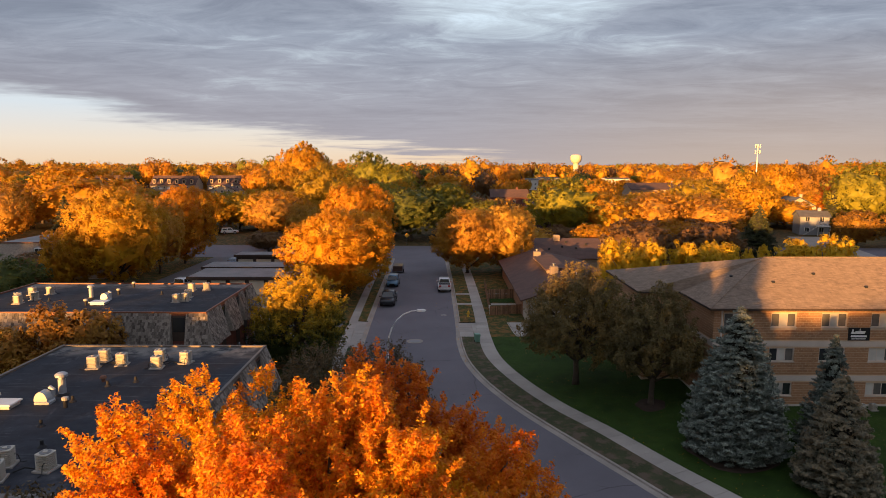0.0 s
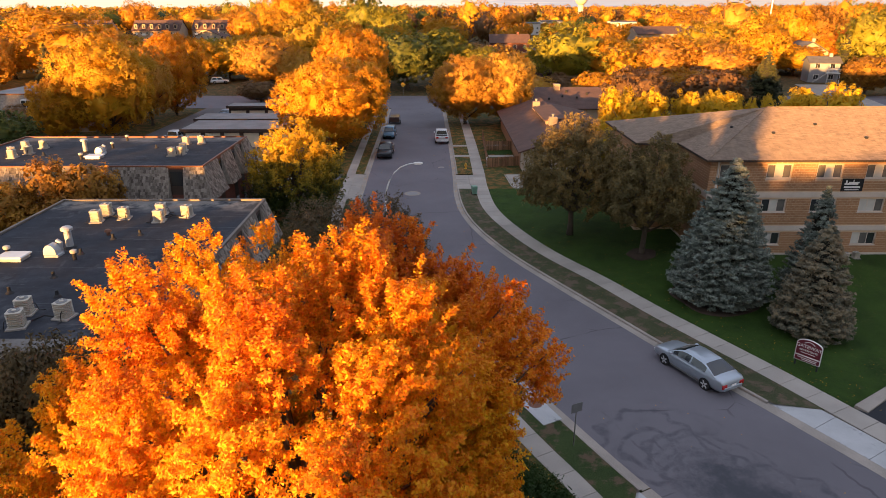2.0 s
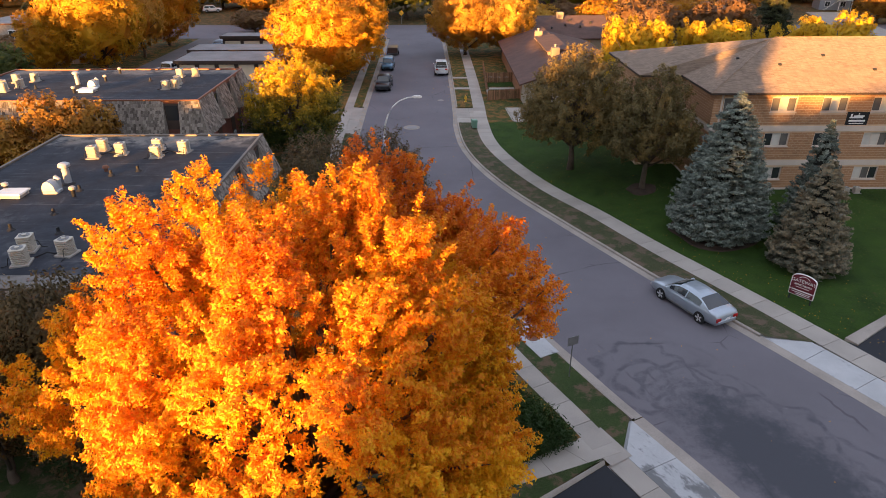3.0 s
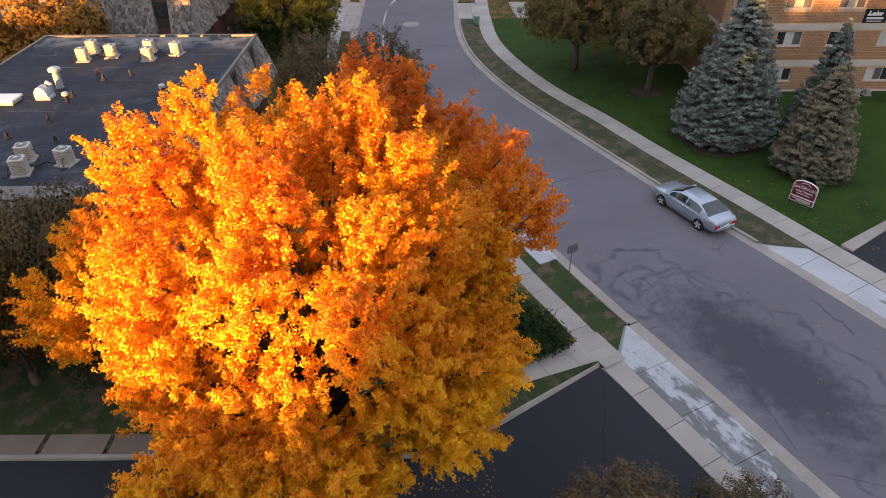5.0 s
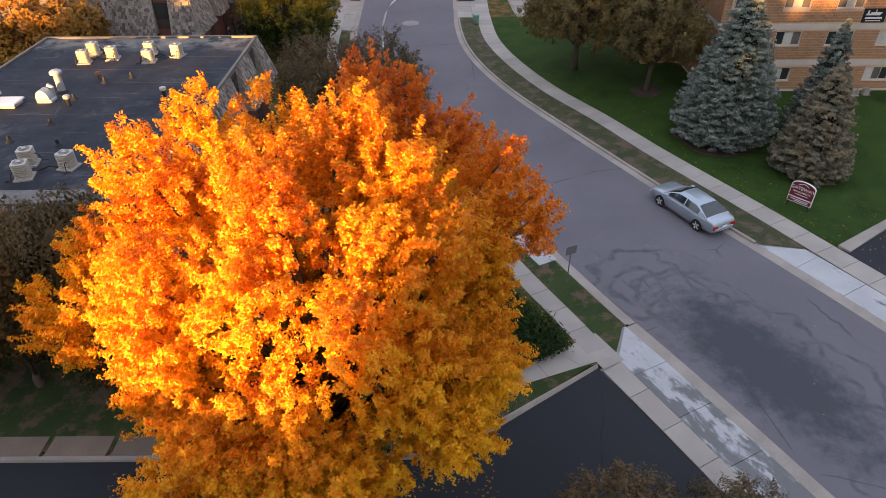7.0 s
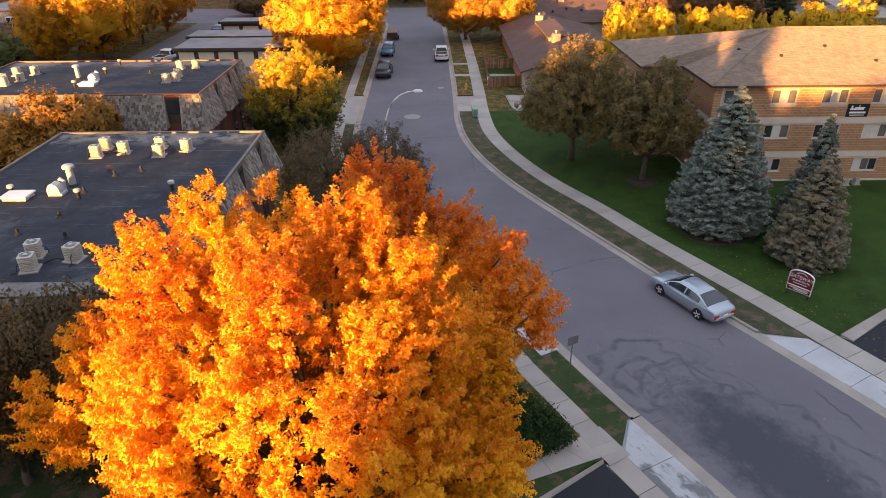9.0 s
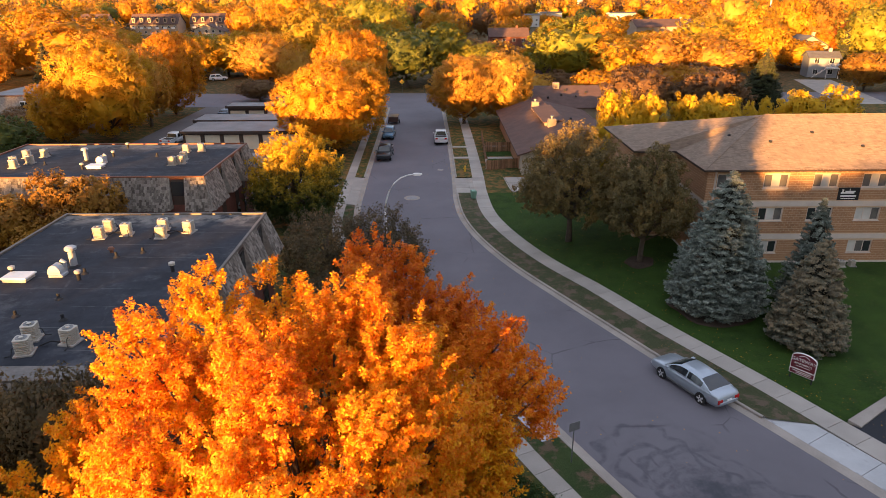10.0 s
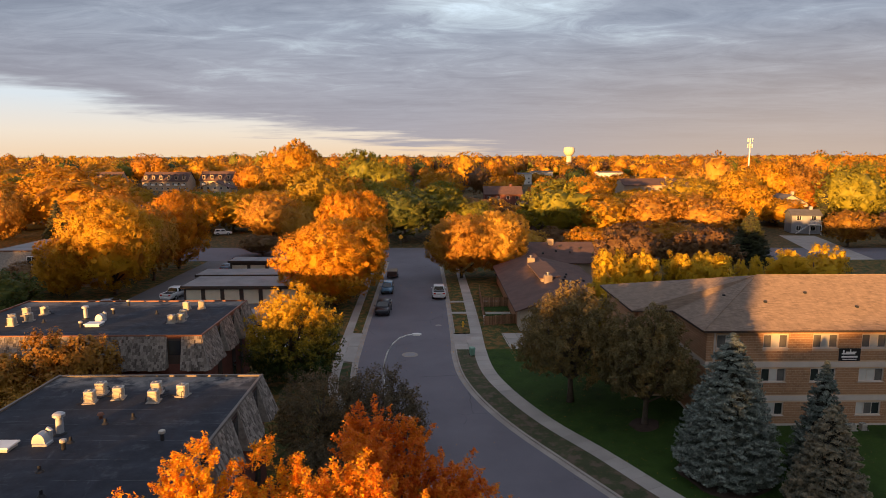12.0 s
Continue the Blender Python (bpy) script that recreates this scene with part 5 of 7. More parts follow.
def mansard_block(label, x0, x1, y0, y1, shake_faces, slots, trim=None):
    """Walls of dark brick, a flared mansard of wooden shakes, a flat black roof with a metal rim."""
    zt, zb, fl = 7.36, 4.7, 0.75
    b = thing("apartment_block", label, "building", (0, 0, 0))
    g = Geo()
    t = 0.28
    for a in ((x0, y0, x1, y0 + t), (x0, y1 - t, x1, y1), (x0, y0 + t, x0 + t, y1 - t), (x1 - t, y0 + t, x1, y1 - t)):
        g.box(a[0], a[1], -0.1, a[2], a[3], 7.2)
    part("brick_wall", g, REDBRICK, b)
    part("roof_deck", Geo().box(x0 + 0.1, y0 + 0.1, 7.2, x1 - 0.1, y1 - 0.1, 7.3), MEMBRANE, b, "black membrane roof with pale dried puddles")
    rim = Geo()
    for a in ((x0 - 0.05, y0 - 0.05, x1 + 0.05, y0 + 0.13), (x0 - 0.05, y1 - 0.13, x1 + 0.05, y1 + 0.05), (x0 - 0.05, y0 + 0.13, x0 + 0.13, y1 - 0.13), (x1 - 0.13, y0 + 0.13, x1 + 0.05, y1 - 0.13)):
        rim.box(a[0], a[1], 7.18, a[2], a[3], 7.42, 0.02)
    part("roof_rim", rim, trim or RUSTTRIM, b, "metal roof edge")
    faces = {"south": ((x0, y0), (1, 0), (0, -1), x1 - x0), "east": ((x1, y0), (0, 1), (1, 0), y1 - y0),
             "north": ((x1, y1), (-1, 0), (0, 1), x1 - x0), "west": ((x0, y1), (0, -1), (-1, 0), y1 - y0)}
    rr = np.random.default_rng(int(abs(x0 * 10)))
    for nm, (o, d, n, ln) in faces.items():
        def at(u, s, out=0.0):
            k_ = fl * s + out
            return (o[0] + d[0] * u + n[0] * k_, o[1] + d[1] * u + n[1] * k_, zt + (zb - zt) * s)
        cuts = sorted(slots.get(nm, ()))
        edges = [0.0] + [q for c in cuts for q in c] + [ln]
        g = Geo()
        for i in range(0, len(edges), 2):
            ua, ub = edges[i], edges[i + 1]
            ea, eb = (fl if i == 0 else 0.0), (fl if i == len(edges) - 2 else 0.0)
            p = [at(ua, 0, 0.02), at(ub, 0, 0.02), at(ub + eb, 1, 0.02), at(ua - ea, 1, 0.02)]
            q = [at(ua, 0, -0.12), at(ub, 0, -0.12), at(ub, 1, -fl - 0.02), at(ua, 1, -fl - 0.02)]
            g.face(p[3], p[2], p[1], p[0]).face(q[3], q[2], p[2], p[3]).face(p[0], q[0], q[3], p[3]).face(p[2], q[2], q[1], p[1])
        part("mansard", g, SHAKE, b, "weathered grey-brown wooden shakes")
        for ua, ub in cuts:
            # recessed tall window in the mansard, running down the brick wall
            def rec(z0, z1, k_, w=0.0):
                return Geo().hexa(*[[(o[0] + d[0] * u + n[0] * kk, o[1] + d[1] * u + n[1] * kk, z) for u, kk in (((ua + w, k_ + 0.03), (ub - w, k_ + 0.03), (ub - w, k_), (ua + w, k_)))] for z in (z0, z1)])
            wn = part("window", rec(5.0, 7.1, 0.01), DARKTRIM, b, "recessed dark window")
            part("pane", rec(5.75, 6.95, 0.05, 0.12), PANE, wn)
            if nm == "east":
                wn = part("window", rec(0.6, 4.5, 0.012), DARKTRIM, b, "tall dark window strip")
                part("pane", rec(1.2, 2.7, 0.05, 0.15), PANE, wn)
        if nm not in shake_faces:
            continue
        rows = 11
        pieces = []
        for r in range(rows):
            s0, s1 = r / rows, (r + 1.12) / rows
            u = -fl * s0
            while u < ln + fl * s0:
                w = rr.uniform(0.12, 0.25)
                ue = min(u + w - 0.014, ln + fl * s0)
                if not any(ua - 0.02 < u + w and u < ub + 0.02 for ua, ub in cuts):
                    lift = rr.uniform(0.035, 0.075)
                    e = s1 + rr.uniform(-0.015, 0.02)
                    pieces.append(((at(u, s0, 0.025), at(ue, s0, 0.025)), (at(ue, min(e, 1.03), 0.025), at(u, min(e, 1.03), 0.025)), (at(ue, min(e, 1.03), 0.025 + lift), at(u, min(e, 1.03), 0.025 + lift))))
                u += w
        g = Geo()
        for (a1, a2), (b2, b1), (c2, c1) in pieces:
            g.face(c1, c2, a2, a1).face(b1, b2, c2, c1).face(a1, b1, c1).face(a2, c2, b2)
        tagged(part("shake_cladding", g, SHAKE_EACH, b, "rows of split wooden shakes, uneven and weathered"), kind="stuff")
    return b


RIMGREY = plain("grey_brown_rim", (0.15, 0.125, 0.105), 0.25, 1, 20, 0.55, 0.2)
SHAKE_EACH, n_, p_ = material("single_shakes")
ri = n_.add("ShaderNodeNewGeometry").outputs["Random Per Island"]
f_ = n_.math("ADD", n_.math("MULTIPLY", ri, 0.55), n_.math("MULTIPLY", n_.noise(p_, 9, 4), 0.5))
finish(n_, n_.ramp(f_, (0.25, (0.09, 0.074, 0.062)), (0.55, (0.205, 0.175, 0.148)), (0.85, (0.34, 0.295, 0.25))), 0.85, 0.0, n_.noise(p_, 60, 3), 0.5, 0.01, 0.2)

mansard_block("flat-roofed apartment block with a weathered shake mansard", -25.2, -11.75, 21.2, 41.5, ("east", "south"), {"east": ((3.0, 4.2), (8.6, 9.8), (13.5, 14.7), (17.6, 18.8))}, RIMGREY)
mansard_block("flat-roofed apartment block with shake mansard and red brick below", -41.0, -19.2, 51.0, 63.6, ("south", "east"), {"south": ((1.0, 3.6), (9.0, 10.2), (19.0, 20.2)), "east": ((3.4, 4.4), (7.2, 8.2), (9.6, 10.4))})


# roof plant: condensers and vents
def condenser():
    t = thing("air_conditioner", "beige louvred air conditioner condenser on a flat black roof", "air conditioner", group="roof condensers")
    def sq(r, z, c=0.09):
        pts = []
        for sx, sy in ((1, 1), (-1, 1), (-1, -1), (1, -1)):
            for k_ in ((0, 1), (1, 0)) if sx * sy > 0 else ((1, 0), (0, 1)):
                pts.append((sx * (r - c * k_[0]), sy * (r - c * k_[1]), z))
        return pts
    part("base_pad", Geo().box(-0.48, -0.48, 0.0, 0.48, 0.48, 0.09, 0.02), CONCRETE, t)
    rings_ = [sq(0.37, 0.10)]
    for i in range(7):
        z = 0.12 + i * 0.10
        rings_ += [sq(0.37, z), sq(0.385, z + 0.05), sq(0.32, z + 0.055), sq(0.32, z + 0.096)]
    rings_ += [sq(0.38, 0.83), sq(0.38, 0.88), sq(0.34, 0.90)]
    part("casing", Geo().rings(rings_), ACMETAL, t)
    part("fan_grille", Geo().lathe(0, 0, ((0.29, 0.895), (0.29, 0.925), (0.20, 0.925), (0.20, 0.905), (0.02, 0.905)), 20), STEELGREY, t, "dark round fan opening")
    part("fan_cap", Geo().lathe(0, 0, ((0.12, 0.92), (0.12, 0.95), (0.04, 0.96)), 14), ACMETAL, t)
    part("pipe", Geo().tube([(-0.34, -0.2, 0.5), (-0.5, -0.22, 0.45), (-0.6, -0.25, 0.06), (-0.9, -0.3, 0.04)], 0.025, 6), BLACK, t)
    return t


ac0 = condenser()
ac0.scale = (0.77, 0.77, 0.82)
spots = ((-20.75, 37.0, 10), (-20.8, 38.4, 185), (-19.35, 37.6, 100), (-17.0, 37.05, 5), (-17.4, 38.4, 190), (-15.65, 38.0, 80), (-17.2, 23.4, 15), (-15.75, 24.25, 80), (-17.6, 24.6, 190),
         (-36.7, 54.5, 0), (-36.2, 56.0, 90), (-37.7, 58.1, 0), (-36.3, 58.5, 180), (-37.4, 55.6, 40), (-23.3, 55.2, 0), (-22.7, 55.7, 90), (-23.0, 57.1, 10), (-23.9, 60.2, 0), (-22.6, 60.5, 200))
ac0.matrix_basis = pose(spots[0][0], spots[0][1], 7.3, 0, 0, spots[0][2]) @ Matrix.Diagonal((0.77, 0.77, 0.82, 1))
for x, y, a in spots[1:]:
    copy_thing(ac0, pose(x, y, 7.3, 0, 0, a))


for x, y, a in ((31.7, 46.7, 0), (32.6, 46.8, 90)):
    ground_unit = copy_thing(ac0, pose(x, y, 0.9, 0, 0, a))
    ground_unit.scale = (0.6, 0.6, 0.55)
    ground_unit["label"], ground_unit["group"] = "grey air conditioner condenser on a pad beside a brick wall", "ground condensers"


def mushroom_vent(x, y, s=1.0):
    t = thing("roof_vent", "galvanised mushroom vent pipe on a flat roof", "vent", (x, y, 7.3), group="tall roof vents")
    part("flashing", Geo().lathe(0, 0, ((0.34 * s, 0.0), (0.30 * s, 0.06), (0.2 * s, 0.1)), 14), BLACK, t)
    part("pipe", Geo().lathe(0, 0, ((0.19 * s, 0.05), (0.19 * s, 0.85 * s), (0.15 * s, 0.86 * s), (0.15 * s, 1.0 * s)), 16), GALV, t, smooth=False)
    part("cap", Geo().lathe(0, 0, ((0.2 * s, 0.98 * s), (0.31 * s, 1.0 * s), (0.31 * s, 1.12 * s), (0.2 * s, 1.2 * s), (0.05 * s, 1.22 * s)), 18), GALV, t)


def hooded_vent(x, y, a):
    t = thing("roof_vent", "curved galvanised exhaust hood on a flat roof", "vent", (x, y, 7.3), a, group="exhaust hoods")
    part("curb", Geo().box(-0.32, -0.3, 0.0, 0.42, 0.3, 0.14, 0.03), GALV, t)
    arc = [(0.34 * math.cos(q), 0.34 * math.sin(q)) for q in [math.pi * j / 10 for j in range(11)]]
    part("hood", Geo().rings([[(x_ - 0.02, y_, 0.14 + z_ * 1.5) for x_, z_ in arc] for y_ in (-0.26, 0.26)]), GALV, t)
    part("duct", Geo().tube([(0.25, 0.34, 0.1), (0.3, 0.36, 0.6), (0.1, 0.36, 0.72)], 0.11, 10), GALV, t)


def small_vent(x, y):
    t = thing("roof_vent", "short pale vent pipe with a cap on a flat roof", "vent", (x, y, 7.3), group="short roof vents")
    part("pipe", Geo().lathe(0, 0, ((0.1, 0.0), (0.1, 0.4)), 12), BLACK, t)
    part("cap", Geo().lathe(0, 0, ((0.1, 0.36), (0.17, 0.4), (0.17, 0.52), (0.1, 0.56), (0.02, 0.56)), 12), ACMETAL, t)


def stub(x, y):
    t = thing("pipe_stub", "black rubber pipe boot on a flat roof", "pipe", (x, y, 7.3), group="pipe boots")
    part("boot", Geo().lathe(0, 0, ((0.2, 0.0), (0.16, 0.05), (0.08, 0.12), (0.07, 0.32), (0.02, 0.32)), 12), BLACK, t)


mushroom_vent(-20.0, 32.6)
mushroom_vent(-31.6, 56.8)
hooded_vent(-20.25, 31.4, 0)
hooded_vent(-29.9, 56.0, 0)
for x, y in ((-18.8, 30.8), (-14.3, 31.8), (-30.5, 53.9), (-30.0, 58.5), (-30.2, 61.9), (-22.6, 31.4)):
    small_vent(x, y)
for x, y in ((-18.6, 28.5), (-18.3, 33.9), (-17.1, 34.6), (-19.6, 26.7), (-17.2, 26.3), (-21.0, 26.0), (-18.9, 31.6), (-33.4, 60.0), (-26.0, 58.5), (-34.6, 55.5)):
    stub(x, y)
for x, y in ((-22.0, 30.9), (-29.6, 54.4)):
    t = thing("roof_hatch", "flat white roof hatch on a black roof", "hatch", (x, y, 7.3), group="roof hatches")
    part("curb", Geo().box(-0.6, -0.42, 0, 0.6, 0.42, 0.18), GALV, t)
    part("lid", Geo().box(-0.68, -0.5, 0.18, 0.68, 0.5, 0.27, 0.03), WHITE, t)
t = thing("roof_vent", "rusty orange pipe cap on a flat roof", "vent", (-18.9, 34.6, 7.3))
part("cap", Geo().lathe(0, 0, ((0.1, 0.0), (0.1, 0.2), (0.2, 0.22), (0.14, 0.34), (0.02, 0.36)), 12), IRON, t)

for pts in (((-20.4, 37.9), (-19.9, 37.7), (-19.6, 37.6)), ((-20.5, 37.3), (-20.1, 37.55), (-19.7, 37.7), (-19.5, 37.2)), ((-17.2, 37.8), (-16.6, 37.9), (-16.0, 37.9)), ((-16.8, 37.4), (-16.4, 37.75), (-16.0, 37.8), (-15.8, 37.6)), ((-16.9, 23.9), (-16.5, 24.1), (-16.1, 24.2))):
    hose = thing("refrigerant_line", "black insulated pipe lying on a flat roof", "pipe", (0, 0, 7.3), group="roof pipes")
    part("hose", Geo().tube([(a, b, 0.05 + 0.12 * (i % 2)) for i, (a, b) in enumerate(pts)], 0.035, 6), BLACK, hose)

# ---------------------------------------------------------------- garages


def garage_row(label, x0, x1, y0, y1, doors, zt=2.75):
    t = thing("garage_row", label, "garage", (0, 0, 0), group="garage rows")
    n = doors
    w = (x1 - x0) / n
    holes = [(x0 + i * w + 0.28, x0 + (i + 1) * w - 0.28, 0.1, 2.25) for i in range(n)]
    part("wall", wall_x(Geo(), x0, x1, y0, 0.2, 0.0, zt - 0.1, holes).box(x0, y0 + 0.2, 0, x0 + 0.2, y1, zt - 0.1).box(x1 - 0.2, y0 + 0.2, 0, x1, y1, zt - 0.1).box(x0 + 0.2, y1 - 0.2, 0, x1 - 0.2, y1, zt - 0.1), DARKTRIM, t)
    part("roof", Geo().box(x0 - 0.3, y0 - 0.35, zt, x1 + 0.3, y1 + 0.3, zt + 0.06), GARAGEROOF, t, "flat grey gravel roof")
    part("fascia", Geo().box(x0 - 0.34, y0 - 0.40, zt - 0.32, x1 + 0.34, y0 - 0.36, zt + 0.10).box(x0 - 0.36, y0 - 0.36, zt - 0.32, x0 - 0.31, y1 + 0.3, zt + 0.10), DARKTRIM, t, "dark brown wooden fascia")
    for a, b, c, d in holes:
        dr = part("door", Geo().box(a + 0.02, y0 + 0.08, c, b - 0.02, y0 + 0.12, d - 0.01), CREAM, t, "cream sectional garage door")
        for q in range(1, 4):
            part("panel_rib", Geo().box(a + 0.03, y0 + 0.068, c + q * 0.53 - 0.015, b - 0.03, y0 + 0.08, c + q * 0.53 + 0.015), CREAM, dr)


garage_row("long row of garages with cream doors and dark fascia", -37.2, -20.4, 93.0, 100.2, 6)
garage_row("second row of flat-roofed garages", -38.4, -22.0, 102.0, 107.0, 6)
garage_row("far row of garages with leaves on the roof", -37.0, -24.0, 114.0, 117.6, 4, 3.0)
garage_row("flat grey garage behind the apartment block", -24.5, -18.0, 72.0, 78.5, 2)

# ---------------------------------------------------------------- houses


def gable(g, x0, x1, y0, y1, ze, zr, along="x", over=0.45, th=0.16):
    """A pitched roof over a rectangle, with thickness; the ridge runs along x or y."""
    x0, x1, y0, y1 = x0 - over, x1 + over, y0 - over, y1 + over
    if along == "x":
        ym = (y0 + y1) / 2
        a, b = [(x0, y0, ze), (x1, y0, ze), (x1, ym, zr), (x0, ym, zr)], [(x0, ym, zr), (x1, ym, zr), (x1, y1, ze), (x0, y1, ze)]
    else:
        xm = (x0 + x1) / 2
        a, b = [(x0, y1, ze), (x0, y0, ze), (xm, y0, zr), (xm, y1, zr)], [(xm, y1, zr), (xm, y0, zr), (x1, y0, ze), (x1, y1, ze)]
    for q in (a, b):
        g.hexa([(p[0], p[1], p[2] - th) for p in q], q)
    return g


def house(label, x, y, w, d, h, rise, wall, roof, turn=0.0, along="x", chimney=True):
    """A plain house: walls with gables, pitched roof, windows, door, chimney."""
    t = thing("house", label, "house", (x, y, 0.0), turn)
    g = Geo().box(-w / 2, -d / 2, 0, w / 2, d / 2, h)
    if along == "x":
        for sx in (-w / 2, w / 2 - 0.2):
            g.hexa([(sx, -d / 2, h), (sx + 0.2, -d / 2, h), (sx + 0.2, d / 2, h), (sx, d / 2, h)], [(sx, -0.05, h + rise * 0.94), (sx + 0.2, -0.05, h + rise * 0.94), (sx + 0.2, 0.05, h + rise * 0.94), (sx, 0.05, h + rise * 0.94)])
    else:
        for sy in (-d / 2, d / 2 - 0.2):
            g.hexa([(-w / 2, sy, h), (w / 2, sy, h), (w / 2, sy + 0.2, h), (-w / 2, sy + 0.2, h)], [(-0.05, sy, h + rise * 0.94), (0.05, sy, h + rise * 0.94), (0.05, sy + 0.2, h + rise * 0.94), (-0.05, sy + 0.2, h + rise * 0.94)])
    part("wall", g, wall, t)
    rf = part("roof", gable(Geo(), -w / 2, w / 2, -d / 2, d / 2, h + 0.02, h + rise + 0.12, along), roof, t)
    if chimney:
        part("chimney", Geo().box(w * 0.2, -0.4, h, w * 0.2 + 0.8, 0.4, h + rise + 0.9, 0.08), wall, rf)
    storeys = 2 if h > 4 else 1
    m = max(2, int(w / 3.2))
    for s in range(storeys):
        for i in range(m):
            xc = -w / 2 + (i + 0.5) * w / m
            z0 = 0.9 + s * 2.8
            wn = part("window", Geo().box(xc - 0.62, -d / 2 - 0.06, z0 - 0.07, xc + 0.62, -d / 2 - 0.002, z0 + 1.22), WHITE, t)
            part("pane", Geo().box(xc - 0.53, -d / 2 - 0.075, z0, xc - 0.03, -d / 2 - 0.062, z0 + 1.15), PANE, wn)
            part("pane", Geo().box(xc + 0.03, -d / 2 - 0.075, z0, xc + 0.53, -d / 2 - 0.062, z0 + 1.15), PANE, wn)
    return t


# low townhouse with brown roof, clerestory and two chimneys beside the street
th = thing("townhouse", "low townhouse with a brown shingle roof, clerestory and two pale chimneys", "house", (0, 0, 0))
part("wall", Geo().box(10.2, 77.6, 0, 23.5, 108.5, 2.75), STUCCO, th)
part("wood_wall", Geo().box(10.14, 80.5, 0.0, 10.2, 108.5, 2.7).box(10.2, 83.0, 0, 10.6, 83.3, 2.6), BOARD, th, "reddish-brown board wall")
part("roof", Geo().hexa([(9.5, 77.0, 2.62), (16.6, 77.0, 4.95), (16.6, 109.2, 4.95), (9.5, 109.2, 2.62)], [(9.5, 77.0, 2.80), (16.6, 77.0, 5.13), (16.6, 109.2, 5.13), (9.5, 109.2, 2.80)])
     .hexa([(16.6, 77.0, 4.4), (24.2, 77.0, 2.62), (24.2, 109.2, 2.62), (16.6, 109.2, 4.4)], [(16.6, 77.0, 4.58), (24.2, 77.0, 2.80), (24.2, 109.2, 2.80), (16.6, 109.2, 4.58)]), BROWNROOF, th, "brown asphalt shingle roof")
part("gable_wall", Geo().hexa([(10.2, 77.6, 2.7), (23.5, 77.6, 2.7), (23.5, 77.8, 2.7), (10.2, 77.8, 2.7)], [(16.4, 77.6, 4.6), (16.7, 77.6, 4.4), (16.7, 77.8, 4.4), (16.4, 77.8, 4.6)]), STUCCO, th)
part("clerestory", Geo().box(14.3, 87.0, 3.6, 14.5, 99.0, 4.85).box(14.5, 87.0, 3.6, 16.6, 87.2, 5.1).box(14.5, 98.8, 3.6, 16.6, 99.0, 5.1), SHADEDBEIGE, th, "cream clerestory wall")
part("clerestory_roof", Geo().hexa([(14.0, 86.7, 4.85), (16.9, 86.7, 5.2), (16.9, 99.3, 5.2), (14.0, 99.3, 4.85)], [(14.0, 86.7, 4.98), (16.9, 86.7, 5.33), (16.9, 99.3, 5.33), (14.0, 99.3, 4.98)]), BROWNROOF, th)
for i in range(9):
    part("pane", Geo().box(14.27, 88.0 + i * 1.15, 4.3, 14.295, 88.8 + i * 1.15, 4.75), PANE, th)
for x, y in ((14.5, 85.6), (14.3, 100.2)):
    ch = part("chimney", Geo().box(x, y, 3.2, x + 1.05, y + 0.9, 5.6, 0.06), SHADEDBEIGE, th, "beige boxed chimney")
    part("flue_cap", Geo().lathe(x + 0.5, y + 0.45, ((0.16, 5.6), (0.16, 5.85), (0.26, 5.87), (0.24, 5.97), (0.05, 6.0)), 12), STEELGREY, ch)
for x, y in ((18.5, 86), (19.5, 88.5), (20.5, 84.5), (18.2, 91), (21, 91.5), (19, 94), (17.4, 88.0), (22.3, 87)):
    z = 4.58 - (x - 16.6) * 0.234
    part("roof_vent", Geo().box(x, y, z - 0.1, x + 0.3, y + 0.3, z + 0.25, 0.06), BLACK, th)
part("window", Geo().box(11.6, 77.55, 1.0, 12.5, 77.597, 2.2), PANE, th)
part("flue", Geo().lathe(17.6, 83.6, ((0.12, 4.2), (0.12, 5.2), (0.18, 5.22), (0.02, 5.3)), 10), WHITE, th)
th2 = thing("townhouse", "low brown-roofed townhouse further along the street", "house", (0, 0, 0))
part("wall", Geo().box(16.5, 112, 0, 33, 129, 2.75), STUCCO, th2)
part("roof", gable(Geo(), 16.5, 33, 112, 129, 2.8, 5.4, "x"), BROWNROOF, th2)
part("gable_wall", Geo().hexa([(16.5, 112, 2.75), (16.7, 112, 2.75), (16.7, 129, 2.75), (16.5, 129, 2.75)], [(16.5, 120.4, 5.1), (16.7, 120.4, 5.1), (16.7, 120.6, 5.1), (16.5, 120.6, 5.1)]), STUCCO, th2)
part("chimney", Geo().box(20.6, 119.0, 3.5, 21.7, 120.0, 6.1, 0.06), SHADEDBEIGE, th2, "beige boxed chimney")
for x, y in ((17, 104), (19.5, 105), (22, 104.5), (24, 106), (26, 104), (20.5, 107)):
    part("roof_vent", Geo().box(x + 2, y + 11, 2.9 + (y - 100.5) * 0.28, x + 2.3, y + 11.3, 3.2 + (y - 100.5) * 0.295, 0.05), BLACK, th2)

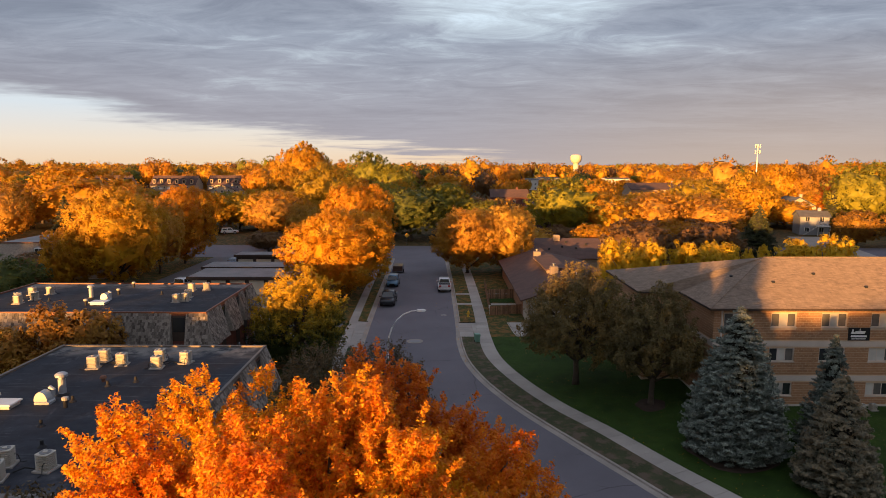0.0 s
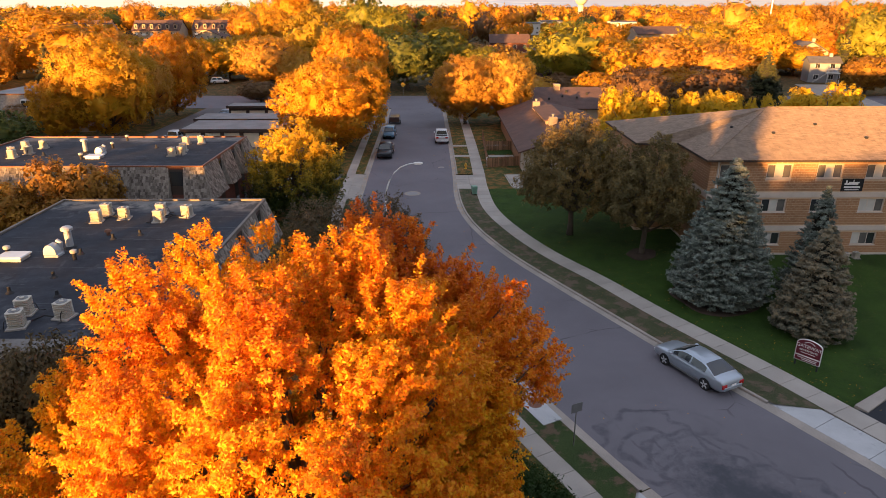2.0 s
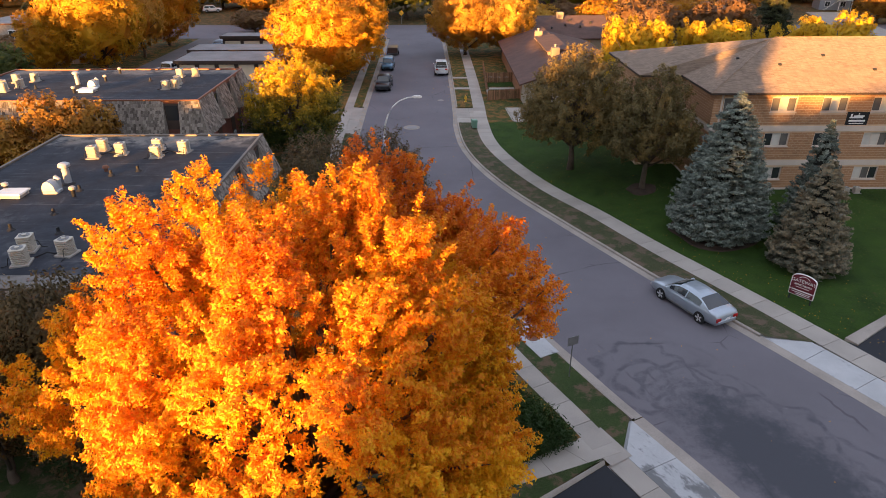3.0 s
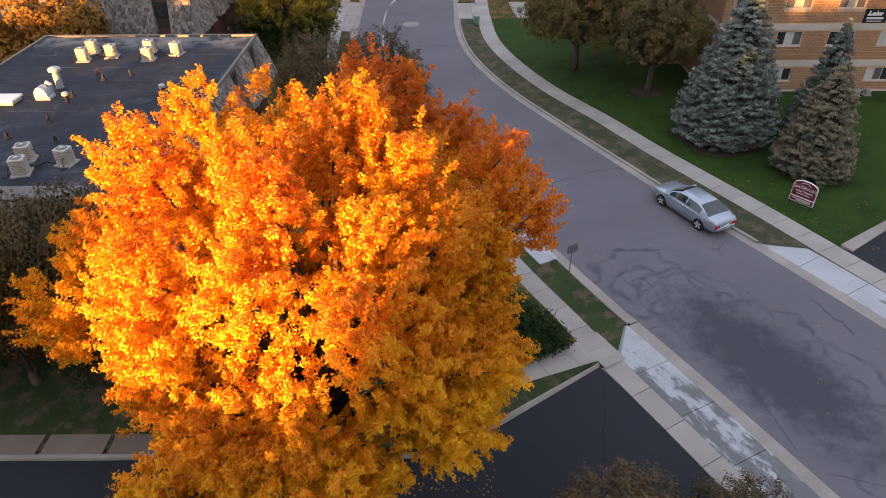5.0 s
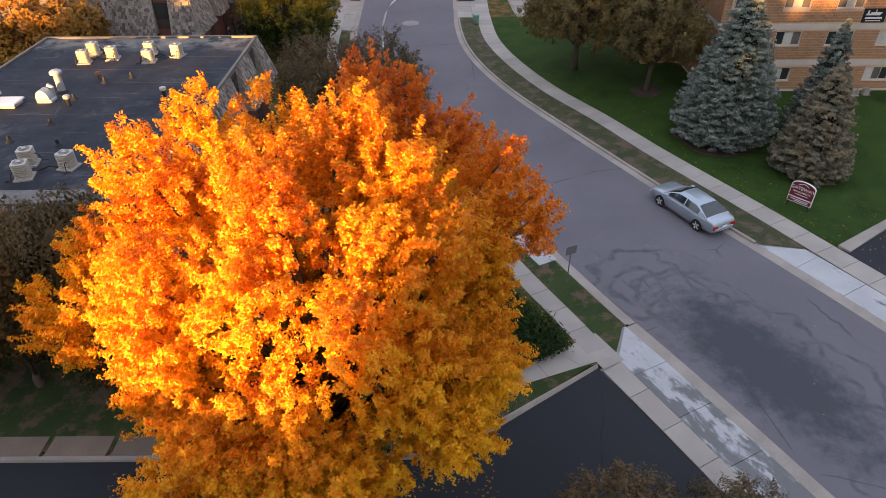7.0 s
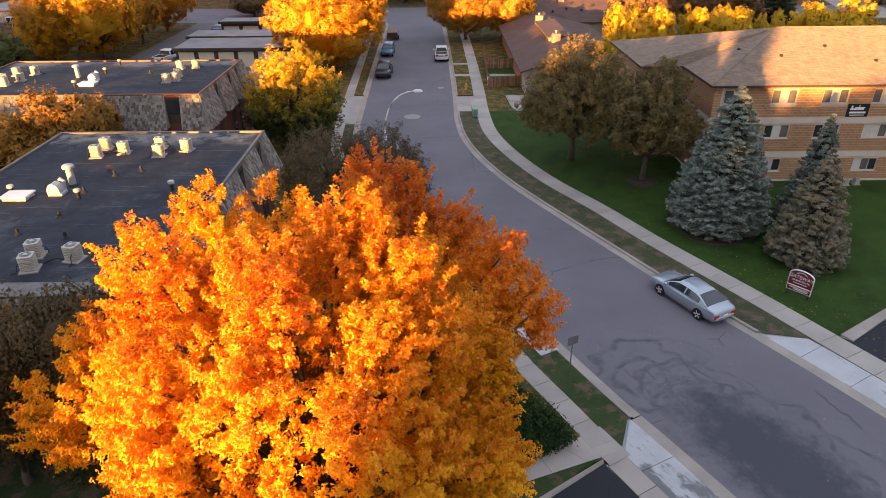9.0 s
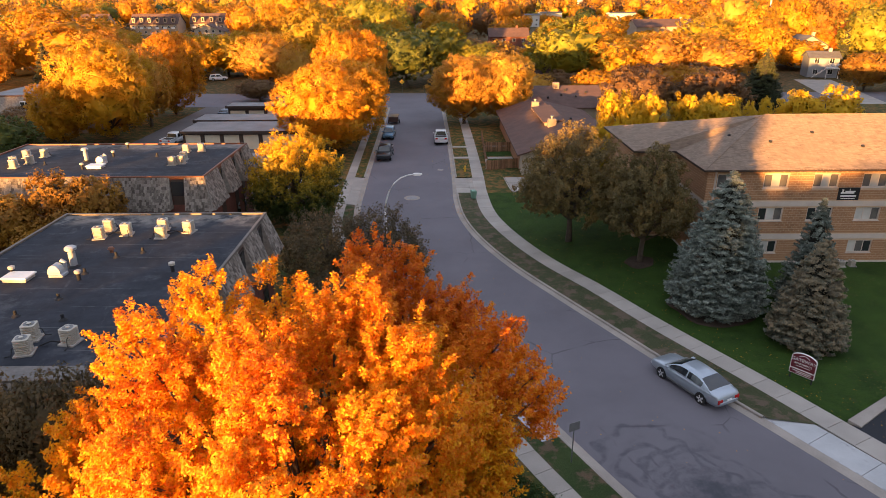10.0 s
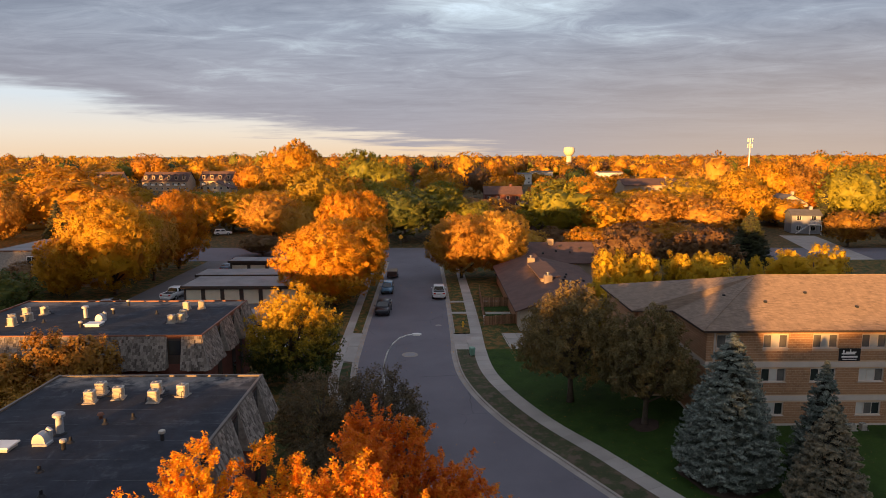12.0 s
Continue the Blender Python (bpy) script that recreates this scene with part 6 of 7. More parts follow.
def deck_stair(t, x, y, w):
    """A raised timber deck with posts, rails and a stair, on the front of a house."""
    dk = part("deck", Geo().box(x, y - 2.2, 2.55, x + w, y - 0.1, 2.7).box(x, y - 2.2, 0, x + 0.14, y - 2.06, 2.55).box(x + w - 0.14, y - 2.2, 0, x + w, y - 2.06, 2.55), WHITE, t, "white timber deck")
    part("railing", Geo().box(x, y - 2.2, 3.55, x + w, y - 2.12, 3.63), WHITE, dk)
    for i in range(int(w / 0.3)):
        part("baluster", Geo().box(x + 0.1 + i * 0.3, y - 2.18, 2.7, x + 0.15 + i * 0.3, y - 2.14, 3.55), WHITE, dk)
    g = Geo()
    for i in range(13):
        g.box(x - 0.25 - i * 0.25, y - 2.1, 2.45 - i * 0.19, x - i * 0.25, y - 1.2, 2.5 - i * 0.19)
    part("stair", g, WHITE, t, "white timber stair")


def dormer_block(label, x, y, w, d, n):
    """A brown apartment block with a steep roof and white dormers over tan walls."""
    t = house(label, x, y, w, d, 5.8, 5.4, TANWALL, BROWNROOF, 0, chimney=False)
    for i in range(n):
        xc = -w / 2 + (i + 0.5) * w / n
        dm = part("dormer", Geo().box(xc - 0.85, -d / 2 + 0.3, 6.6, xc + 0.85, -d / 2 + 2.6, 9.2), TANWALL, t, "tan dormer")
        part("dormer_roof", gable(Geo(), xc - 0.85, xc + 0.85, -d / 2 + 0.3, -d / 2 + 2.6, 9.2, 10.0, "y", 0.2, 0.12), BROWNROOF, dm)
        part("pane", Geo().box(xc - 0.5, -d / 2 + 0.27, 7.1, xc + 0.5, -d / 2 + 0.297, 8.7), PANE, dm)
        bl = part("balcony", Geo().box(xc - 1.0, -d / 2 - 1.0, 3.2, xc + 1.0, -d / 2 - 0.09, 3.35).box(xc - 1.0, -d / 2 - 1.0, 3.35, xc + 1.0, -d / 2 - 0.94, 4.3), WHITE, t, "white balcony")


t = house("white two-storey house with a grey roof", 102.0, 178.0, 7.2, 6.8, 5.0, 1.4, SHADEDSIDING, GREYROOF, -14)
deck_stair(t, 0.3, -3.4, 3.0)
house("cream house with a sunlit gable", 116.0, 214.0, 11, 9, 5.4, 3.0, STUCCO, GREYROOF, 0, "y")
house("long tan apartment building with a brown roof", 101.0, 303.0, 32, 12, 7.4, 2.8, TANWALL, BROWNROOF, 8)
dormer_block("brown apartment block with white dormers on a lawn", -163.0, 396.0, 27, 13, 6)
dormer_block("brown apartment block with dormers beside a street", -135.0, 404.0, 20, 13, 4)
dormer_block("brown apartment block with dormers among trees", -203.0, 400.0, 22, 13, 5)
house("tan house with a low gable", -116.0, 344.0, 17, 10, 4.2, 3.4, STUCCO, BROWNROOF, 0, "y")
house("long grey low building among trees", -102.0, 222.0, 13, 9, 3.0, 1.6, TANWALL, GREYROOF, 20)
house("cream cottage across the junction", 22.0, 163.0, 12, 9, 3.0, 2.2, STUCCO, BROWNROOF, 0)
house("dark-roofed house across the junction", -44.0, 212.0, 14, 10, 3.0, 2.4, TANWALL, GREYROOF, 0)
house("grey house with a low roof beyond the junction", -32.0, 266.0, 16, 10, 3.2, 2.4, SIDING, GREYROOF, 0)
house("brown house among golden trees", -62.0, 306.0, 16, 10, 3.2, 2.6, TANWALL, BROWNROOF, 0)
house("brown house with a rusty roof among trees", 27.0, 266.0, 15, 10, 5.6, 3.0, REDBRICK, BROWNROOF, 0)
house("orange-roofed house among trees", 38.0, 242.0, 13, 10, 3.0, 2.6, STUCCO, BROWNROOF, 0, "y")
house("grey-roofed house on a side street", 132.0, 190.0, 14, 10, 3.2, 2.4, STUCCO, GREYROOF, 0)
# low shingled block with a flat grey roof behind the golden tree
bk = thing("apartment_block", "low flat-roofed block with weathered shake walls", "building", (0, 0, 0))
part("wall", Geo().box(-73.4, 105.5, 0, -56.5, 120, 3.2), TANWALL, bk)
part("mansard", Geo().hexa([(-74.4, 104.5, 2.9), (-55.5, 104.5, 2.9), (-55.5, 121.0, 2.9), (-74.4, 121.0, 2.9)], [(-73.2, 105.7, 6.1), (-56.7, 105.7, 6.1), (-56.7, 119.8, 6.1), (-73.2, 119.8, 6.1)]), SHAKE, bk, "weathered shake mansard")
part("roof_edge", Geo().box(-73.3, 105.6, 6.1, -56.6, 119.9, 6.25), RUSTTRIM, bk, "brown metal roof edge")
part("roof", Geo().box(-73.1, 105.8, 6.25, -56.8, 119.7, 6.27), GARAGEROOF, bk, "flat grey gravel roof")
for xw in (-66.4, -59.0):
    wn = part("window", Geo().box(xw - 0.8, 104.8, 3.9, xw + 0.8, 105.4, 5.4), WHITE, bk, "white-framed window")
    for q in (-0.7, 0.05):
        part("pane", Geo().box(xw + q, 104.77, 4.0, xw + q + 0.65, 104.798, 5.3), PANE, wn)
side_drive = setting("driveway_7", Geo().face((80, 128, 0.02), (90, 128, 0.02), (101, 170, 0.02), (92, 171, 0.02)), CONCRETE, "pale concrete driveway to a white house", "driveway")
for x, y, w in ((84, 520, 16), (133, 500, 18), (215, 440, 24), (62, 470, 12)):
    house("pale flat commercial building in the distance", x, y, w, 16, 7.5, 0.6, SIDING, GREYROOF, 0, chimney=False)

# ---------------------------------------------------------------- vehicles


def greenhouse(t, W, s, paint):
    """The rounded cabin of a saloon: painted shell with windscreen, rear window and two side windows on each flank."""
    line = ((-1.98, 0.985), (-1.85, 1.03), (-1.55, 1.18), (-1.30, 1.29), (-1.10, 1.37), (-0.85, 1.42), (-0.55, 1.45), (-0.30, 1.465), (-0.22, 1.467), (0.10, 1.46), (0.38, 1.425), (0.62, 1.33), (0.92, 1.17), (1.14, 1.05), (1.30, 0.965))
    zb, wb = 0.93, W * 0.94

    def row(x, zt):
        h = zt - zb
        k_ = min(1.0, h / 0.5)
        half = [(wb, zb), (wb - 0.015, zb + 0.14 * h), (wb - 0.20 * k_ * W, zb + 0.80 * h), (wb - 0.28 * k_ * W - 0.02, zb + 0.93 * h), (wb * 0.42, zb + 0.995 * h)]
        return [(x * s, y, z) for y, z in half] + [(x * s, -y, z) for y, z in reversed(half)]
    rows = [row(x, z) for x, z in line]
    shell, screen, rear = Geo(), Geo(), Geo()
    panes = {}
    for i in range(len(rows) - 1):
        x = (line[i][0] + line[i + 1][0]) / 2
        for j in range(9):
            quad = (rows[i][j], rows[i + 1][j], rows[i + 1][j + 1], rows[i][j + 1])
            if j in (3, 4, 5) and 0.38 < x < 1.14:
                screen.face(*quad)
            elif j in (3, 4, 5) and -1.85 < x < -1.10:
                rear.face(*quad)
            elif j in (1, 7) and (-1.30 < x < -0.30 or -0.22 < x < 0.92):
                panes.setdefault((j, x > -0.25), Geo()).face(*quad)
            else:
                shell.face(*quad)
    part("cabin", shell, paint, t, smooth=True)
    part("windscreen", screen, CARGLASS, t, smooth=True)
    part("rear_window", rear, CARGLASS, t, smooth=True)
    for p in panes.values():
        part("side_window", p, CARGLASS, t, smooth=True)


def vehicle(label, x, y, turn, paint, kind="sedan", length=4.9, width=1.84, group="parked cars"):
    """A parked car, nose towards its own +x."""
    L, W = length, width / 2
    t = thing("car", label, "car", (x, y, 0.0), turn, group)
    s = L / 4.9
    if kind == "sedan":
        prof = [(-2.46, 0.46, 0.66, 0.78), (-2.42, 0.34, 0.90, 0.88), (-2.30, 0.28, 1.00, 0.93), (-2.0, 0.25, 1.03, 0.97), (-1.5, 0.23, 1.02, 0.99), (-0.8, 0.22, 0.99, 1.0), (0.0, 0.21, 0.97, 1.0), (0.8, 0.21, 0.965, 1.0), (1.3, 0.22, 0.95, 0.99), (1.75, 0.24, 0.90, 0.96), (2.1, 0.27, 0.83, 0.92), (2.33, 0.31, 0.74, 0.84), (2.44, 0.38, 0.64, 0.74), (2.47, 0.46, 0.56, 0.66)]
        base, roof, zr, rw = (-1.92, 1.22), (-0.98, 0.22), 1.47, 0.72
    elif kind == "pickup":
        prof = [(-2.45, 0.55, 1.05, 0.96), (-2.40, 0.45, 1.12, 0.98), (-1.6, 0.42, 1.12, 1.0), (-0.3, 0.40, 1.14, 1.0), (1.0, 0.40, 1.14, 1.0), (1.9, 0.42, 1.10, 0.98), (2.38, 0.46, 1.02, 0.92), (2.45, 0.52, 0.92, 0.86)]
        base, roof, zr, rw = (-0.75, 1.15), (-0.62, 0.62), 1.85, 0.76
    else:
        prof = [(-2.45, 0.50, 0.92, 0.88), (-2.38, 0.40, 1.05, 0.94), (-1.8, 0.32, 1.08, 1.0), (0.0, 0.30, 1.06, 1.0), (1.1, 0.30, 1.04, 1.0), (1.9, 0.33, 0.98, 0.97), (2.35, 0.38, 0.88, 0.90), (2.45, 0.46, 0.74, 0.80)]
        base, roof, zr, rw = (-2.35, 1.15), (-2.0, 0.45), 1.70, 0.76
    rings_ = []
    for px, zb, zt, wf in prof:
        w, h = W * wf, zt - zb
        cs = [(0.55, 0.0), (0.86, 0.02), (0.97, 0.16), (1.0, 0.42), (1.0, 0.60), (0.965, 0.84), (0.90, 0.95), (0.72, 1.0), (0.3, 1.015)]
        rings_.append([(px * s, w * a, zb + h * b) for a, b in cs] + [(px * s, -w * a, zb + h * b) for a, b in reversed(cs)])
    body = part("body", Geo().rings(rings_), paint, t, smooth=True)
    zb = 0.98 if kind == "sedan" else (1.12 if kind == "pickup" else 1.05)
    b0, b1, r0, r1 = base[0] * s, base[1] * s, roof[0] * s, roof[1] * s
    wb, wr = W * 0.93, W * rw
    def ring(x0, x1, w, z, c):
        return [(x0 + c, w, z), (x1 - c, w, z), (x1, w - c, z), (x1, -w + c, z), (x1 - c, -w, z), (x0 + c, -w, z), (x0, -w + c, z), (x0, w - c, z)]
    if kind == "sedan":
        greenhouse(t, W, s, paint)
    else:
        part("cabin", Geo().rings([ring(b0, b1, wb, zb - 0.06, 0.10), ring(r0 - 0.02, r1 + 0.06, wr + 0.015, zr - 0.05, 0.12), ring(r0 + 0.08, r1 - 0.04, wr - 0.05, zr - 0.005, 0.16), ring(r0 + 0.22, r1 - 0.2, wr - 0.16, zr + 0.02, 0.16), ring(r0 + 0.42, r1 - 0.4, wr - 0.38, zr + 0.03, 0.1)]), paint, t, smooth=True)
        def quad(a, b, c, d, o):
            n = (Vector(b) - Vector(a)).cross(Vector(d) - Vector(a)).normalized() * o
            p = [Vector(q) for q in (a, b, c, d)]
            return Geo().hexa([q - n for q in p], [q + n for q in p])
        def lerp(a, b, f):
            return a + (b - a) * f
        lo, hi = 0.12, 0.90
        def front(f, sy, ins):
            return (lerp(b1, r1 + 0.06, f) + 0.004, sy * (lerp(wb, wr, f) - ins), lerp(zb - 0.06, zr - 0.05, f))
        def back(f, sy, ins):
            return (lerp(b0, r0 - 0.02, f) - 0.004, sy * (lerp(wb, wr, f) - ins), lerp(zb - 0.06, zr - 0.05, f))
        part("windscreen", quad(front(lo, -1, 0.10), front(lo, 1, 0.10), front(hi, 1, 0.10), front(hi, -1, 0.10), 0.012), CARGLASS, t)
        part("rear_window", quad(back(lo + 0.05, 1, 0.12), back(lo + 0.05, -1, 0.12), back(hi, -1, 0.12), back(hi, 1, 0.12), 0.012), CARGLASS, t)
        for sy in (1, -1):
            def side(f, u):
                xa, xb = lerp(b0, r0 - 0.02, f) + 0.16, lerp(b1, r1 + 0.06, f) - 0.14
                return (lerp(xa, xb, u), sy * (lerp(wb, wr + 0.015, f) + 0.004), lerp(zb - 0.06, zr - 0.05, f))
            for u0, u1 in ((0.03, 0.47), (0.53, 0.97)):
                q = [side(0.2, u0), side(0.2, u1), side(0.88, u1), side(0.88, u0)]
                part("side_window", quad(*(q if sy < 0 else q[::-1]), 0.012), CARGLASS, t)
    for sy in (1, -1):
        part("mirror", Geo().box(b1 - 0.35, sy * (W + 0.1) - 0.09, zb, b1 - 0.2, sy * (W + 0.1) + 0.09, zb + 0.14, 0.04), paint, t)
        part("door_handle", Geo().box(-0.25, sy * (W + 0.005) - 0.02, zb - 0.16, -0.05, sy * (W + 0.005) + 0.02, zb - 0.12), paint, t)
        part("sill_trim", Geo().box(-1.0 * s, sy * (W - 0.02) - 0.02, 0.26, 1.0 * s, sy * (W - 0.02) + 0.02, 0.34), STEELGREY, t)
        part("headlight", Geo().box(L / 2 - 0.22, sy * W * 0.62 - 0.16, prof[-2][2] - 0.22, L / 2 - 0.03, sy * W * 0.62 + 0.16, prof[-2][2] - 0.06, 0.04), LAMPCLEAR, t)
        part("tail_light", Geo().box(-L / 2 - 0.015, sy * W * 0.68 - 0.17, prof[0][2] - 0.12, -L / 2 + 0.2, sy * W * 0.68 + 0.17, prof[0][2] + 0.12, 0.04), LAMPRED, t)
    part("rear_bumper", Geo().box(-L / 2 - 0.04, -W * 0.72, 0.40, -L / 2 + 0.1, W * 0.72, 0.60, 0.04), paint if kind != "pickup" else GALV, t)
    part("number_plate", Geo().box(-L / 2 - 0.06, -0.17, 0.62, -L / 2 - 0.04, 0.17, 0.72), SIGNWHITE, t, "plain pale plate")
    part("grille", Geo().box(L / 2 - 0.06, -W * 0.45, 0.42, L / 2 + 0.02, W * 0.45, 0.62), BLACK, t)
    if kind == "pickup":
        part("bed_well", Geo().box(-2.3 * s, -W * 0.82, 1.10, -0.9 * s, W * 0.82, 1.165), BLACK, t, "dark open load bed")
        for sy in (1, -1):
            part("bed_rail", Geo().box(-2.35 * s, sy * W * 0.92 - 0.06, 1.08, -0.85 * s, sy * W * 0.92 + 0.06, 1.24, 0.02), paint, t)
        part("tailgate", Geo().box(-2.45 * s, -W * 0.9, 0.8, -2.36 * s, W * 0.9, 1.24, 0.02), paint, t)
    R = 0.33 if kind == "sedan" else 0.38
    for wx in (-1.42 * s, 1.42 * s):
        for sy in (1, -1):
            def disc(r0_, r1_, y0_, y1_, m=20):
                return Geo().rings([[(wx + r * math.cos(2 * math.pi * j / m), sy * yy, R + r * math.sin(2 * math.pi * j / m)) for j in range(m)] for r, yy in ((r0_, y0_), (r1_, y0_), (r1_, y1_), (r0_, y1_))])
            part("wheel_arch", disc(0.02, R + 0.035, W - 0.3, W + 0.004), BLACK, t, "dark wheel opening")
            tyre = part("wheel", disc(0.05, R, W - 0.2, W + 0.025), TYRE, t)
            g = disc(0.02, R * 0.72, W - 0.1, W + 0.012)
            for q in range(5):
                a = 2 * math.pi * q / 5
                ca, sa = math.cos(a), math.sin(a)
                pts = [(wx + ca * r - sa * o, sy * (W + 0.03), R + sa * r + ca * o) for r, o in ((0.04, -0.05), (R * 0.70, -0.045), (R * 0.70, 0.045), (0.04, 0.05))]
                g.face(*(pts if sy < 0 else pts[::-1]))
            part("rim", g, RIM, tyre)
    return t


SILVER = car_paint("silver_paint", (0.40, 0.45, 0.50), 0.6)
BLACKP = car_paint("black_paint", (0.015, 0.018, 0.024), 0.3)
BLUEGREY = car_paint("blue_grey_paint", (0.10, 0.20, 0.30), 0.4)
WHITEP = car_paint("white_car_paint", (0.72, 0.72, 0.72), 0.0)
BROWNP = car_paint("brown_paint", (0.10, 0.055, 0.04), 0.3)
DARKBLUE = car_paint("dark_blue_paint", (0.03, 0.05, 0.08), 0.3)
vehicle("silver four-door saloon parked at the kerb", 14.45, 31.55, 116.5, SILVER, "sedan", 5.05, 1.84)
vehicle("white utility vehicle parked half hidden by leaves", -2.9, 47.9, 112, WHITEP, "suv", 4.7, 1.86)
vehicle("black pickup truck parked facing down the street", -7.55, 87.9, -91, BLACKP, "pickup", 5.6, 1.98)
vehicle("blue-grey hatchback parked behind a pickup", -7.95, 101.2, -91, BLUEGREY, "suv", 4.4, 1.78)
vehicle("white pickup truck parked at the kerb", 0.2, 98.0, 91, WHITEP, "pickup", 5.6, 2.0)
vehicle("white pickup truck beside the garages", -40.2, 97.5, 80, WHITEP, "pickup", 5.6, 2.0)
vehicle("silver saloon parked behind the flat-roofed block", -47.0, 91.0, 5, SILVER, "sedan", 4.8, 1.84)
vehicle("dark blue saloon beside the far garages", -39.8, 121.5, 85, DARKBLUE, "sedan", 4.7, 1.82)
vehicle("white saloon parked on a driveway", -58.5, 175.5, 20, WHITEP, "suv", 4.7, 1.84)
vehicle("white saloon parked by the brick wall", -16.4, 66.5, 80, WHITEP, "sedan", 4.8, 1.84)
vehicle("white saloon parked by the brick wall", -16.2, 71.0, 80, WHITEP, "sedan", 4.8, 1.84)
vehicle("dark saloon parked under the orange tree", -8.4, 12.6, 4, BLACKP, "suv", 4.9, 1.9)
vehicle("grey estate car parked on a distant street", -54.0, 205.0, 0, WHITEP, "sedan", 4.6, 1.8)
trailer = thing("trailer", "brown covered trailer parked at the kerb", "trailer", (-8.0, 113.6, 0), 90)
part("box_body", Geo().box(-1.5, -0.85, 0.45, 1.5, 0.85, 1.35, 0.08), BROWNP, trailer)
part("drawbar", Geo().box(1.5, -0.06, 0.45, 2.5, 0.06, 0.55), BLACK, trailer)
for sy in (-1, 1):
    part("wheel", Geo().rings([[(0.32 * math.cos(2 * math.pi * j / 16), sy * yy, 0.32 + 0.32 * math.sin(2 * math.pi * j / 16)) for j in range(16)] for yy in (0.86, 1.02)]), TYRE, trailer)

# ---------------------------------------------------------------- street furniture
lamp = thing("street_lamp", "tall pale street lamp with a curved arm over the road", "street lamp", (-4.2, 47.3, 0.1))
arm = [(0.0, 0, 0.0), (0.0, 0, 3.0), (0.02, 0, 5.4), (0.12, 0, 6.25), (0.36, 0, 7.0), (0.75, 0, 7.62), (1.25, 0, 8.05), (1.85, 0, 8.28), (2.3, 0, 8.33)]
part("pole", Geo().tube(arm[:3], [0.10, 0.085, 0.065], 12), POLE, lamp, smooth=True)
part("arm", Geo().tube(arm[2:], [0.062, 0.058, 0.055, 0.05, 0.045, 0.042, 0.04], 10), POLE, lamp, smooth=True)
part("lamp_head", Geo().rings([[(2.2, -0.05, 8.28), (2.2, 0.05, 8.28), (2.2, 0.05, 8.38), (2.2, -0.05, 8.38)], [(2.35, -0.14, 8.26), (2.35, 0.14, 8.26), (2.35, 0.12, 8.42), (2.35, -0.12, 8.42)],
                               [(2.75, -0.15, 8.27), (2.75, 0.15, 8.27), (2.75, 0.11, 8.42), (2.75, -0.11, 8.42)], [(2.92, -0.06, 8.30), (2.92, 0.06, 8.30), (2.92, 0.05, 8.38), (2.92, -0.05, 8.38)]]), POLE, lamp, "pale cobra-head lamp")
part("base_plate", Geo().lathe(0, 0, ((0.22, 0.0), (0.22, 0.06), (0.13, 0.3), (0.1, 0.32)), 12), POLE, lamp)


def lettering(name, text, size, at, parent, mat, depth=0.008):
    cu = bpy.data.curves.new(name, "FONT")
    cu.body, cu.size, cu.extrude, cu.align_x, cu.align_y = text, size, depth, "CENTER", "CENTER"
    tmp = bpy.data.objects.new(name, cu)
    me = bpy.data.meshes.new_from_object(tmp)
    bpy.data.objects.remove(tmp)
    me.materials.clear()
    me.materials.append(mat)
    ob = new(name, me)
    ob.parent = parent
    ob.matrix_local = pose(*at, 90, 0, 0)
    return ob


sign = thing("entrance_sign", "maroon entrance sign with white lettering and arched top on a lawn", "sign", (20.88, 31.85, 0.12), -50)
sign.scale = (0.84, 0.84, 0.86)
for sx in (-0.74, 0.66):
    part("post", Geo().box(sx, -0.04, -0.2, sx + 0.08, 0.04, 1.5), BLACK, sign)
top = [(-0.78, 0.85), (0.78, 0.85), (0.78, 1.62)] + [(0.78 * math.cos(q), 1.62 + 0.36 * math.sin(q)) for q in [math.pi * j / 14 for j in range(1, 14)]] + [(-0.78, 1.62)]
def plate(pts, y0, y1):
    return Geo().rings([[(x, y0, z) for x, z in pts], [(x, y1, z) for x, z in pts]])
part("border", plate([(x * 1.05, 1.3 + (z - 1.3) * 1.06) for x, z in top], -0.055, 0.05), SIGNWHITE, sign, "white border")
board = part("board", plate(top, -0.07, -0.056), SIGNRED, sign)
part("lower_border", Geo().box(-0.82, -0.055, 0.40, 0.82, 0.05, 0.79), SIGNWHITE, sign)
lower = part("lower_board", Geo().box(-0.78, -0.07, 0.44, 0.78, -0.056, 0.75), SIGNRED, sign)
lettering("lettering", "GATEWAY", 0.34, (0, -0.078, 1.50), board, SIGNWHITE)
lettering("lettering", "APARTMENTS", 0.19, (0, -0.078, 1.22), board, SIGNWHITE)
arc = Geo()
for j in range(12):
    a0, a1 = math.pi * (0.18 + 0.64 * j / 12), math.pi * (0.18 + 0.64 * (j + 1) / 12)
    arc.hexa([(0.42 * math.cos(q) * k_, yy, 1.55 + 0.34 * math.sin(q) * k_) for q, k_, yy in ((a0, 0.88, -0.08), (a0, 1.0, -0.08), (a0, 1.0, -0.071), (a0, 0.88, -0.071))],
             [(0.42 * math.cos(q) * k_, yy, 1.55 + 0.34 * math.sin(q) * k_) for q, k_, yy in ((a1, 0.88, -0.08), (a1, 1.0, -0.08), (a1, 1.0, -0.071), (a1, 0.88, -0.071))])
part("arch_mark", arc, SIGNWHITE, board)
part("text_bar", Geo().box(-0.45, -0.078, 1.02, 0.45, -0.071, 1.06), SIGNWHITE, board)
part("text_bar", Geo().box(-0.62, -0.078, 0.63, 0.62, -0.071, 0.68), SIGNWHITE, lower)
part("text_bar", Geo().box(-0.35, -0.078, 0.52, 0.60, -0.071, 0.57), SIGNWHITE, lower)

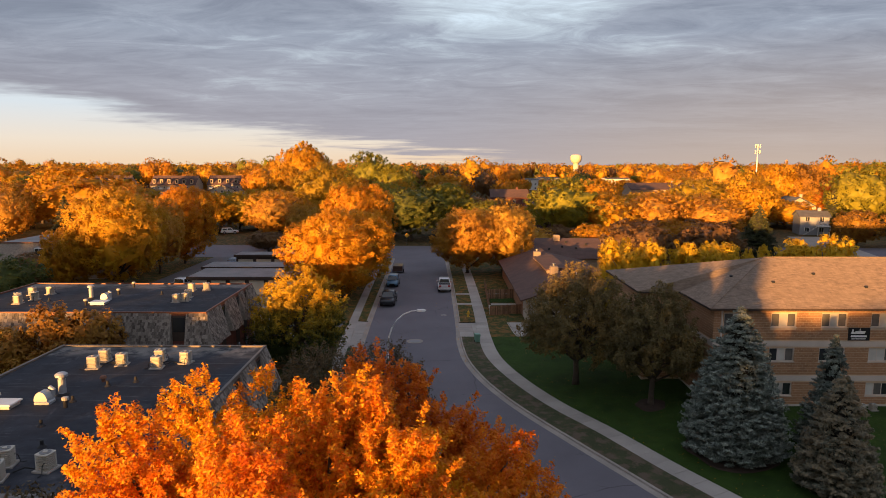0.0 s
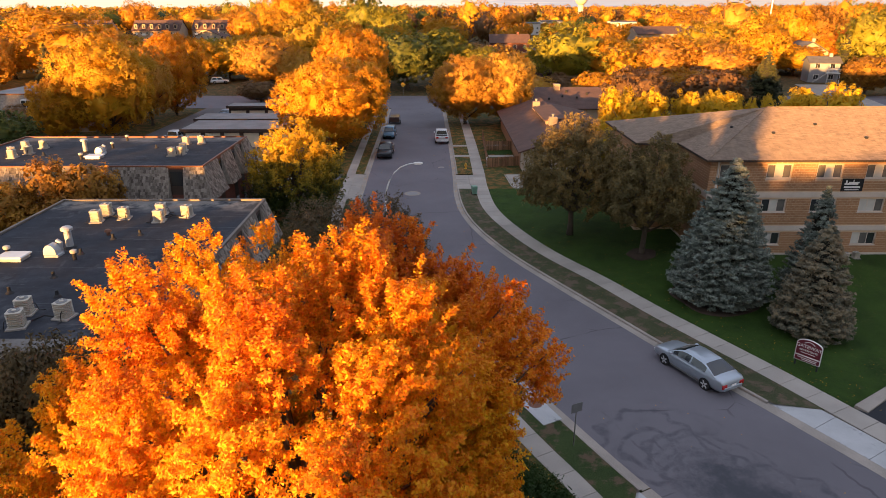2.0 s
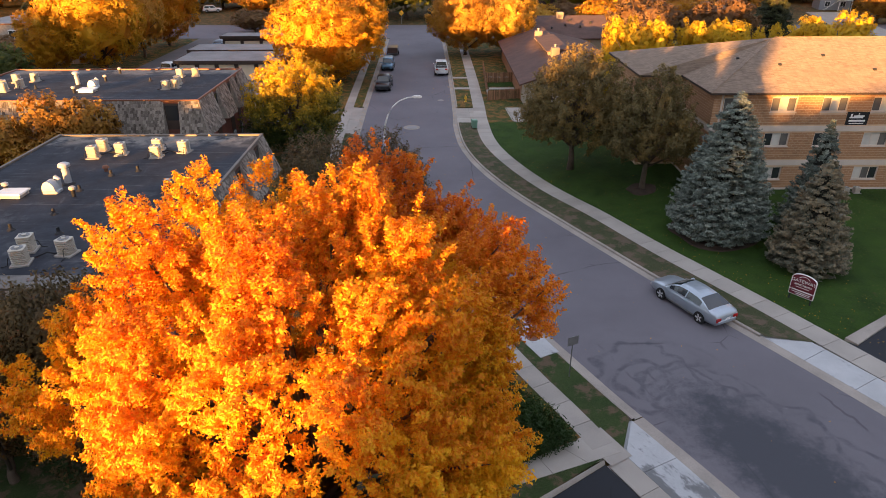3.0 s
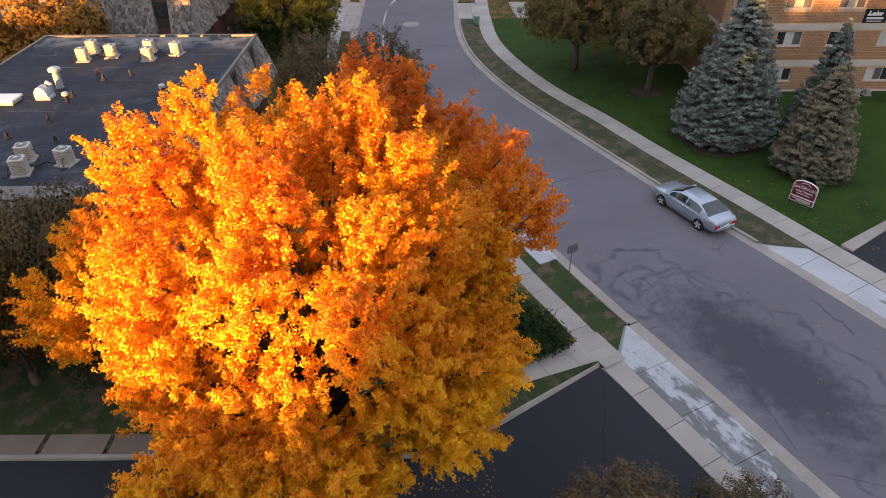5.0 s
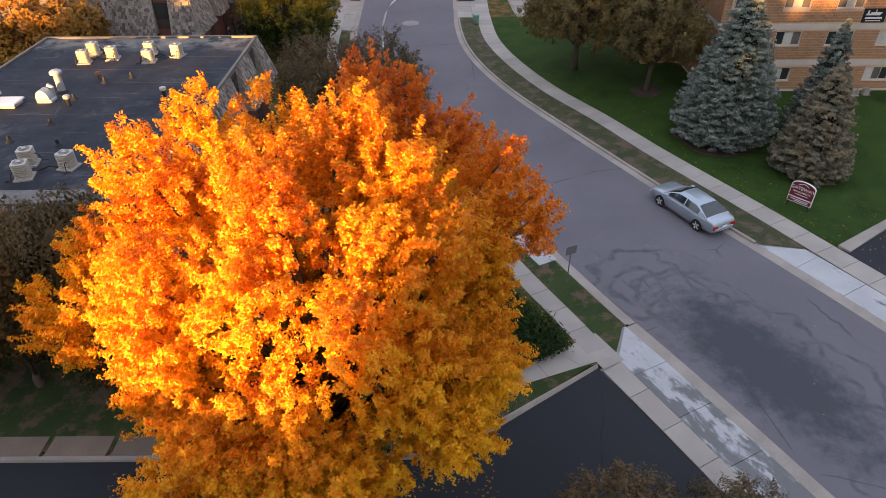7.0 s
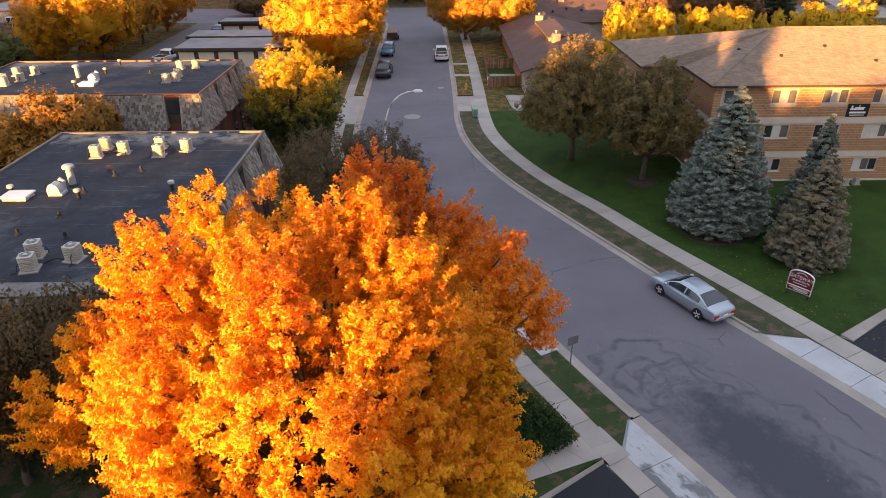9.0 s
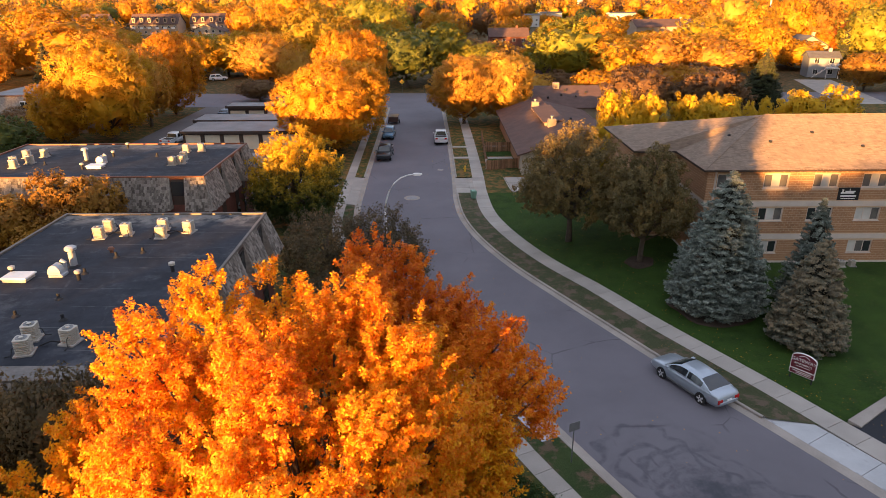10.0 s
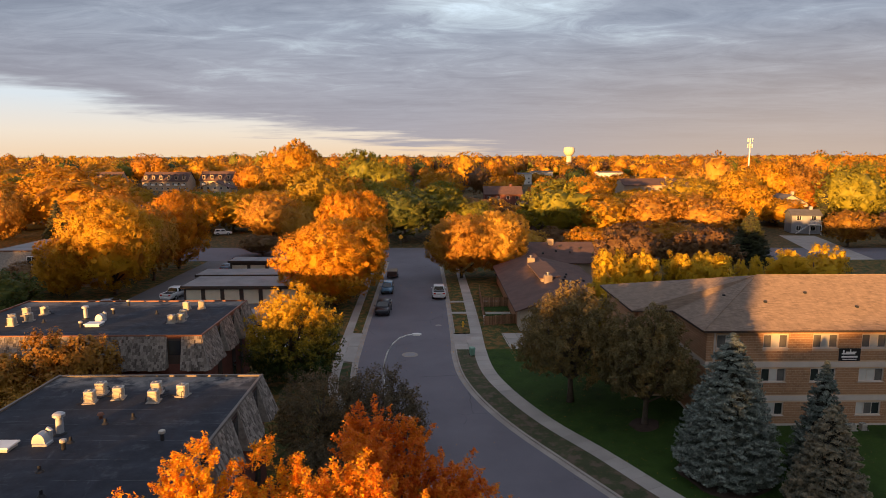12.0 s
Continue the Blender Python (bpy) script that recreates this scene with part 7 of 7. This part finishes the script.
post = thing("street_sign", "grey steel street sign seen from behind on a thin post", "street sign", (6.28, 25.0, 0.1))
part("post", Geo().box(-0.025, -0.02, -0.2, 0.025, 0.02, 2.35), STEELGREY, post)
p_ = part("plate", Geo().box(-0.30, -0.035, 1.88, 0.30, -0.021, 2.36), STEELGREY, post)
p_.matrix_local = pose(0, 0, 0, 0, 0, 25)

bin_ = thing("wheelie_bin", "pale green wheelie bin standing on the verge", "bin", (3.72, 67.9, 0.13), 20)
bin_.scale = (0.82, 0.82, 0.86)
part("body", Geo().hexa([(-0.25, -0.27, 0.08), (0.25, -0.27, 0.08), (0.25, 0.27, 0.08), (-0.25, 0.27, 0.08)], [(-0.32, -0.36, 1.0), (0.32, -0.36, 1.0), (0.32, 0.36, 1.0), (-0.32, 0.36, 1.0)]), BIN, bin_)
part("lid", Geo().hexa([(-0.34, -0.39, 1.0), (0.34, -0.39, 1.0), (0.34, 0.39, 1.0), (-0.34, 0.39, 1.0)], [(-0.26, -0.3, 1.12), (0.26, -0.3, 1.12), (0.30, 0.39, 1.09), (-0.30, 0.39, 1.09)]), BIN, bin_)
for sx in (-0.28, 0.22):
    part("wheel", Geo().rings([[(sx + o, 0.3 + 0.12 * math.cos(2 * math.pi * j / 12), 0.12 + 0.12 * math.sin(2 * math.pi * j / 12)) for j in range(12)] for o in (0, 0.06)]), BLACK, bin_)

hyd = thing("fire_hydrant", "yellow fire hydrant on the grass verge", "hydrant", (3.2, 79.6, 0.12))
part("barrel", Geo().lathe(0, 0, ((0.17, 0.0), (0.17, 0.06), (0.11, 0.08), (0.11, 0.52), (0.15, 0.54), (0.15, 0.58), (0.12, 0.68), (0.05, 0.75), (0.03, 0.8)), 14), HYDRANT, hyd)
part("nozzle", Geo().box(-0.2, -0.06, 0.36, 0.2, 0.06, 0.48, 0.03), HYDRANT, hyd)
mark = thing("marker_post", "white marker box on a short post by the fence", "post", (6.0, 80.9, 0.12))
part("post", Geo().box(-0.04, -0.04, -0.1, 0.04, 0.04, 0.9), WHITE, mark)
part("box", Geo().box(-0.12, -0.09, 0.85, 0.12, 0.09, 1.2, 0.03), WHITE, mark)

for x, y, r, m in ((-3.08, 68.7, 0.9, KERB), (0.1, 80.9, 0.4, KERB)):
    t = setting("manhole", Geo().lathe(x, y, ((r, -0.01), (r, 0.012), (r * 0.72, 0.014)), 24), m, "pale concrete ring with a manhole cover in the road", "manhole")
    part("cover", Geo().lathe(x, y, ((r * 0.66, 0.0), (r * 0.66, 0.022), (0.02, 0.024)), 24), STEELGREY, t)
box_ = setting("utility_slab", Geo().hexa([(3.85, 29.0, 0), (5.1, 26.5, 0), (6.1, 27.0, 0), (4.95, 29.55, 0)], [(3.85, 29.0, 0.15), (5.1, 26.5, 0.15), (6.1, 27.0, 0.15), (4.95, 29.55, 0.15)]), APRON, "pale concrete slab around an iron cover", "slab")
part("cover", Geo().lathe(4.93, 28.3, ((0.36, 0.1), (0.36, 0.165), (0.30, 0.17), (0.02, 0.17)), 24), IRON, box_, "rusty iron cover")

setting("drain_slab", Geo().hexa([(13.9, 34.6, 0), (14.7, 33.1, 0), (15.5, 33.6, 0), (14.7, 35.0, 0)], [(13.9, 34.6, 0.15), (14.7, 33.1, 0.15), (15.5, 33.6, 0.15), (14.7, 35.0, 0.15)]), CONCRETE, "pale concrete slab over a storm drain at the kerb", "slab")
setting("kerb_path", Geo().hexa([(2.6, 30.3, 0), (3.1, 29.5, 0), (4.55, 30.3, 0), (4.1, 31.2, 0)], [(2.6, 30.3, 0.145), (3.1, 29.5, 0.145), (4.55, 30.3, 0.145), (4.1, 31.2, 0.145)]), CONCRETE, "short concrete path across the verge", "path")
for x, y, r, z in ((19.5, 41.2, 3.15, 0.1), (16.4, 48.7, 1.2, 0.1)):
    rim = [(x + r * (1 + 0.08 * math.sin(5 * q)) * math.cos(q), y + r * (1 + 0.06 * math.cos(3 * q)) * math.sin(q)) for q in [2 * math.pi * j / 28 for j in range(28)]]
    setting("mulch_bed", Geo().rings([[(a, b, hill(a, b) + 0.06) for a, b in rim], [(x + (a - x) * 0.9, y + (b - y) * 0.9, hill(x + (a - x) * 0.9, y + (b - y) * 0.9) + 0.17) for a, b in rim], [(x + (a - x) * 0.3, y + (b - y) * 0.3, hill(x, y) + 0.22) for a, b in rim]]), MULCH, "ring of brown needle litter under a tree", "mulch")

diamond = thing("warning_sign", "orange diamond warning sign by the junction", "sign", (-8.6, 152.0, 0))
part("post", Geo().box(-0.04, 0.0, 0, 0.04, 0.06, 2.4), STEELGREY, diamond)
part("plate", Geo().hexa([(0, -0.02, 1.7), (0.6, -0.02, 2.3), (0.6, 0.0, 2.3), (0, 0.0, 1.7)], [(-0.6, -0.02, 2.3), (0, -0.02, 2.9), (0, 0.0, 2.9), (-0.6, 0.0, 2.3)]), HYDRANT, diamond)

tower = thing("water_tower", "pale water tower on the horizon", "water tower", (184.0, 900.0, 0))
part("shaft", Geo().lathe(0, 0, ((4.2, 0), (3.6, 6), (3.6, 19)), 20), CREAM, tower, smooth=True)
part("tank", Geo().lathe(0, 0, ((3.6, 18.5), (6.5, 21.5), (7.7, 24.5), (7.6, 28.5), (6.6, 30.2), (3.0, 31.0), (0.3, 31.2)), 24), CREAM, tower, smooth=True)
cell = thing("phone_mast", "slender phone mast with antenna panels", "mast", (203.0, 420.0, 0))
part("pole", Geo().lathe(0, 0, ((0.55, 0), (0.32, 30.5)), 10), WHITE, cell)
for z in (25.5, 29.2):
    for j in range(6):
        a = 2 * math.pi * j / 6
        part("antenna", Geo().box(1.5 * math.cos(a) - 0.28, 1.5 * math.sin(a) - 0.28, z, 1.5 * math.cos(a) + 0.28, 1.5 * math.sin(a) + 0.28, z + 2.3), WHITE, cell)
    part("platform", Geo().lathe(0, 0, ((1.5, z + 0.9), (1.5, z + 1.1)), 12), STEELGREY, cell)

# hedge beside the path
rng = np.random.default_rng(8)
hp = np.array([(3.0, 18.95), (5.75, 20.2), (5.0, 21.9), (3.6, 23.6), (2.2, 24.8), (1.2, 23.0)])
ax_, ay_ = rng.uniform(1.0, 6.0, 9000), rng.uniform(18.8, 25, 9000)
inside = np.zeros(9000, bool)
for i in range(6):
    (xa, ya), (xb, yb) = hp[i], hp[(i + 1) % 6]
    inside ^= ((ya > ay_) != (yb > ay_)) & (ax_ < (xb - xa) * (ay_ - ya) / (yb - ya + 1e-9) + xa)
pp = np.stack([ax_, ay_, 0.15 + 0.65 * rng.random(9000) ** 0.5], 1)[inside]
hd = thing("hedge", "low dark green juniper hedge beside a path", "hedge", (3.6, 21.5, 0.1))
part("foliage", leaf_mesh("hedge_leaves", np.repeat(pp, 4, 0) + rng.normal(size=(len(pp) * 4, 3)) * 0.09 - np.array((3.6, 21.5, 0.1)), 0.17, LEAF["hedge"], rng, 0.3, 0.3), None, hd)
part("stems", Geo().tube([(0, 0, 0), (0.1, 0.1, 0.4), (0.4, 0.3, 0.6)], 0.04, 6).tube([(0, 0, 0), (-0.3, 0.2, 0.6)], 0.04, 6), BARK, hd)

# ---------------------------------------------------------------- fences and pavement slabs


def fence_run(a, b, h, label):
    a, b = Vector((*a, 0.1)), Vector((*b, 0.1))
    d = (b - a)
    L = d.length
    t = thing("fence", label, "fence", tuple(a), math.degrees(math.atan2(d.y, d.x)))
    me = Geo().hexa([(0, -0.011, 0.04), (0.135, -0.011, 0.04), (0.135, 0.011, 0.04), (0, 0.011, 0.04)], [(0, -0.011, h), (0.135, -0.011, h), (0.135, 0.011, h), (0, 0.011, h)]).mesh("board", BOARD)
    rr = random.Random(int(L * 100))
    n = int(L / 0.16)
    for i in range(n):
        o = part("board", me, None, t)
        o.location = (i * 0.16, rr.uniform(-0.004, 0.004), rr.uniform(-0.03, 0.02))
    for z in (0.3, h - 0.25):
        part("rail", Geo().box(0, 0.015, z, L, 0.055, z + 0.09), BOARD, t)
    for i in range(int(L / 2.4) + 1):
        part("post", Geo().box(i * 2.4, 0.056, -0.2, i * 2.4 + 0.09, 0.146, h + 0.03), BOARD, t)


fence_run((6.0, 80.3), (12.0, 81.9), 1.25, "reddish-brown board fence along a yard")
fence_run((6.5, 99.5), (6.0, 80.5), 1.25, "reddish-brown board fence along the pavement")
fence_run((6.4, 90.4), (10.4, 90.6), 1.4, "reddish-brown board fence between two yards")
setting("yard_path", Geo().box(6.6, 86.2, 0.05, 10.0, 87.2, 0.17), CONCRETE, "pale concrete path across a fenced yard", "path")
setting("yard_path_2", Geo().box(1.9, 86.4, 0.05, 4.2, 87.4, 0.165).box(1.9, 93.2, 0.05, 4.2, 94.1, 0.165).box(6.6, 93.6, 0.05, 10.0, 94.4, 0.17), CONCRETE, "short concrete steps across the verge", "path")


def slabs(name, fn, half, a, b, step, z, label, top=0.14):
    """A pavement of single concrete slabs along the line fn."""
    t = setting(name, Geo().strip([(*offset(fn, y, -half), 0.05) for y in span(a, b, 1)], [(*offset(fn, y, half), 0.05) for y in span(a, b, 1)]), VERGE, label, "pavement")
    y = a
    while y < b - 0.3:
        s = (fn(y + 0.05) - fn(y - 0.05)) / 0.1
        e = min(b, y + step / math.hypot(1, s))
        q = [offset(fn, y + 0.012, -half), offset(fn, y + 0.012, half), offset(fn, e - 0.012, half), offset(fn, e - 0.012, -half)]
        part("slab", Geo().hexa([(*p, 0.04) for p in q], [(*p, top) for p in q]), CONCRETE, t)
        y = e


slabs("pavement_1", walk_right, 0.72, -10.0, 126, 1.5, 0.14, "concrete pavement of square slabs along a lawn")
slabs("pavement_2", walk_left, 0.52, 20.3, 128, 1.5, 0.14, "narrow concrete pavement of slabs")


def slab_quad(name, corners, nu, nv, mat, label, z0=-0.02, z1=0.1):
    """A drive cast in slabs: a four-sided field split into nu by nv; z at the corners may be given."""
    c = [Vector((p[0], p[1], p[2] if len(p) > 2 else z1)) for p in corners]
    t = setting(name, Geo().face(*[(p.x, p.y, z0) for p in c]), mat, label, "driveway")
    def at(u, v):
        return (c[0] * (1 - u) + c[1] * u) * (1 - v) + (c[3] * (1 - u) + c[2] * u) * v
    e = 0.004
    for i in range(nu):
        for j in range(nv):
            q = [at(i / nu + e / 2, j / nv + e), at((i + 1) / nu - e / 2, j / nv + e), at((i + 1) / nu - e / 2, (j + 1) / nv - e), at(i / nu + e / 2, (j + 1) / nv - e)]
            part("slab", Geo().hexa([(p.x, p.y, z0) for p in q], [tuple(p) for p in q]), mat, t)




def drive_run(name, fn, side, y0, y1, step, bands, first, label):
    """Slabs set square to the road edge fn; bands: rows of (inner, outer, inner z, outer z, material)."""
    t = setting(name, Geo().strip([(*offset(fn, y, side * bands[0][0]), -0.015) for y in span(y0, y1, 1)], [(*offset(fn, y, side * bands[-1][1]), -0.015) for y in span(y0, y1, 1)][::1] if side > 0 else [(*offset(fn, y, side * bands[-1][1]), -0.015) for y in span(y0, y1, 1)]), APRON, label, "driveway")
    for bi, (o0, o1, za, zb, mat) in enumerate(bands):
        a = y0
        i = 0
        while a > y1 + 0.2:
            b = max(y1, a - step)
            ai = a
            ao = first[bi] if i == 0 else a
            q = [offset(fn, ai - 0.012, side * o0), offset(fn, ao - 0.012, side * (o1 - 0.012)), offset(fn, b + 0.012, side * (o1 - 0.012)), offset(fn, b + 0.012, side * o0)]
            zz = [za, zb, zb, za]
            if side > 0:
                q, zz = q[::-1], zz[::-1]
            part("slab", Geo().hexa([(*p, -0.02) for p in q], [(*p, z) for p, z in zip(q, zz)]), mat, t)
            a = b
            i += 1
    return t


drive_run("driveway_1", road_left, -1, 22.3, 6.0, 2.3, ((0.62, 2.42, 0.035, 0.11, APRON),), (20.95,), "stained concrete driveway apron with tyre marks")
drive_run("driveway_2", road_left, -1, 20.95, 6.0, 1.7, ((2.42, 3.4, 0.11, 0.06, CONCRETE),), (20.85,), "concrete pavement slabs along the lot entrance")
drive_run("driveway_3", road_right, 1, 28.3, 8.0, 2.3, ((0.62, 2.3, 0.035, 0.12, APRON),), (27.4,), "pale concrete driveway apron")
slab_quad("driveway_4", ((1.95, 70.3, 0.05), (11.5, 70.3, 0.15), (11.0, 76.7, 0.15), (1.85, 76.7, 0.05)), 6, 3, CONCRETE, "pale concrete driveway to a townhouse")
slab_quad("driveway_5", ((-10.05, 66.1, 0.14), (-9.0, 66.1, 0.05), (-9.3, 77.1, 0.05), (-10.45, 77.1, 0.14)), 1, 2, CONCRETE, "pale concrete driveway to the garages")
slab_quad("path_1", ((3.0, 18.2, 0.14), (7.55, 19.95, 0.135), (6.1, 20.85, 0.135), (3.0, 19.15, 0.14)), 3, 1, CONCRETE, "short concrete path beside a hedge")
slab_quad("path_2", ((-60, 15.0, 0.14), (-10.0, 15.0, 0.14), (-10.0, 15.9, 0.14), (-60, 15.9, 0.14)), 20, 1, BROWNCONC, "brown stained concrete path along the lot")

setting("apron_corner", Geo().face((*offset(road_left, 22.5, -2.2), 0.129), (*offset(road_left, 20.8, -2.2), 0.129), (*offset(road_left, 20.8, -3.35), 0.129), (*offset(road_left, 22.2, -3.35), 0.129)), CONCRETE, "corner slab where the pavement meets the apron", "pavement")


# fallen leaves in gutters, on the verges, lawns and lots
lr = np.random.default_rng(31)
litter = {"orange": [], "gold": []}
for i in range(4400):
    f = lr.random()
    kq = "orange" if lr.random() < 0.5 else "gold"
    if f < 0.34:
        y = lr.uniform(58, 128)
        fn, sd = (road_left, -1) if lr.random() < 0.55 else (road_right, 1)
        p = (*offset(fn, y, sd * (0.5 - abs(lr.normal()) * 0.35)), 0.03)
    elif f < 0.62:
        y = lr.uniform(78, 129)
        p = (offset(walk_left, y, -0.6 - abs(lr.normal()) * 4)[0], y, 0.14)
    elif f < 0.74:
        p = (lr.uniform(-12, 2), 14.3 - abs(lr.normal()) * 1.2, 0.04)
    elif f < 0.84:
        y = lr.uniform(24, 56)
        p = (*offset(walk_right, y, 0.8 + abs(lr.normal()) * 4), 0.0)
        p = (p[0], p[1], 0.15 + hill(p[0], p[1]))
    elif f < 0.965:
        p = (lr.uniform(-20, -13), lr.uniform(60, 92), 0.14)
    else:
        y = lr.uniform(9, 128)
        p = (lr.uniform(road_left(y), road_right(y)), y, 0.012)
    litter[kq].append(p)
for kq, pts in litter.items():
    pts = np.array(pts)
    fc = unit_rows(lr.normal(size=pts.shape) * 0.25 + np.array((0, 0, 1.0)))
    tagged(new("fallen_leaves", leaf_mesh("fallen_leaves", pts, 0.08, LEAF[kq], lr, slim=0.6, face=fc)), "dry fallen leaves in gutters and on grass", "leaves", kind="stuff")

# ---------------------------------------------------------------- brick facing, last


def brick_rows(u0, u1, z0, z1, holes, bl=0.40, bh=0.195, gap=0.028):
    """Courses of bricks in running bond, cut at the openings."""
    out = []
    r, z = 0, z0
    while z + bh <= z1 + 0.01:
        runs = [(u0, u1)]
        for h in holes:
            if z < h[3] and z + bh - gap > h[2]:
                runs = [q for a, b in runs for q in ((a, min(b, h[0])), (max(a, h[1]), b)) if q[1] - q[0] > 0.03]
        for lo, hi in runs:
            u = u0 - (bl / 2 if r % 2 else 0) + bl * math.floor((lo - u0) / bl)
            while u < hi - 0.02:
                a, b = max(u, lo), min(u + bl - gap, hi)
                if b - a > 0.03:
                    out.append((a, b, z, z + bh - gap))
                u += bl
        z += bh
        r += 1
    return out


NOBRICK = [(a - 0.02, b + 0.02, c - 0.08, d + 0.02) for a, b, c, d in HOLES] + [(0, 99, c - 0.01, d + 0.01) for c, d in BANDS] + [(21.0, 21.2, 0, 9)]
rest = Geo()
unit = Geo().box(0, -0.022, 0, 0.372, 0.0, 0.167).mesh("brick", BRICK)
count = 0
for a, b, c, d in brick_rows(AX, 40.0, 1.07, 8.48, NOBRICK):
    if b - a > 0.37 and 24.0 < a < 28.6 and c > 3.3 and count < 300:
        o = part("brick", unit, None, apart)
        o.location = (a, AY, c)
        count += 1
    else:
        rest.box(a, AY - 0.022, c, b, AY, d)
for a, b, c, d in brick_rows(AY, 53.9, 1.07, 8.48, [(0, 99, c_ - 0.01, d_ + 0.01) for c_, d_ in BANDS]):
    rest.box(AX - 0.022, a, c, AX, b, d)
for a, b, c, d in brick_rows(53.9, 64.0, 1.07, 8.48, []):
    rest.box(17.2 - 0.022, a, c, 17.2, b, d)
for a, b, c, d in brick_rows(17.2, AX, 1.07, 8.48, []):
    rest.box(a, 53.9 - 0.022, c, b, 53.9, d)
tagged(part("brick_facing", rest, BRICK, apart, "tan brick laid in running bond"), kind="stuff")
